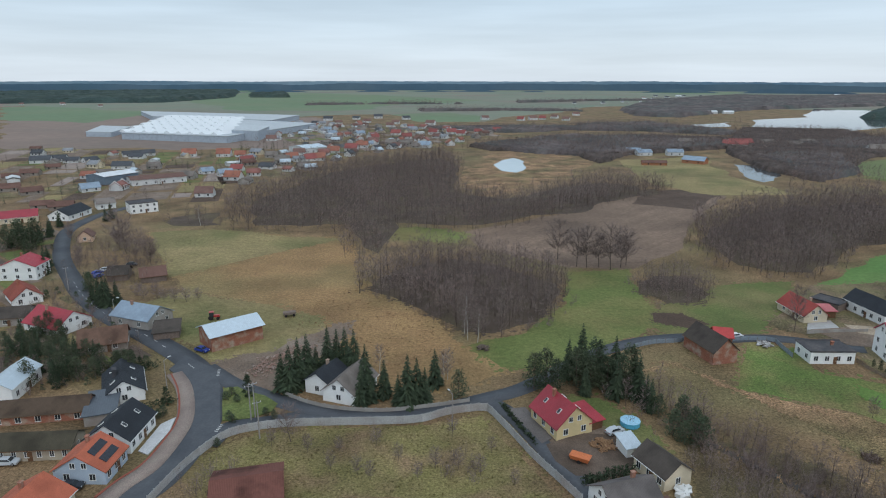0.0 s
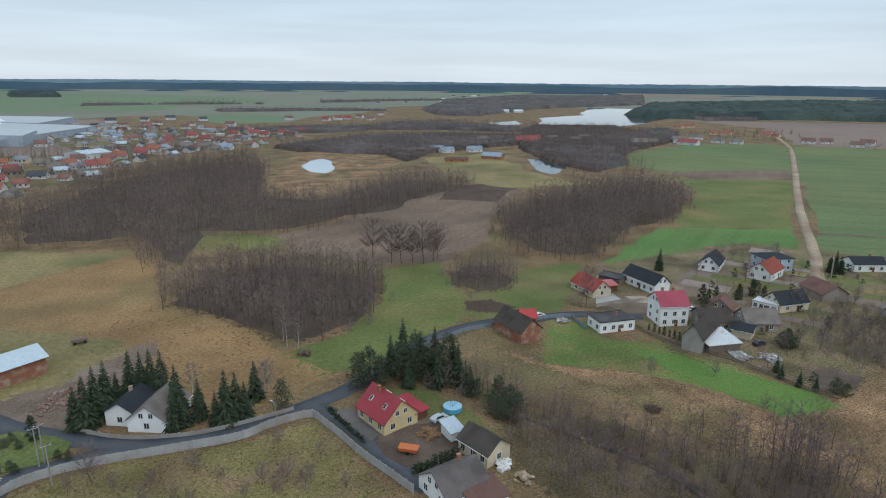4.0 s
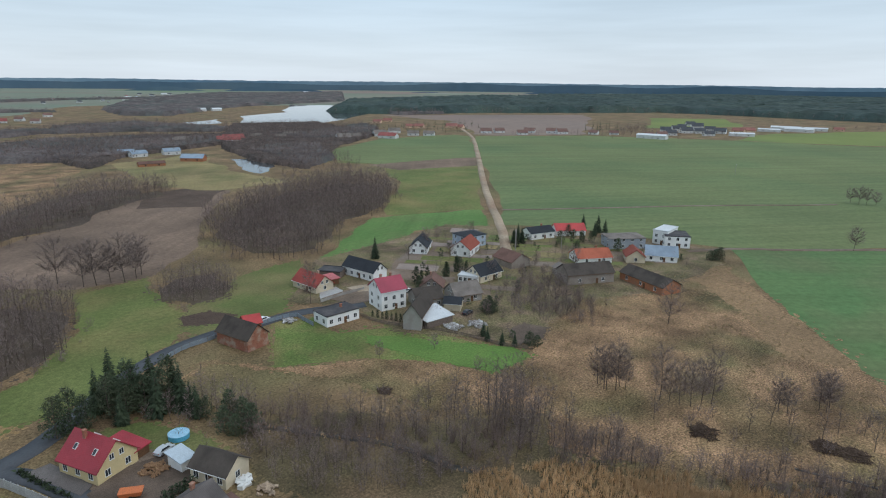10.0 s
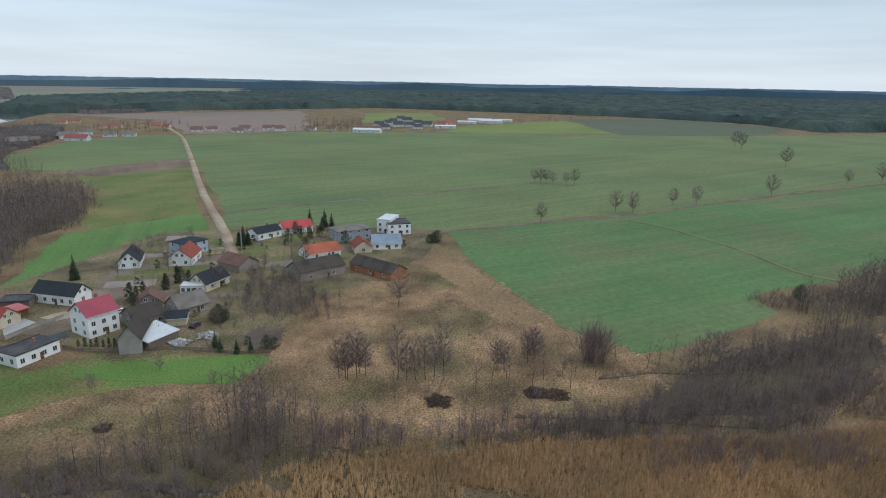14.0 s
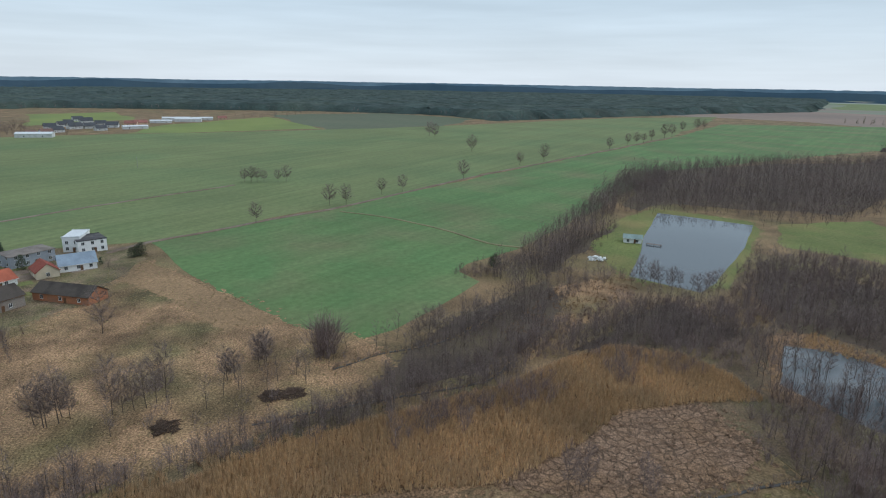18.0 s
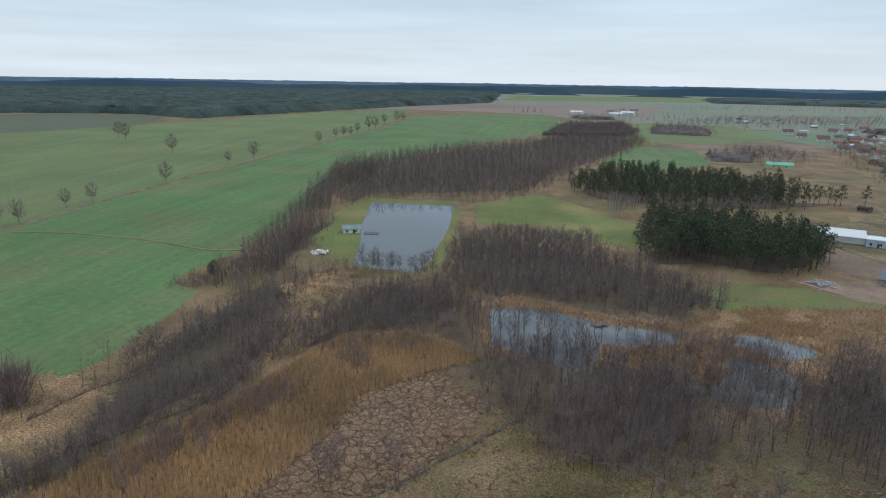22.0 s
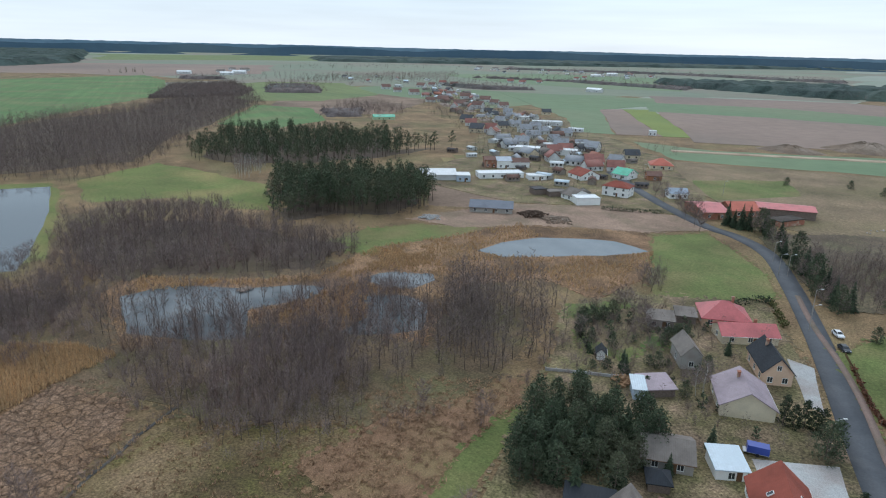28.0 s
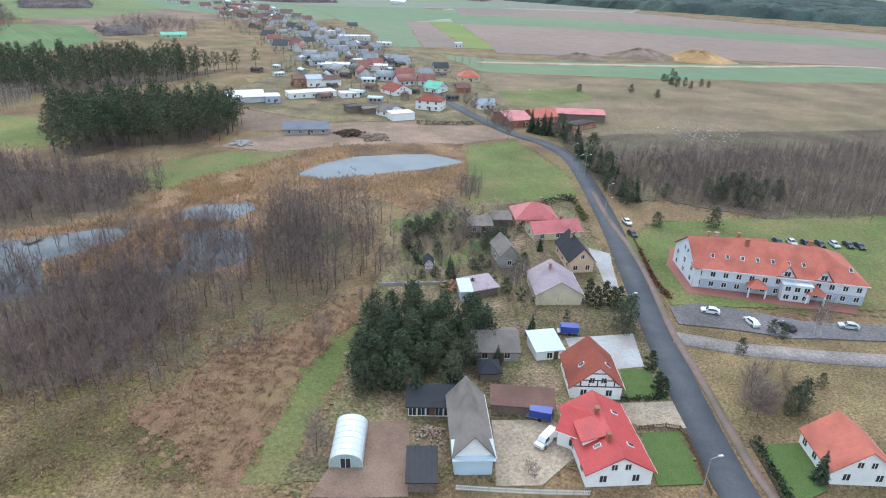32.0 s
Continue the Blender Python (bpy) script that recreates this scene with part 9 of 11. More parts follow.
cover("rusty cut reed straw", "reeds", FLAT, mat("rusty_straw", (0.30, 0.19, 0.11), (0.2, 0.13, 0.075), 4, 0.95, island=0.4), 1.0, (71.3, -102.0), (65.4, -116.5), (42.9, -128.2), (37.5, -118.2), (40.7, -103.2), (42.2, -94.7), (41.6, -82.7), (41.1, -68.8), (46.3, -65.9), (56.3, -74.0), (67.3, -77.0), (62.0, -90.9), patchy=0.42, size=2.4)
cover("dry tussocks among green moss", "grass", TUSSOCK, MATS["rusty_straw"], 1.5, (94.5, -51.2), (98.4, -64.1), (98.4, -77.6), (75.4, -86.5), (55.5, -114.0), (50.9, -81.6), (46.3, -65.9), (81.9, -56.0), patchy=0.35, size=6)
cover("tan tussock grass tufts", "grass", TUSSOCK, STRAWTUFT, 1.9, (50.8, 152.6), (63.6, 159.3), (73.4, 142.0), (95.2, 129.9), (107.5, 116.5), (114.3, 101.4), (130.6, 102.2), (152.1, 113.2), (198.8, 119.6), (247, 117), (262, 102), (223.0, 66.0), (188.8, 34.4), (180.8, 13.7), (160.5, 1.6), (143.3, 8.8), (116.5, 34.7), (100.9, 59.4), (89.5, 82.2), (78.2, 113.3), (69.8, 133.4), (59.4, 151.9), patchy=0.35, size=7, lo=0.5, hi=0.9)
cover("dry marsh tufts", "grass", TUSSOCK, MATS["rusty_straw"], 1.4, (178.8, -32.1), (223.3, -59.6), (240, -92), (222.8, -92.5), (180.5, -54.6), (159.6, -36.8), patchy=0.4, size=5)
cover("rusty meadow tufts", "grass", TUSSOCK, MATS["rusty_straw"], 2.2, (-53.1, 193.3), (-31.6, 229.0), (-21.5, 212.8), (-3.0, 190.9), (2.3, 174.8), (14.6, 159.2), (1.9, 142.8), (-11.9, 138.4), (-32.1, 142.7), (-41.7, 174.7), patchy=0.3, lo=0.5, hi=0.9, size=8)
cover("olive orchard tufts", "grass", TUSSOCK, mat("olive_tufts", (0.17, 0.15, 0.06), (0.12, 0.115, 0.04), 3, 0.95, island=0.4), 1.3, (-47.5, 117.6), (-39.4, 123.1), (-21.0, 125.0), (-3.4, 126.3), (8.2, 129.7), (13.5, 117.7), (21.3, 100.6), (-51.1, 100.5), patchy=0.4, lo=0.4, hi=0.8, size=4)


def thicket(label, gap, *pts, lo=0.4, hi=0.65, bush=2.9, protos=ALDER):
    wood(label, gap, *pts, protos=protos, lo=lo, hi=hi, under=bush, floor=False)


thicket("dense grey willow thicket", 3.0, (92.1, -74.3), (100.9, -89.5), (104.0, -103.6), (91.5, -114.7), (77.1, -116.5), (64.7, -97.7), (65.1, -88.1), (71.7, -82.0), (80.8, -74.5), lo=0.5, hi=0.7, bush=3.5)
thicket("bare brush along the stream", 2.1, (48.4, 115.2), (59.1, 114.1), (67.1, 102.5), (73.7, 91.1), (77.1, 81.1), (80.1, 73.6), (56.1, 85.0), (51.9, 95.1), lo=0.35, hi=0.6)
thicket("bare brush above the stream", 2.5, (48.4, 153.8), (60.7, 141.2), (68.0, 119.2), (75.2, 105.4), (85.3, 91.6), (80.8, 86.9), (70.4, 102.8), (63.5, 112.2), (52.8, 125.2), (42.7, 139.0), lo=0.4, hi=0.7)
thicket("tall bare thicket at the stream bend", 2.6, (87.8, 80.8), (105.3, 94.6), (119.8, 101.4), (123.4, 96.5), (112.7, 84.6), (94.2, 72.1), lo=0.7, hi=1.0)
thicket("bare brush behind the reeds", 2.3, (98.4, 73.8), (108.7, 71.9), (116.4, 61.4), (112.5, 50.8), (106.0, 48.9), (98.3, 57.9), (91.6, 68.7), lo=0.4, hi=0.65)
thicket("bare brush beside the reed bed", 2.4, (106.7, 48.0), (119.8, 40.9), (127.8, 26.3), (141.1, 11.9), (160.1, -10.2), (144.5, -10.4), (126.2, 14.8), (115.5, 34.4), lo=0.35, hi=0.55)
thicket("purple-grey brush along the ditch", 2.3, (117.5, 20.0), (130.7, 14.2), (143.9, 1.4), (157.5, -7.5), (167.9, -24.0), (161.2, -34.0), (149.3, -32.7), (137.7, -12.3), (128.8, 3.7), lo=0.35, hi=0.55)
thicket("bare brush along the crop", 3.0, (115.9, 45.9), (120.9, 35.3), (128.6, 26.9), (121.8, 20.7), (114.7, 31.3), lo=0.3, hi=0.5)
thicket("dense bare brush by the lone pine", 2.8, (241.0, -23.6), (256, -31), (276, -57), (261, -69), (243.9, -55.5), (234.6, -34.0), lo=0.2, hi=0.35)
thicket("bare alders at the swamp's end", 3.2, (70.4, -133.0), (79.1, -156.7), (89.7, -189.2), (88.0, -210.5), (66.3, -174.3), (53.8, -144.7), (60.2, -132.8), lo=0.65, hi=0.95)
thicket("grey brush in the cut reed", 2.6, (66.0, -99.6), (63.1, -106.6), (55.5, -108.5), (52.4, -100.2), (58.4, -94.4), lo=0.25, hi=0.4)
thicket("brush on the pasture rim", 3.0, (29.0, -216.6), (29.7, -237.4), (22.3, -234.6), (20.6, -209.5), (25.0, -203.8), lo=0.4, hi=0.55)
thicket("brush among the hamlet gardens", 4.0, (187.6, 158.4), (205, 149), (183.6, 117.6), (166.6, 111.0), (153.3, 119.9), (162.7, 134.9), lo=0.35, hi=0.5, bush=4)
thicket("brush by the old barn", 3.5, (164.1, 123.5), (179.9, 122.5), (178.4, 109.4), (164.5, 105.1), (157.0, 113.4), lo=0.3, hi=0.4, bush=3)
thicket("orchard brush in the corner", 3.2, (-3.2, 115.6), (1.6, 117.7), (9.6, 113.6), (8.0, 106.0), (-0.8, 106.0), lo=0.2, hi=0.35, bush=2.5)
thicket("brush in the bottom garden", 3.2, (-50.0, 100.5), (-51.5, 109.6), (-45.6, 115.5), (-39.1, 109.6), (-38.5, 100.5), lo=0.25, hi=0.4, bush=2.5)
thicket("roadside garden brush", 4.5, (-148, 243), (-177, 300), (-146, 300), (-117, 252), (-105.7, 215.7), (-115.0, 209.6), lo=0.25, hi=0.45, bush=4)

WILLOW = [(carr(s, 4.5, 24, 0.055),) for s in range(5)]
WILLOWTWIG = mat("grey_willow_twigs", (0.245, 0.205, 0.188), (0.185, 0.156, 0.144), 5, 0.95, c=(0.215, 0.165, 0.142), big=25, island=0.3)


def willows(label, gap, *pts, lo=0.7, hi=1.25):
    mass("willow_scrub", label, "brush", scatter(pts, gap, near_rng), WILLOW, [WILLOWTWIG], near_rng, lo, hi, z=0.06)


willows("grey willow scrub in the swamp", 3.0, (105.9, -90.1), (109.0, -104.5), (106.3, -122.1), (95.0, -128.8), (81.1, -117.3), (72.9, -100.9), (81.1, -80.3), (94.3, -78.2), lo=0.9, hi=1.5)
willows("willow scrub among the swamp alders", 3.6, (136.8, -90.9), (138.1, -108.9), (127.2, -126.4), (114.7, -128.7), (101.1, -113.2), (108.1, -95.2), (104.5, -76.6), (115.6, -76.0))
willows("rusty willow scrub between the pools", 3.6, (121.3, -131.3), (114.2, -160.6), (96.7, -175.5), (71.5, -135.8), (81.3, -122.9), (98.1, -120.9))
willows("willow scrub under the pond alders", 4.2, (191.2, -110.3), (247, -147), (267, -186), (231, -224), (198, -200), (145.3, -199.7), (126.5, -189.1), (138.2, -164.7), (166.7, -141.9), (180.1, -122.6))
willows("dark willow scrub before the fish pond", 3.4, (151.4, -52.8), (166.8, -69.1), (195.5, -98.6), (203.1, -116.9), (176.4, -115.6), (154.4, -101.8), (148.1, -82.6), (145.8, -67.3), (139.6, -54.9), lo=0.6, hi=1.0)
willows("willow scrub along the crop ditch", 3.2, (156.6, -20.1), (174.6, -35.9), (191.6, -58.7), (213.6, -88.0), (198.4, -90.8), (174.7, -60.8), (157.0, -38.3), (146.0, -21.3), lo=0.6, hi=1.1)
willows("willow scrub by the second ditch", 2.5, (127.2, 4.8), (136.1, -9.5), (143.0, -29.1), (148.1, -42.1), (137.9, -42.1), (129.5, -26.1), (123.4, -10.5), (115.8, 1.9), lo=0.6, hi=1.1)
willows("willow scrub along the stream", 3.2, (50.4, 131.9), (63.8, 121.0), (73.8, 103.6), (82.2, 88.5), (91.1, 83.7), (102.6, 80.2), (93.2, 69.9), (79.2, 79.0), (66.1, 97.0), (53.1, 114.8), lo=0.6, hi=1.1)
willows("willow scrub on the far stream bank", 3.2, (98.4, 73.8), (112.3, 64.9), (112.5, 50.8), (120.6, 36.2), (137.4, 16.9), (155.0, -3.2), (143.4, -3.8), (122.4, 24.9), (102.2, 53.5), lo=0.5, hi=1.0)
willows("broad domed willow at the crop corner", 1.5, (163.6, 23.4), (169.6, 21.6), (168.4, 17.2), (163.4, 18.6), lo=1.7, hi=2.5)
willows("scrub in the hamlet gardens", 5.5, (187.6, 158.4), (205, 149), (184.9, 115.9), (165.7, 110.4), (153.3, 119.9), (162.7, 134.9), lo=0.4, hi=0.8)
willows("roadside garden scrub", 5.0, (-133.0, 174.5), (-149, 216), (-146, 229), (-106.1, 188.2), (-81.9, 159.0), (-81.8, 152.1), (-95.4, 139.7), (-111.2, 142.6), lo=0.3, hi=0.7)
willows("bare scrub at the pasture edge", 5.0, (38.1, -118.0), (42.2, -140.4), (38.9, -178.1), (28.2, -200.2), (22.5, -188.4), (32.5, -150.5), (33.2, -119.5), lo=0.4, hi=0.8)
willows("bare scrub among the street gardens", 5.5, (29.9, -133.1), (33.5, -163.8), (17.9, -185.9), (-2.4, -168.6), (-8.7, -148.4), (0.5, -128.7), (13.6, -127.0), lo=0.35, hi=0.7)
willows("bare scrub on the dry verge", 3.5, (-42.7, -109.7), (-47.9, -117.6), (-54.7, -118.1), (-52.1, -106.4), (-45.5, -100.9), (-41.7, -101.7), lo=0.6, hi=1.0)
willows("young scrub beside the road", 3.8, (-29, -257), (-62, -285), (-125, -298), (-98.5, -222.6), (-67.8, -215.2), (-44.3, -224.2), lo=0.4, hi=0.8)

willows("garden scrub beside the grove", 4.2, (43.5, -156.1), (31.5, -183.2), (10.7, -191.5), (7.4, -164.3), (21.8, -141.5), (32.3, -137.7), lo=0.4, hi=0.85)
willows("brown scrub on the reed edge", 5.0, (54.6, -102.4), (50.9, -120.3), (40.5, -143.5), (28.2, -135.5), (27.4, -114.8), (45.7, -97.8), lo=0.25, hi=0.5)


def bank(label, *pts, gap=0.9, w=1.6, lo=0.2, hi=0.5):
    """Low brush and dry stalks leaning over both banks of a ditch."""
    c = np.array(smooth_line(pts, 10))
    at = np.r_[0, np.cumsum(np.linalg.norm(np.diff(c, axis=0), axis=1))]
    s = np.arange(0, at[-1], gap)
    p = np.stack([np.interp(s, at, c[:, k]) for k in (0, 1)], 1)
    mass("bank_brush", label, "brush", p + near_rng.normal(0, w * 0.6, p.shape), BUSH, [TWIG], near_rng, lo, hi, z=0.06)
    mass("bank_stalks", "dry stalks on the ditch bank", "reeds", p + near_rng.normal(0, w * 0.5, p.shape), REEDS, [REEDSTALK], near_rng, 0.3, 0.6, z=0.06)


bank("bare brush on the stream banks", (53.0, 122.6), (59.5, 114.7), (66.0, 105.5), (71.9, 96.6), (75.2, 89.3), (77.8, 78.8), (82.9, 72.2), gap=0.6, lo=0.3, hi=0.8)
bank("bare brush on the ditch banks", (128.2, 32.1), (133.8, 17.2), (139.3, 1.3), (143.4, -12.7), (148.8, -24.6), (159.3, -32.2), gap=0.6)
bank("bare brush on the crop ditch", (155.8, 16.9), (165.6, 3.5), (169.9, -7.9), (175.5, -16.5), (198.2, -36.9), gap=0.6)
bank("bare brush on the winding ditch", (93.3, -37.7), (95.4, -48.0), (98.4, -60.1), (100.6, -70.0), (102.8, -80.8), gap=0.6)

for label, gap, pool_pts in (("bare alders standing in the swamp pool", 5.0, [(144.6, -103.4), (153.8, -121.0), (143.8, -129.3), (132.1, -136.4), (120.2, -149.5), (114.4, -147.7), (123.7, -125.0), (116.7, -114.2), (125.5, -105.5)]), ("bare alders standing in the back pool", 5.0, [(101.3, -150.8), (96.4, -156.2), (88.9, -158.9), (81.8, -155.0), (75.8, -141.7), (82.1, -135.7), (92.7, -128.2)]), ("bare alders on the pool rim", 4.0, [(163.7, -107.6), (169.3, -120.5), (158.5, -117.6), (139.5, -104.0), (132.2, -92.9), (140.8, -92.9)])):
    mass("swamp_alders", label, "trees", scatter(pool_pts, gap, near_rng), ALDER, BOTH, near_rng, 0.6, 0.95, z=0.05)

# ---- the concrete wall ----
wall_panel = Shape().box(-0.98, 0.98, -0.03, 0.03, 0, 1.95)
for k in range(4):
    wall_panel.box(-0.98, 0.98, -0.045, 0.045, 0.04 + 0.48 * k, 0.46 + 0.48 * k)
PANEL, POST = wall_panel.mesh("panel", CONCRETE), Shape().box(-0.08, 0.08, -0.09, 0.09, 0, 2.1).mesh("post", CONCRETE)


def fence(name, label, panel, post, gap, line, category="fence"):
    c = smooth_line(line, 14)
    at = np.r_[0, np.cumsum(np.linalg.norm(np.diff(c, axis=0), axis=1))]
    n = max(1, int(at[-1] / gap))
    s = np.linspace(0, at[-1], n + 1)
    p = np.stack([np.interp(s, at, c[:, k]) for k in (0, 1)], 1)
    ob = thing(name, label, category, pose(p[0][0], p[0][1], 0))
    p = p - p[0]
    for i in range(n + 1):
        d = p[min(i + 1, n)] - p[max(i - 1, 0)]
        part("post", post, None, ob, at=pose(p[i][0], p[i][1], 0, 0, 0, math.degrees(math.atan2(d[1], d[0]))))
        if i < n and panel:
            m, d = (p[i] + p[i + 1]) / 2, p[i + 1] - p[i]
            k = float(np.linalg.norm(d)) / gap
            at_m = pose(m[0], m[1], 0, 0, 0, math.degrees(math.atan2(d[1], d[0]))) @ Matrix.Diagonal((k, 1, 1, 1))
            for piece, me, off in panel if isinstance(panel, list) else [("panel", panel, Matrix.Identity(4))]:
                part(piece, me, None, ob, at=at_m @ off)
    return ob


fence("concrete_wall", "pale precast concrete panel wall along the road", PANEL, POST, 2.0, [(-54.1, 98.4), (-51.8, 110.3), (-47.8, 120.2), (-42.1, 123.8), (-33.8, 125.5), (-18.7, 126.2), (-6.0, 127.2), (0.4, 130.5), (7.0, 132.3), (10.0, 132.3), (11.8, 128.7)])
fence("concrete_wall", "pale precast concrete panel wall along the lane", PANEL, POST, 2.0, [(11.8, 128.7), (14.6, 122.1), (17.8, 114.0), (21.7, 106.0), (25.1, 99.0)])
LOWP, LOWPOST = Shape().box(-1.2, 1.2, -0.06, 0.06, 0, 0.45).box(-1.2, 1.2, -0.02, 0.02, 0.45, 1.1).mesh("panel", W_GREY), Shape().box(-0.12, 0.12, -0.12, 0.12, 0, 1.25).mesh("post", W_GREY)
fence("garden_fence", "low grey fence before the white cottage", LOWP, LOWPOST, 2.4, [(-39.1, 139.8), (-32.7, 135.6), (-24.8, 132.7), (-14.1, 131.7), (-3.6, 133.8), (5.9, 136.5)])
GREYP, GREYPOST = Shape().box(-1.2, 1.2, -0.03, 0.03, 0.05, 1.4).mesh("panel", mat("blue_grey_sheet_fence", (0.24, 0.28, 0.32), (0.2, 0.24, 0.28), 1, 0.6)), Shape().box(-0.05, 0.05, -0.05, 0.05, 0, 1.5).mesh("post", OLDWOOD)
fence("sheet_fence", "blue-grey sheet metal fence along the lane", GREYP, GREYPOST, 2.4, [(54.7, 168.0), (60.8, 171.0), (66.7, 171.8), (70.5, 172.6)])
fence("sheet_fence", "blue-grey sheet fence before the garden", GREYP, GREYPOST, 2.4, [(85.3, 173.3), (91.3, 173.7), (97.4, 173.0), (97.4, 168.4), (97.3, 161.7)])


def pickets(material, count=9):
    """Two rails and a row of upright pickets between two posts."""
    rail, slat = Shape().box(-1.2, 1.2, -0.015, 0.02, -0.05, 0.05).mesh("rail", material), Shape().box(-0.06, 0.06, -0.04, -0.016, 0.1, 1.15).mesh("picket", material)
    return [("rail", rail, pose(0, 0, z)) for z in (0.3, 0.9)] + [("picket", slat, pose(-1.2 + 2.4 * (k + 0.5) / count, 0, 0)) for k in range(count)]


WOODP, WHITEP, BROWNP = pickets(OLDWOOD), pickets(WHITEFRAME), pickets(BROWNWOOD)
WPOST = Shape().tube((0, 0, 0), (0, 0, 1.3), 0.06, 0.06, 6).mesh("post", OLDWOOD)
fence("picket_fence", "weathered wooden fence round the garden plot", WOODP, WPOST, 2.4, [(117.8, 142.9), (123.9, 133.0), (127.7, 122.7), (130.1, 112.2), (134.5, 104.4)])
fence("picket_fence", "dark wooden fence beside the white house", WOODP, WPOST, 2.4, [(113.5, 159.1), (113.6, 153.5), (115.6, 147.2), (117.8, 142.9)])
fence("picket_fence", "white fence before the farmyard", WHITEP, WPOST, 2.4, [(8.5, -72.8), (2.0, -73.6), (-5.0, -74.6), (-12.3, -75.9)])
fence("wooden_fence", "brown wooden fence round the lawn", BROWNP, WPOST, 2.4, [(-21.4, -93.1), (-28.3, -94.9), (-30.0, -89.4), (-31.0, -79.5)])
fence("wooden_fence", "brown fence along the road verge", BROWNP, WPOST, 2.4, [(-29.2, -181.5), (-31.6, -160.6), (-33.0, -147.2)])
fence("wire_fence", "dark mesh fence round the front garden", pickets(mat("dark_green_wire", (0.03, 0.05, 0.035), (0.04, 0.055, 0.04), 1, 0.6)), WPOST, 2.4, [(-40.2, -93.7), (-41.1, -87.7), (-41.9, -80.5)])
fence("post_fence", "grey posts along the reed field", None, WPOST, 6.0, [(28.9, -89.0), (30.0, -81.1), (31.1, -72.7), (31.9, -65.5)])
fence("stone_wall", "low concrete wall along the garden", Shape().box(-1.2, 1.2, -0.12, 0.12, 0, 0.9).mesh("panel", CONCRETE), LOWPOST, 2.4, [(37.8, -135.2), (29.4, -137.9), (20.2, -140.4)])
fence("yard_fence", "pale concrete fence of the red house", LOWP, LOWPOST, 2.4, [(110.9, 178.8), (119.9, 179.7), (125.0, 180.0), (130.2, 180.2)])

# ---- vehicles ----
TYRE = mat("black_rubber", (0.02, 0.02, 0.02), (0.03, 0.03, 0.03), 0.3, 0.85)
RIM = mat("alloy_rim", (0.5, 0.5, 0.52), (0.4, 0.4, 0.42), 0.3, 0.35, metal=0.8)
LAMP = mat("headlamp_glass", (0.7, 0.7, 0.72), (0.6, 0.6, 0.62), 0.2, 0.15)
TAIL = mat("red_tail_lamp", (0.4, 0.02, 0.02), (0.35, 0.02, 0.02), 0.2, 0.3)


def paint(name, c):
    return mat(name, c, tuple(0.92 * x for x in c), 1.5, 0.28, fine=0.03)


def hull(profile, w, taper, inset=0.0):
    """A body from its side outline, narrower towards the top."""
    s = Shape()
    zs = [z for _, z in profile]
    lo, hi = min(zs), max(zs)
    n = len(profile)
    v = []
    for sg in (-1, 1):
        for x, z in profile:
            v.append((x, sg * (w / 2 - taper * max(0, (z - 0.8) / (hi - 0.8 + 1e-6)) - inset), z))
    s.add(v, [tuple(range(n)), tuple(range(2 * n - 1, n - 1, -1))] + [(i, n + i, n + (i + 1) % n, (i + 1) % n) for i in range(n)])
    return s


def car(label, at, heading, colour, van=False, name="car"):
    ob = thing(name, label, "van" if van else "car", pose(at[0], at[1], 0.22, 0, 0, heading))
    if van:
        body = [(-2.4, 0.3), (2.3, 0.3), (2.4, 0.9), (1.75, 1.15), (1.2, 1.95), (-2.3, 2.0), (-2.42, 1.0)]
        glass = [(1.72, 1.2), (1.22, 1.85), (0.2, 1.85), (0.2, 1.2)]
    else:
        body = [(-2.1, 0.28), (2.1, 0.28), (2.15, 0.62), (1.9, 0.82), (1.05, 0.92), (0.45, 1.42), (-1.1, 1.46), (-1.85, 0.98), (-2.13, 0.9)]
        glass = [(0.98, 0.95), (0.42, 1.37), (-1.08, 1.4), (-1.7, 1.0)]
    part("body", hull(body, 1.78, 0.22), colour, ob)
    part("side_window", hull(glass, 1.80, 0.2), GLASS, ob)
    if not van:
        part("windscreen", Shape().add([(1.0, -0.72, 0.95), (1.0, 0.72, 0.95), (0.47, 0.6, 1.40), (0.47, -0.6, 1.40), (1.02, -0.72, 0.97), (1.02, 0.72, 0.97), (0.50, 0.6, 1.42), (0.50, -0.6, 1.42)], [(4, 5, 6, 7), (0, 3, 2, 1), (0, 1, 5, 4), (2, 3, 7, 6)]), GLASS, ob)
    for x in (-1.35, 1.35):
        for y in (-0.86, 0.86):
            wh = part("wheel", Shape().tube((0, -0.11, 0), (0, 0.11, 0), 0.33, 0.33, 14), TYRE, ob, at=pose(x, y, 0.33))
            part("rim", Shape().tube((0, -0.12, 0), (0, 0.12, 0), 0.19, 0.19, 10), RIM, wh)
    fx, fz = (2.32, 0.75) if van else (2.08, 0.68)
    for y in (-0.62, 0.62):
        part("headlight", Shape().box(fx - 0.12, fx + 0.06, y - 0.16, y + 0.16, fz - 0.08, fz + 0.08), LAMP, ob)
        part("tail_light", Shape().box(-fx - 0.05, -fx + 0.1, y - 0.14, y + 0.14, fz, fz + 0.18), TAIL, ob)


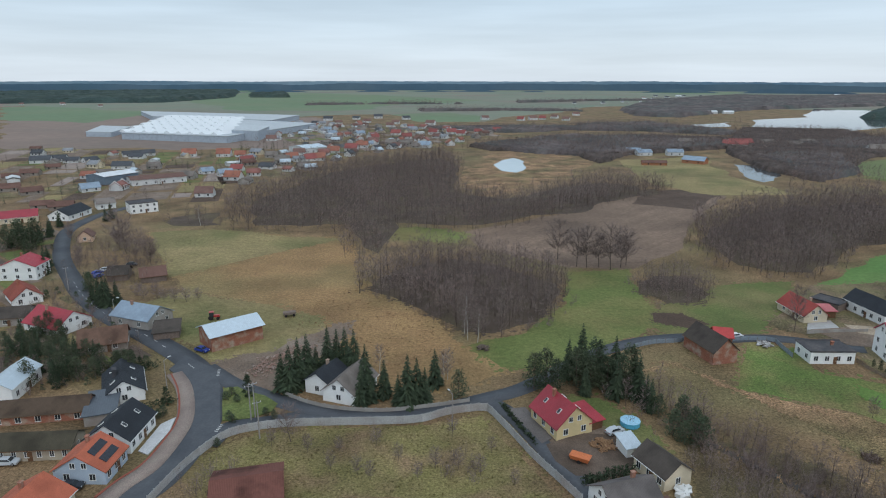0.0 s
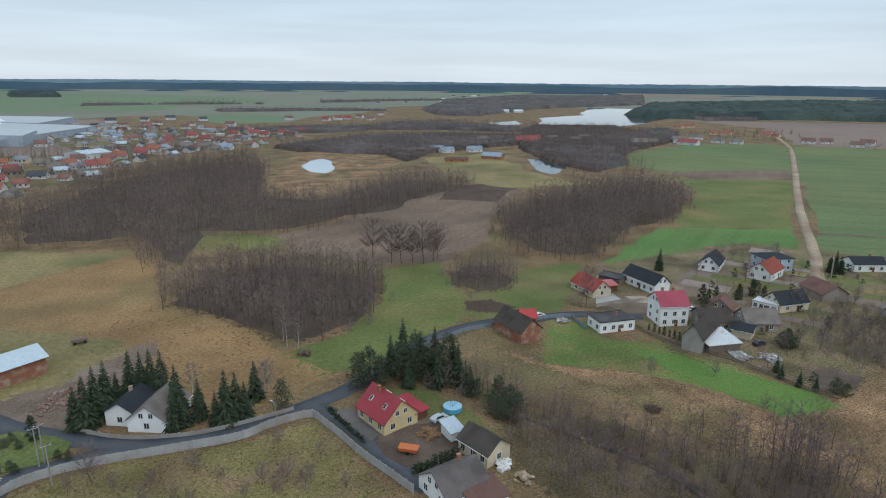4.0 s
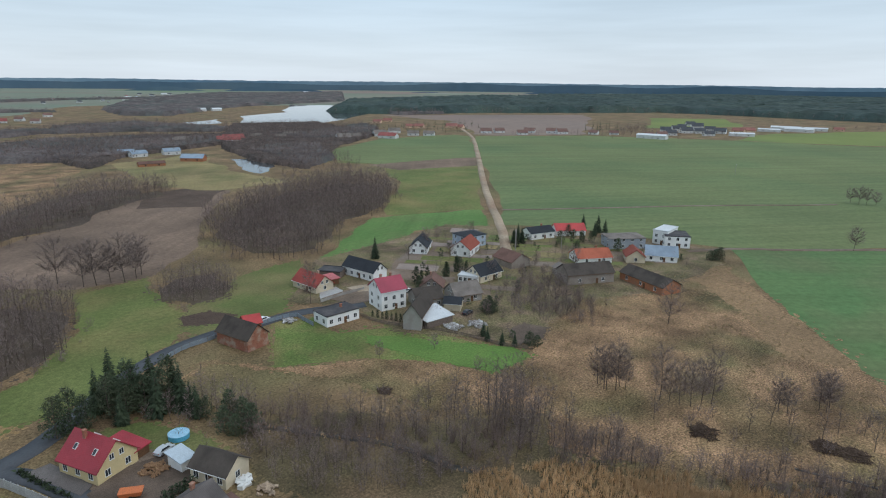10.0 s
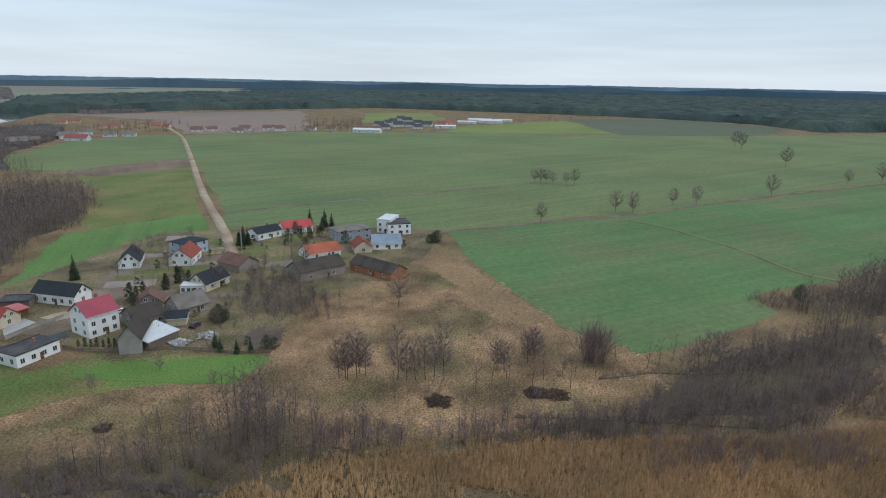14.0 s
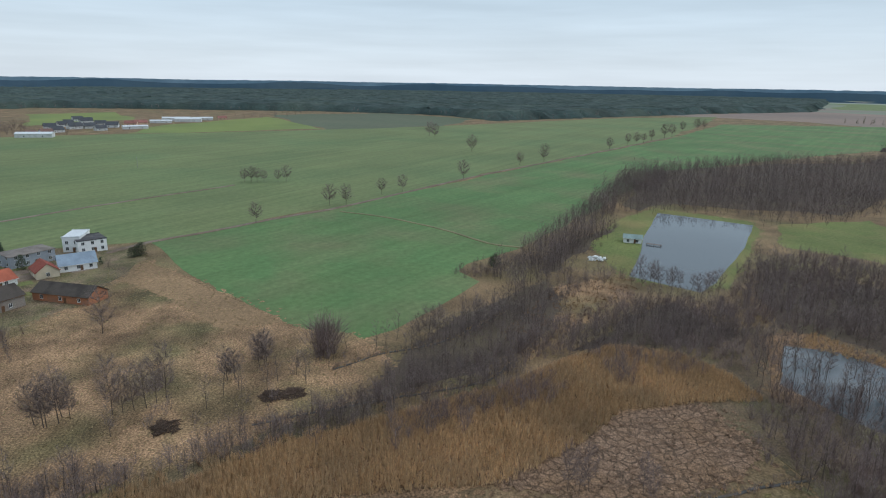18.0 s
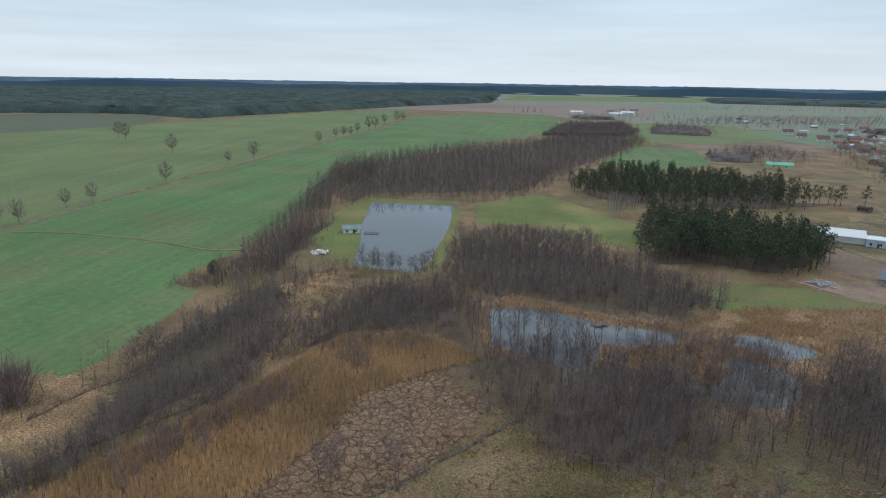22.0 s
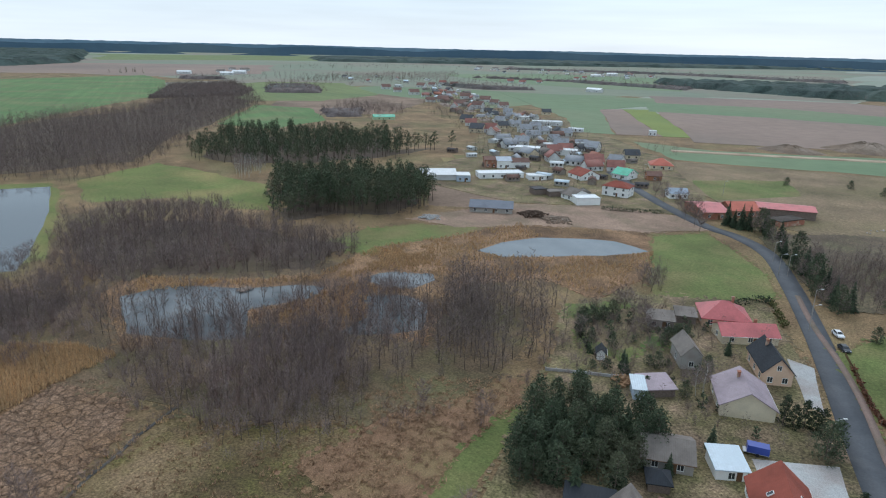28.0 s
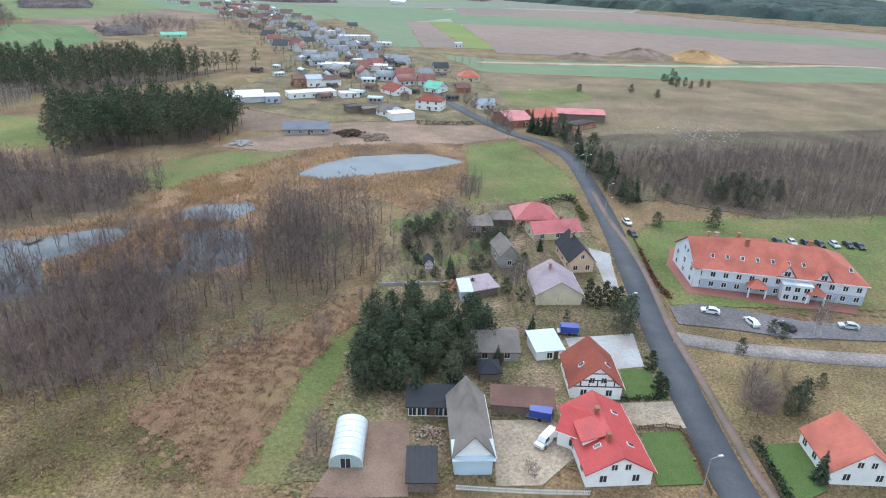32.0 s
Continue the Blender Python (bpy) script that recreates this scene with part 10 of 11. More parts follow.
SILVER, WHITEP2, DARKP, BLUEP = paint("silver_paint", (0.5, 0.53, 0.56)), paint("white_paint", (0.75, 0.76, 0.77)), paint("dark_paint", (0.03, 0.035, 0.045)), paint("blue_paint", (0.03, 0.06, 0.3))
car("silver hatchback parked in the yard", *[(37.3, 122.6)], 25, SILVER)
car("white hatchback parked by the hedge", *[(34.0, 103.3)], 15, WHITEP2)
car("silver car parked before the stable", *[(-87.9, 110.8)], 5, SILVER)
car("dark car parked before the blue house", *[(-70.6, 103.1)], 5, DARKP)
car("white car parked in the garden yard", *[(-133, 245)], 20, WHITEP2)
car("dark blue car parked in the yard", *[(-138, 239)], 60, BLUEP)
car("dark car parked behind the hedge", *[(-130, 251)], 0, DARKP)
car("silver car parked in the garden yard", *[(-136.9, 243.2)], 15, SILVER)
car("blue car parked in the garden yard", *[(-135.4, 234.8)], 70, BLUEP)
car("dark blue car beside the brick barn", *[(-69.0, 165.3)], -25, BLUEP)
car("white car parked on the lane", *[(87.6, 175.6)], 15, WHITEP2)
car("white car parked behind the white house", *[(140.4, 166.7)], -20, WHITEP2)
car("black car parked in the farmyard", *[(140.8, 137.0)], 10, DARKP)
car("white estate car in the car park", *[(-43.0, -140.0)], -8, WHITEP2)
car("white car in the car park", *[(-51.6, -136.7)], -70, WHITEP2)
car("black car in the car park", *[(-59.3, -136.4)], -65, DARKP)
car("silver car in the car park", *[(-73.8, -139.9)], -5, SILVER)
car("white car on the roadside verge", *[(-28.5, -194.5)], 110, WHITEP2)
car("dark car on the roadside verge", *[(-29.2, -184.7)], 110, DARKP)
car("white delivery van in the farmyard", *[(-5.1, -86.3)], 60, WHITEP2, True, "van")
for i, p in enumerate([(-72.6, -189.3), (-76.8, -189.9), (-80.9, -190.1), (-85.1, -190.7), (-89.3, -191.3), (-93.5, -191.9), (-96.6, -191.8)]):
    car("parked car behind the white building", p, 100, (DARKP, SILVER, DARKP)[i % 3])

# ---- lamps and poles ----
STEEL = mat("galvanised_steel", (0.4, 0.41, 0.42), (0.33, 0.34, 0.35), 0.5, 0.5, metal=0.5)
POLEC = mat("grey_concrete_pole", (0.32, 0.31, 0.29), (0.26, 0.25, 0.235), 0.6, 0.9)


def street_lamp(at, turn, h=8.0, label="grey street lamp on a concrete pole"):
    ob = thing("street_lamp", label, "street lamp", pose(at[0], at[1], 0, 0, 0, turn))
    part("pole", Shape().tube((0, 0, 0), (0, 0, h), 0.13, 0.07, 8), POLEC, ob)
    part("arm", Shape().tube((0, 0, h - 0.1), (1.3, 0, h + 0.35), 0.045, 0.04, 6), STEEL, ob)
    part("lamp_head", Shape().box(1.2, 1.95, -0.16, 0.16, h + 0.28, h + 0.44), mat("pale_lamp_head", (0.6, 0.6, 0.6), (0.55, 0.55, 0.55), 0.3, 0.4), ob)


def power_pole(at, turn, h=9.0):
    ob = thing("power_pole", "grey concrete power pole with a cross arm", "power pole", pose(at[0], at[1], 0, 0, 0, turn))
    part("pole", Shape().tube((0, 0, 0), (0, 0, h), 0.16, 0.1, 8), POLEC, ob)
    part("cross_arm", Shape().box(-0.9, 0.9, -0.06, 0.06, h - 0.5, h - 0.38), STEEL, ob)
    for x in (-0.8, 0, 0.8):
        part("insulator", Shape().tube((x, 0, h - 0.38), (x, 0, h - 0.15), 0.06, 0.04, 6), WHITEFRAME, ob)


for p, a in zip([(-29.3, -78.9), (-22.0, -129.7), (-21.3, -194.2), (-13.7, -242.3), (-12, -259), (-16.6, -243.4), (-22.7, -208.8), (13, -375), (-69.4, 142.7), (1.7, 125.5), (-104.7, 187.2)], (200, 200, 200, 200, 200, 200, 200, 200, 60, 120, 20)):
    street_lamp(p, a)
for p in [(-40.0, 120.6), (-43.4, 129.1), (-138, 219), (-44.0, 127.9), (216, 180), (550, 219), (218, 182), (233, 167), (60, -403)]:
    power_pole(p, 30)

# ---- things in the yards ----
greenhouse = thing("greenhouse", "arched white plastic greenhouse tunnel", "greenhouse", Matrix.Identity(4))
gc, gturn, gw = place(*[(29.1, -73.3), (23.9, -74.3)], 9.8)
gd = 9.8
greenhouse.matrix_basis = pose(gc.x, gc.y, 0, 0, 0, gturn)
skin, hoops = Shape(), []
arc = [(-gw / 2, 0)] + [(gw / 2 * -math.cos(a), 1.2 + 1.7 * math.sin(a)) for a in np.linspace(0, math.pi, 11)] + [(gw / 2, 0)]
n = len(arc)
skin.add([(x, -gd / 2, z) for x, z in arc] + [(x, gd / 2, z) for x, z in arc] + [(x * 0.985, -gd / 2, z * 0.985) for x, z in arc] + [(x * 0.985, gd / 2, z * 0.985) for x, z in arc], [(i, i + 1, n + i + 1, n + i) for i in range(n - 1)] + [(2 * n + i, 3 * n + i, 3 * n + i + 1, 2 * n + i + 1) for i in range(n - 1)])
FILM = mat("milky_film", (0.62, 0.66, 0.68), (0.55, 0.6, 0.62), 1.5, 0.35, fine=0.05)
part("cover", skin, FILM, greenhouse)
part("end_wall", Shape().add([(x, -gd / 2 - 0.02, z) for x, z in arc] + [(x, -gd / 2 + 0.04, z) for x, z in arc], [tuple(range(n)), tuple(range(2 * n - 1, n - 1, -1))] + [(i, n + i, n + (i + 1) % n, (i + 1) % n) for i in range(n)]), mat("green_tint_film", (0.40, 0.48, 0.47), (0.36, 0.44, 0.43), 1, 0.35), greenhouse)
for k in range(8):
    y = -gd / 2 + gd * k / 7
    h = Shape().sweep([(x * 1.01, y, z * 1.01) for x, z in arc], 0.045, 5)
    part("hoop", h, WHITEFRAME, greenhouse)
part("door", Shape().box(-0.8, 0.8, -gd / 2 - 0.08, -gd / 2 - 0.02, 0.05, 2.0), GLASS, greenhouse)
for x in (-0.84, 0, 0.84):
    part("door_post", Shape().box(x - 0.04, x + 0.04, -gd / 2 - 0.1, -gd / 2 - 0.02, 0, 2.1), WHITEFRAME, greenhouse)

# timbers on the half-timbered gable
BEAM = mat("dark_oak_beam", (0.05, 0.025, 0.02), (0.07, 0.035, 0.025), 0.4, 0.8)
wall = next(o for o in timber.children if o.name.startswith("wall"))
tx = min(v.co.x for v in wall.data.vertices)
ty = max(v.co.y for v in wall.data.vertices)
for z0, half in ((2.9, ty), (4.3, ty * 0.66), (5.8, ty * 0.3)):
    part("beam", Shape().box(tx - 0.06, tx + 0.02, -half + 0.1, half - 0.1, z0, z0 + 0.22), BEAM, timber)
for y in np.linspace(-0.66, 0.66, 5) * ty:
    part("post", Shape().box(tx - 0.06, tx + 0.02, y - 0.1, y + 0.1, 3.12, 3.12 + min(1.18, 4.3 * (1 - abs(y) / ty) - 0.3)), BEAM, timber)
for sg in (-1, 1):
    part("brace", Shape().add([(tx - 0.07, sg * ty * 0.95, 3.4), (tx - 0.07, sg * ty * 0.85, 3.4), (tx - 0.07, sg * ty * 0.5, 4.9), (tx - 0.07, sg * ty * 0.58, 4.9), (tx + 0.02, sg * ty * 0.95, 3.4), (tx + 0.02, sg * ty * 0.85, 3.4), (tx + 0.02, sg * ty * 0.5, 4.9), (tx + 0.02, sg * ty * 0.58, 4.9)], [(0, 1, 2, 3), (7, 6, 5, 4), (0, 4, 5, 1), (1, 5, 6, 2), (2, 6, 7, 3), (3, 7, 4, 0)]), BEAM, timber)

# dormers and porches of the long white building
cw = next(o for o in clinic.children if o.name.startswith("wall"))
cx, cy = max(v.co.x for v in cw.data.vertices), max(v.co.y for v in cw.data.vertices)
for u in (-0.78, -0.6, -0.42, -0.24, -0.06, 0.12, 0.3, 0.84):
    sl = math.degrees(math.atan2(5.2, cy))
    part("skylight", Shape().box(-0.45, 0.45, -0.7, 0.7, 0.05, 0.28), WHITEFRAME, clinic, at=pose(u * cx, -cy * 0.62, 5.8 + 5.2 * 0.38, sl))
    part("pane", Shape().box(-0.36, 0.36, -0.6, 0.6, 0.26, 0.31), GLASS, clinic, at=pose(u * cx, -cy * 0.62, 5.8 + 5.2 * 0.38, sl))
for u in (0.08, 0.5):
    dm = part("dormer", Shape().add([(-2.2, -0.8, 5.6), (2.2, -0.8, 5.6), (0, -0.8, 8.6), (-2.2, 3.2, 5.6), (2.2, 3.2, 5.6), (0, 3.2, 8.6)], [(0, 1, 2), (5, 4, 3), (0, 2, 5, 3), (1, 4, 5, 2), (0, 3, 4, 1)]), MATS["white_blue_render"], clinic, at=pose(u * cx, -cy + 0.7, 0))
    part("dormer_roof", Shape().add([(sx * (2.6 if k == 0 else 0), yy, zz + (5.35 if k == 0 else 8.72)) for zz in (0, 0.2) for sx, k in ((-1, 0), (0, 1), (1, 0)) for yy in (-1.2, 3.4)], [(0, 2, 3, 1), (2, 4, 5, 3), (6, 7, 9, 8), (8, 9, 11, 10), (0, 6, 8, 2), (2, 8, 10, 4), (0, 1, 7, 6), (4, 10, 11, 5)]), R_SALMON, dm)
    window(clinic, u * cx, -cy - 0.1, 6.6, 0, 1.4, 1.3)
for u in (-0.25, 0.42):
    part("porch_roof", Shape().add([(-2.4, -3.0, 2.9), (2.4, -3.0, 2.9), (2.4, 0, 2.9), (-2.4, 0, 2.9), (-0.4, -0.6, 4.3), (0.4, -0.6, 4.3), (0.4, 0, 4.4), (-0.4, 0, 4.4)], [(0, 1, 5, 4), (1, 2, 6, 5), (3, 0, 4, 7), (4, 5, 6, 7), (3, 2, 1, 0)]), R_SALMON, clinic, at=pose(u * cx, -cy, 0))
    for sx in (-2.0, 2.0):
        part("porch_post", Shape().box(sx - 0.15, sx + 0.15, -2.8, -2.5, 0, 2.95), W_WHITE, clinic, at=pose(u * cx, -cy, 0))

band = mat("blue_grey_plinth_render", (0.42, 0.47, 0.54), (0.38, 0.43, 0.50), 1.5, 0.85, fine=0.06)
for y0, y1 in ((-cy - 0.012, -cy + 0.05), (cy - 0.05, cy + 0.012)):
    part("plinth_band", Shape().box(-cx - 0.012, cx + 0.012, y0, y1, 0.0, 2.75), band, clinic)
part("eaves_board", Shape().box(-cx - 0.5, cx + 0.5, -cy - 0.56, -cy - 0.46, 5.5, 5.72), W_WHITE, clinic)
for u in (-0.9, -0.46, 0.02, 0.36, 0.72):
    part("downpipe", Shape().tube((u * cx, -cy - 0.08, 0.1), (u * cx, -cy - 0.08, 5.6), 0.06, 0.06, 5), WHITEFRAME, clinic)
annex = part("flat_annex", Shape().box(-3.4, 3.4, -2.2, 0.2, -0.3, 4.6).box(-3.6, 3.6, -2.4, 0.2, 4.6, 4.85), MATS["white_blue_render"], clinic, at=pose(0.2 * cx, -cy, 0))
for k in (-2.2, 0, 2.2):
    for z in (1.4, 3.6):
        window(annex, k, -2.2, z, 0, 1.2, 1.2)
for u, v in ((-0.7, 0.1), (-0.35, -0.2), (0.45, 0.15)):
    part("chimney", Shape().box(-0.5, 0.5, -0.4, 0.4, 8.2, 11.7).box(-0.6, 0.6, -0.5, 0.5, 11.7, 11.85), CHIM, clinic, at=pose(u * cx, v * cy, 0))

# solar panel on the blue house
bw = next(o for o in blue_house.children if o.name.startswith("wall"))
by, bx = max(v.co.y for v in bw.data.vertices), max(v.co.x for v in bw.data.vertices)
SOLAR = mat("black_solar_glass", (0.012, 0.014, 0.02), (0.018, 0.02, 0.03), 1, 0.15, fine=0.03)
for i in range(3):
    for j in range(2):
        part("solar_panel", Shape().box(-0.8, 0.8, -0.5 - 0.3, 0.5 + 0.3, 0.24, 0.3), SOLAR, blue_house, at=pose(-bx * 0.35 + 1.62 * i, -by * (0.72 - 0.42 * j), 3.0 + 3.12 * (0.28 + 0.42 * j), math.degrees(math.atan2(3.12, by))))

# heaps, wood piles, pools and small clutter
def heap(label, at, r, h, material, bits, name="heap", category="heap", size=0.35, long=1.0):
    """A pile of loose pieces on a low mound."""
    rr = random.Random(name + label)
    s = Shape()
    for i in range(bits):
        a, d = rr.uniform(0, 6.28), r * math.sqrt(rr.random())
        d *= 0.66 + 0.34 * math.sin(3 * a + len(label)) * math.cos(2 * a + r)
        z = h * (1 - d / r) * rr.uniform(0.3, 1)
        k = size * rr.uniform(0.4, 1.3)
        m = pose(d * math.cos(a), d * math.sin(a), z + 0.1, rr.uniform(-30, 30), rr.uniform(-30, 30), rr.uniform(0, 360))
        q = [m @ Vector((x * k * long, y * k * 0.7, w * k * 0.5)) for w in (-1, 1) for y in (-1, 1) for x in (-1, 1)]
        s.add(q, [(0, 2, 3, 1), (4, 5, 7, 6), (0, 1, 5, 4), (2, 6, 7, 3), (0, 4, 6, 2), (1, 3, 7, 5)])
    ob = new(name, s.mesh(name, material))
    ob.matrix_basis = pose(at[0], at[1], 0.15)
    return tagged(ob, label, category, kind="stuff")


RUBBLE = mat("brick_rubble", (0.33, 0.2, 0.15), (0.26, 0.19, 0.16), 0.6, 0.9, c=(0.36, 0.31, 0.27), big=2)
heap("scattered brick rubble on bare earth", *[(-46.2, 159.0)], 8, 0.6, RUBBLE, 320, "rubble_heap", "rubble", 0.17)
heap("scattered brick rubble beside the spruces", *[(-41.6, 166.5)], 7, 0.5, RUBBLE, 260, "rubble_heap", "rubble", 0.17)
heap("broken brick rubble along the yard", *[(-48.6, 153.8)], 6, 0.4, RUBBLE, 200, "rubble_heap", "rubble", 0.16)
heap("dark fallen branches piled in the grass", *[(127.9, 51.1)], 4.4, 0.5, DARKSOIL, 380, "brushwood_pile", "branches", 0.08, 9)
heap("dark fallen branches piled by the ditch", *[(141.6, 30.7)], 4.0, 0.5, DARKSOIL, 340, "brushwood_pile", "branches", 0.08, 9)
heap("dark brushwood heap in the meadow", *[(142.9, 25.5)], 4.0, 0.5, DARKSOIL, 340, "brushwood_pile", "branches", 0.08, 9)
heap("dark brushwood heap by the stream", *[(87.5, 112.9)], 2.4, 0.4, DARKSOIL, 160, "brushwood_pile", "branches", 0.07, 9)
heap("split firewood heaped in the yard", *[(33.9, 117.7)], 3.4, 0.9, mat("split_logs", (0.3, 0.19, 0.1), (0.2, 0.12, 0.07), 0.4, 0.9), 230, "firewood_pile", "firewood", 0.17, 2.6)
heap("white building sacks beside the house", *[(44.7, 102.3)], 1.8, 0.8, WHITEFRAME, 14, "sack_pile", "sacks", 0.7)
heap("pale sand and scrap by the house", *[(46.9, 97.5)], 2.6, 0.7, SAND, 60, "sand_heap", "sand", 0.4)
heap("scrap and boards in the farmyard", *[(128.9, 132.3)], 4.0, 0.8, mat("grey_scrap", (0.4, 0.38, 0.36), (0.2, 0.17, 0.15), 0.5, 0.8, c=(0.6, 0.6, 0.6), big=1), 130, "scrap_heap", "scrap", 0.3, 1.6)
heap("junk piled beside the lane garden", *[(93.7, 170.2)], 3.0, 0.8, MATS["grey_scrap"], 90, "scrap_heap", "scrap", 0.3, 1.6)
heap("pale boards stacked in the garden", *[(137.0, 128.7)], 4.0, 0.6, MATS["grey_scrap"], 100, "board_pile", "boards", 0.28, 2.2)
heap("white rubbish at the pond bank", *[(262, -89)], 5.0, 0.8, WHITEFRAME, 40, "rubbish_heap", "rubbish", 0.6, 1.4)
heap("white rubble by the pine wood", *[(129, -247)], 7.0, 1.0, CONCRETE, 160, "rubble_heap", "rubble", 0.35)
heap("dug earth on the building site", *[(89, -277)], 9.0, 2.4, DARKSOIL, 300, "earth_heap", "earth", 0.5)
heap("rough stone heap on the site", *[(78, -275)], 10.0, 1.0, EARTH, 240, "earth_heap", "earth", 0.4)
heap("pallets and debris on the heath", *[(-76, -326)], 34.0, 0.35, MATS["grey_scrap"], 150, "debris", "debris", 0.26, 2.2)
heap("logs lying on the meadow edge", *[(10.7, 167.5)], 2.6, 0.5, BARK, 40, "log_pile", "logs", 0.25, 3)
heap("dug garden rubble by the barn", *[(14.8, -84.3)], 4, 0.5, RUBBLE, 120, "rubble_heap", "rubble", 0.18)
heap("stacked pallets behind the cottage", *[(20.1, -139.6)], 3, 0.8, MATS["split_logs"], 60, "board_pile", "boards", 0.4, 2)
for t_at, r, h, label, m in (([(-81, -620)], 34, 9, "long grey spoil heap by the sand road", EARTH), ([(-129, -620)], 34, 10, "orange sand heap by the sand road", mat("orange_sand", (0.48, 0.3, 0.14), (0.4, 0.25, 0.12), 4)), ([(-24, -585)], 26, 6, "low grey spoil heap by the sand road", EARTH)):
    s, rr = Shape(), random.Random(3)
    rings = [[(q * r * math.cos(a) * (1 + 0.15 * math.sin(3 * a)), q * r * 0.5 * math.sin(a), h * (1 - q) * (0.85 + 0.3 * rr.random())) for a in np.linspace(0, 6.28, 25)[:-1]] for q in (1.0, 0.7, 0.4, 0.15)]
    rings[0] = [(x, y, -0.2) for x, y, z in rings[0]]
    s.add([p for ring_ in rings for p in ring_], [(24 * k + i, 24 * k + (i + 1) % 24, 24 * (k + 1) + (i + 1) % 24, 24 * (k + 1) + i) for k in range(3) for i in range(24)] + [tuple(72 + i for i in range(24))])
    ob = new("spoil_heap", s.mesh("spoil_heap", m))
    ob.matrix_basis = pose(t_at[0][0], t_at[0][1], 0, 0, 0, 170)
    tagged(ob, label, "spoil heap")

pool = thing("garden_pool", "round blue garden pool half covered", "pool", pose(*[(41.7, 126.3)][0], 0.1))
part("pool_wall", Shape().tube((0, 0, 0), (0, 0, 1.1), 2.2, 2.2, 24), mat("sky_blue_liner", (0.12, 0.42, 0.62), (0.1, 0.36, 0.55), 1, 0.4), pool)
part("cover", Shape().tube((0, 0, 1.1), (0, 0, 1.16), 2.25, 2.1, 24), mat("pale_blue_tarp", (0.35, 0.6, 0.75), (0.3, 0.5, 0.65), 0.8, 0.5), pool)
trailer = thing("skip_trailer", "orange farm trailer in the yard", "trailer", pose(*[(27.5, 112.0)][0], 0.1, 0, 0, -30))
part("tub", Shape().add([(-1.8, -0.9, 0.6), (1.8, -0.9, 0.6), (1.8, 0.9, 0.6), (-1.8, 0.9, 0.6), (-2.1, -1.1, 1.5), (2.1, -1.1, 1.5), (2.1, 1.1, 1.5), (-2.1, 1.1, 1.5)], [(0, 3, 2, 1), (0, 1, 5, 4), (1, 2, 6, 5), (2, 3, 7, 6), (3, 0, 4, 7), (4, 5, 6, 7)]), mat("orange_paint", (0.6, 0.17, 0.05), (0.5, 0.14, 0.05), 0.8, 0.6), trailer)
for y in (-0.95, 0.95):
    part("wheel", Shape().tube((0, y - 0.12, 0.4), (0, y + 0.12, 0.4), 0.42, 0.42, 12), TYRE, trailer)
for p, a, label in zip([(-9.4, -122.9), (-4.0, -92.5)], (5, -5), ("blue box trailer in the concrete yard", "blue tarpaulin trailer under the carport")):
    tr = thing("box_trailer", label, "trailer", pose(p[0], p[1], 0.15, 0, 0, a))
    part("box", Shape().box(-2.0, 2.0, -1.0, 1.0, 0.7, 2.2), BLUEP, tr)
    part("frame", Shape().box(-2.1, 2.6, -0.9, 0.9, 0.5, 0.7), STEEL, tr)
    for y in (-0.95, 0.95):
        part("wheel", Shape().tube((0, y - 0.1, 0.33), (0, y + 0.1, 0.33), 0.34, 0.34, 12), TYRE, tr)
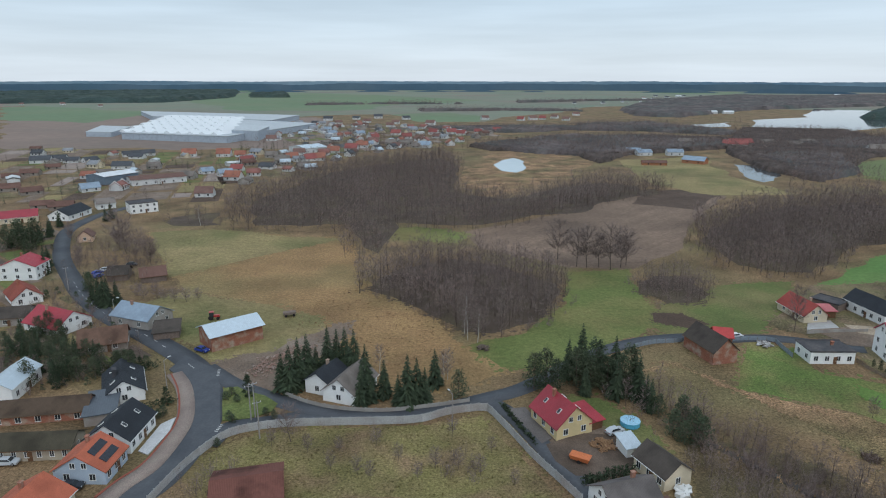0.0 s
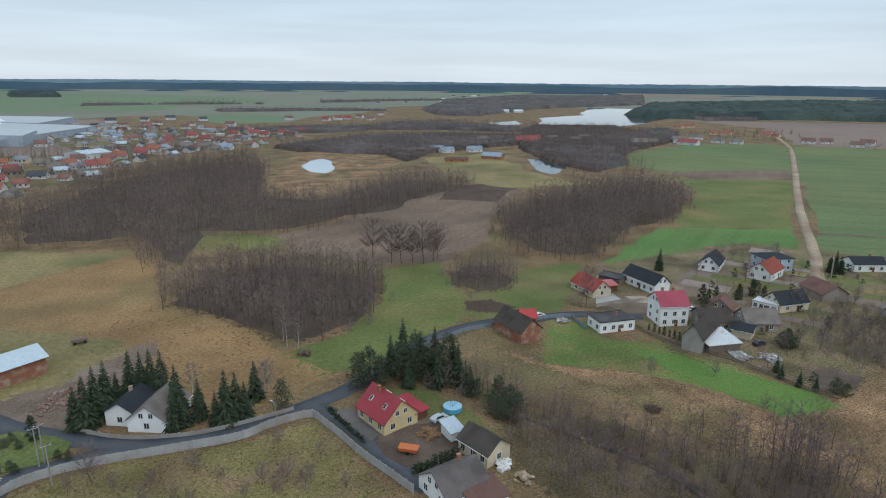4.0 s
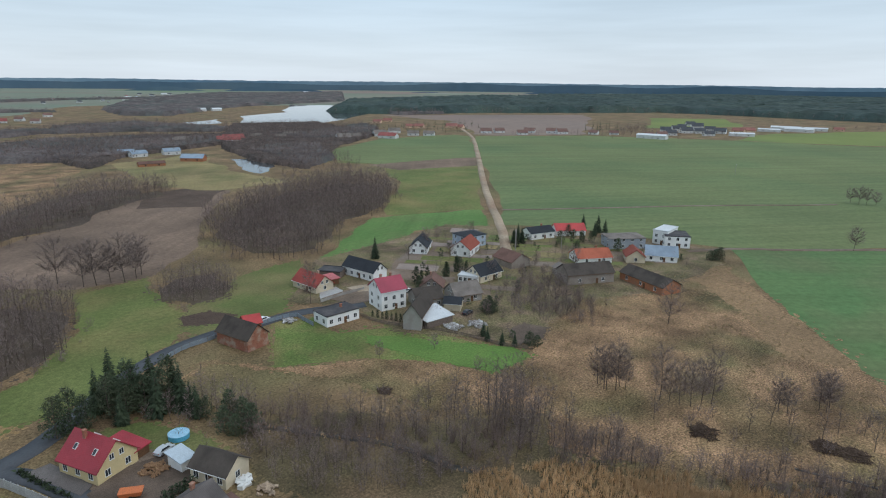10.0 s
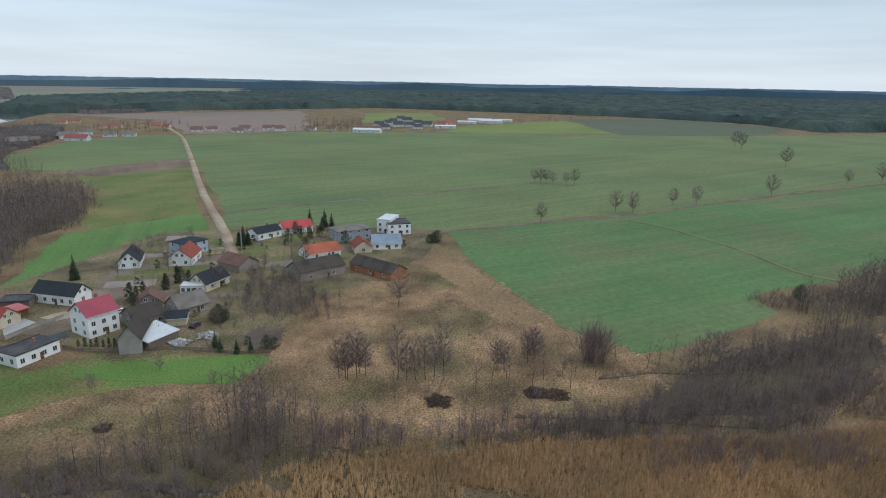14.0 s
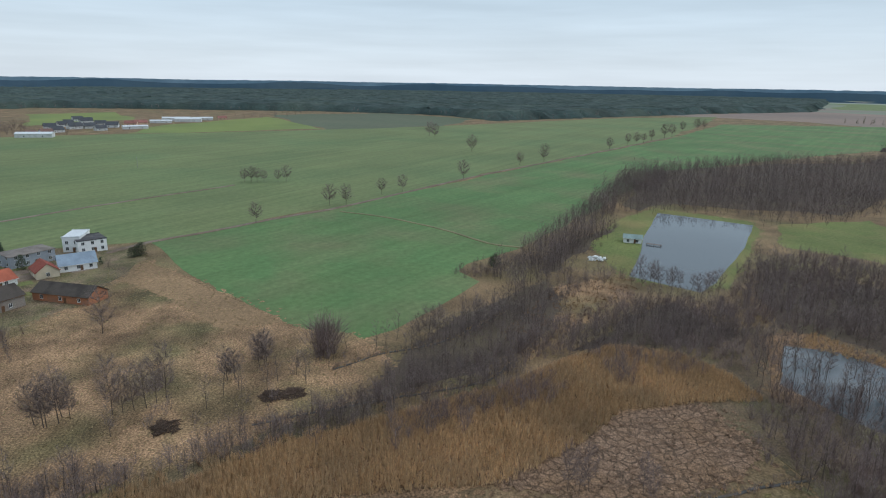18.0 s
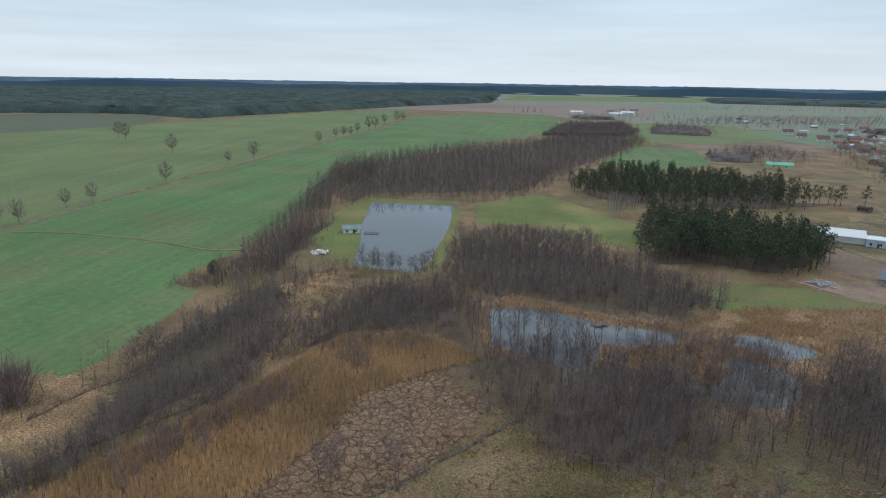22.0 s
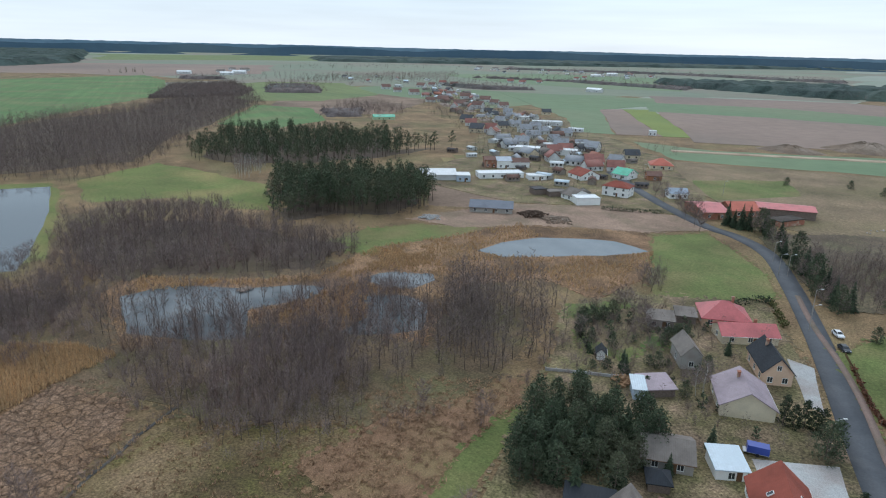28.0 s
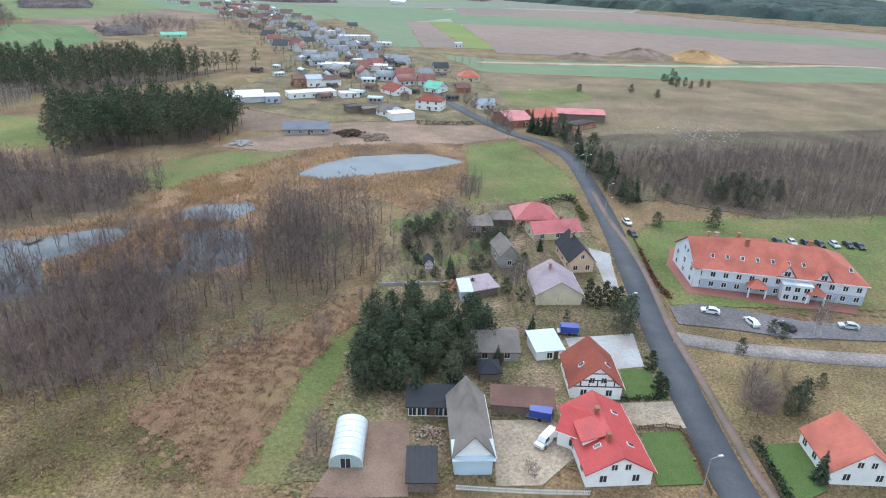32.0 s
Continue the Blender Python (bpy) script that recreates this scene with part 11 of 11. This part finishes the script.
for p in [(38.6, 120.8), (45.8, 102.6)]:
    tank = thing("water_tank", "white caged plastic water tank", "water tank", pose(p[0], p[1], 0.1, 0, 0, 20))
    part("bottle", Shape().box(-0.5, 0.5, -0.5, 0.5, 0.15, 1.1), WHITEFRAME, tank)
    for z in (0.3, 0.6, 0.9):
        part("bar", Shape().box(-0.54, 0.54, -0.54, 0.54, z - 0.02, z + 0.02), STEEL, tank)
tractor = thing("tractor", "red tractor parked behind the barn", "tractor", pose(*[(-74.6, 190.2)][0], 0.1, 0, 0, 10))
REDP = paint("red_machine_paint", (0.4, 0.03, 0.03))
part("bonnet", Shape().box(0.2, 2.0, -0.4, 0.4, 0.8, 1.5), REDP, tractor)
part("cab", Shape().box(-1.1, 0.2, -0.65, 0.65, 0.9, 2.5), GLASS, tractor)
part("cab_roof", Shape().box(-1.2, 0.3, -0.75, 0.75, 2.5, 2.65), REDP, tractor)
for x, r in ((-0.7, 0.75), (1.5, 0.5)):
    for y in (-0.75, 0.75):
        part("wheel", Shape().tube((x, y - 0.18, r), (x, y + 0.18, r), r, r, 14), TYRE, tractor)
trough = thing("farm_trailer", "dark farm trailer standing in the meadow", "trailer", pose(*[(-50.7, 193.3)][0], 0.1, 0, 0, 20))
part("bed", Shape().box(-2, 2, -1, 1, 0.8, 1.5), OLDWOOD, trough)
for x in (-1.3, 1.3):
    for y in (-1, 1):
        part("wheel", Shape().tube((x, y - 0.1, 0.42), (x, y + 0.1, 0.42), 0.42, 0.42, 12), TYRE, trough)


def deck(label, a, b, w, name="jetty"):
    a, b = np.array(a), np.array(b)
    m, d = (a + b) / 2, b - a
    L = float(np.linalg.norm(d))
    ob = thing(name, label, "jetty", pose(m[0], m[1], 0.1, 0, 0, math.degrees(math.atan2(d[1], d[0]))))
    for k in range(max(2, int(L / 0.4))):
        x = -L / 2 + 0.4 * k
        part("plank", Shape().box(x, x + 0.36, -w / 2, w / 2, 0.45, 0.52), OLDWOOD, ob)
    for x in (-L / 2 + 0.3, 0, L / 2 - 0.3):
        for y in (-w / 2 + 0.1, w / 2 - 0.1):
            part("post", Shape().tube((x, y, -0.2), (x, y, 0.8), 0.08, 0.08, 6), OLDWOOD, ob)


deck("grey wooden jetty in the pond", *[(288, -121), (284, -127)], 1.6)
deck("weathered wooden fishing platform in the swamp", *[(138.3, -136.3), (137.5, -141.1)], 3.0, "fishing_platform")
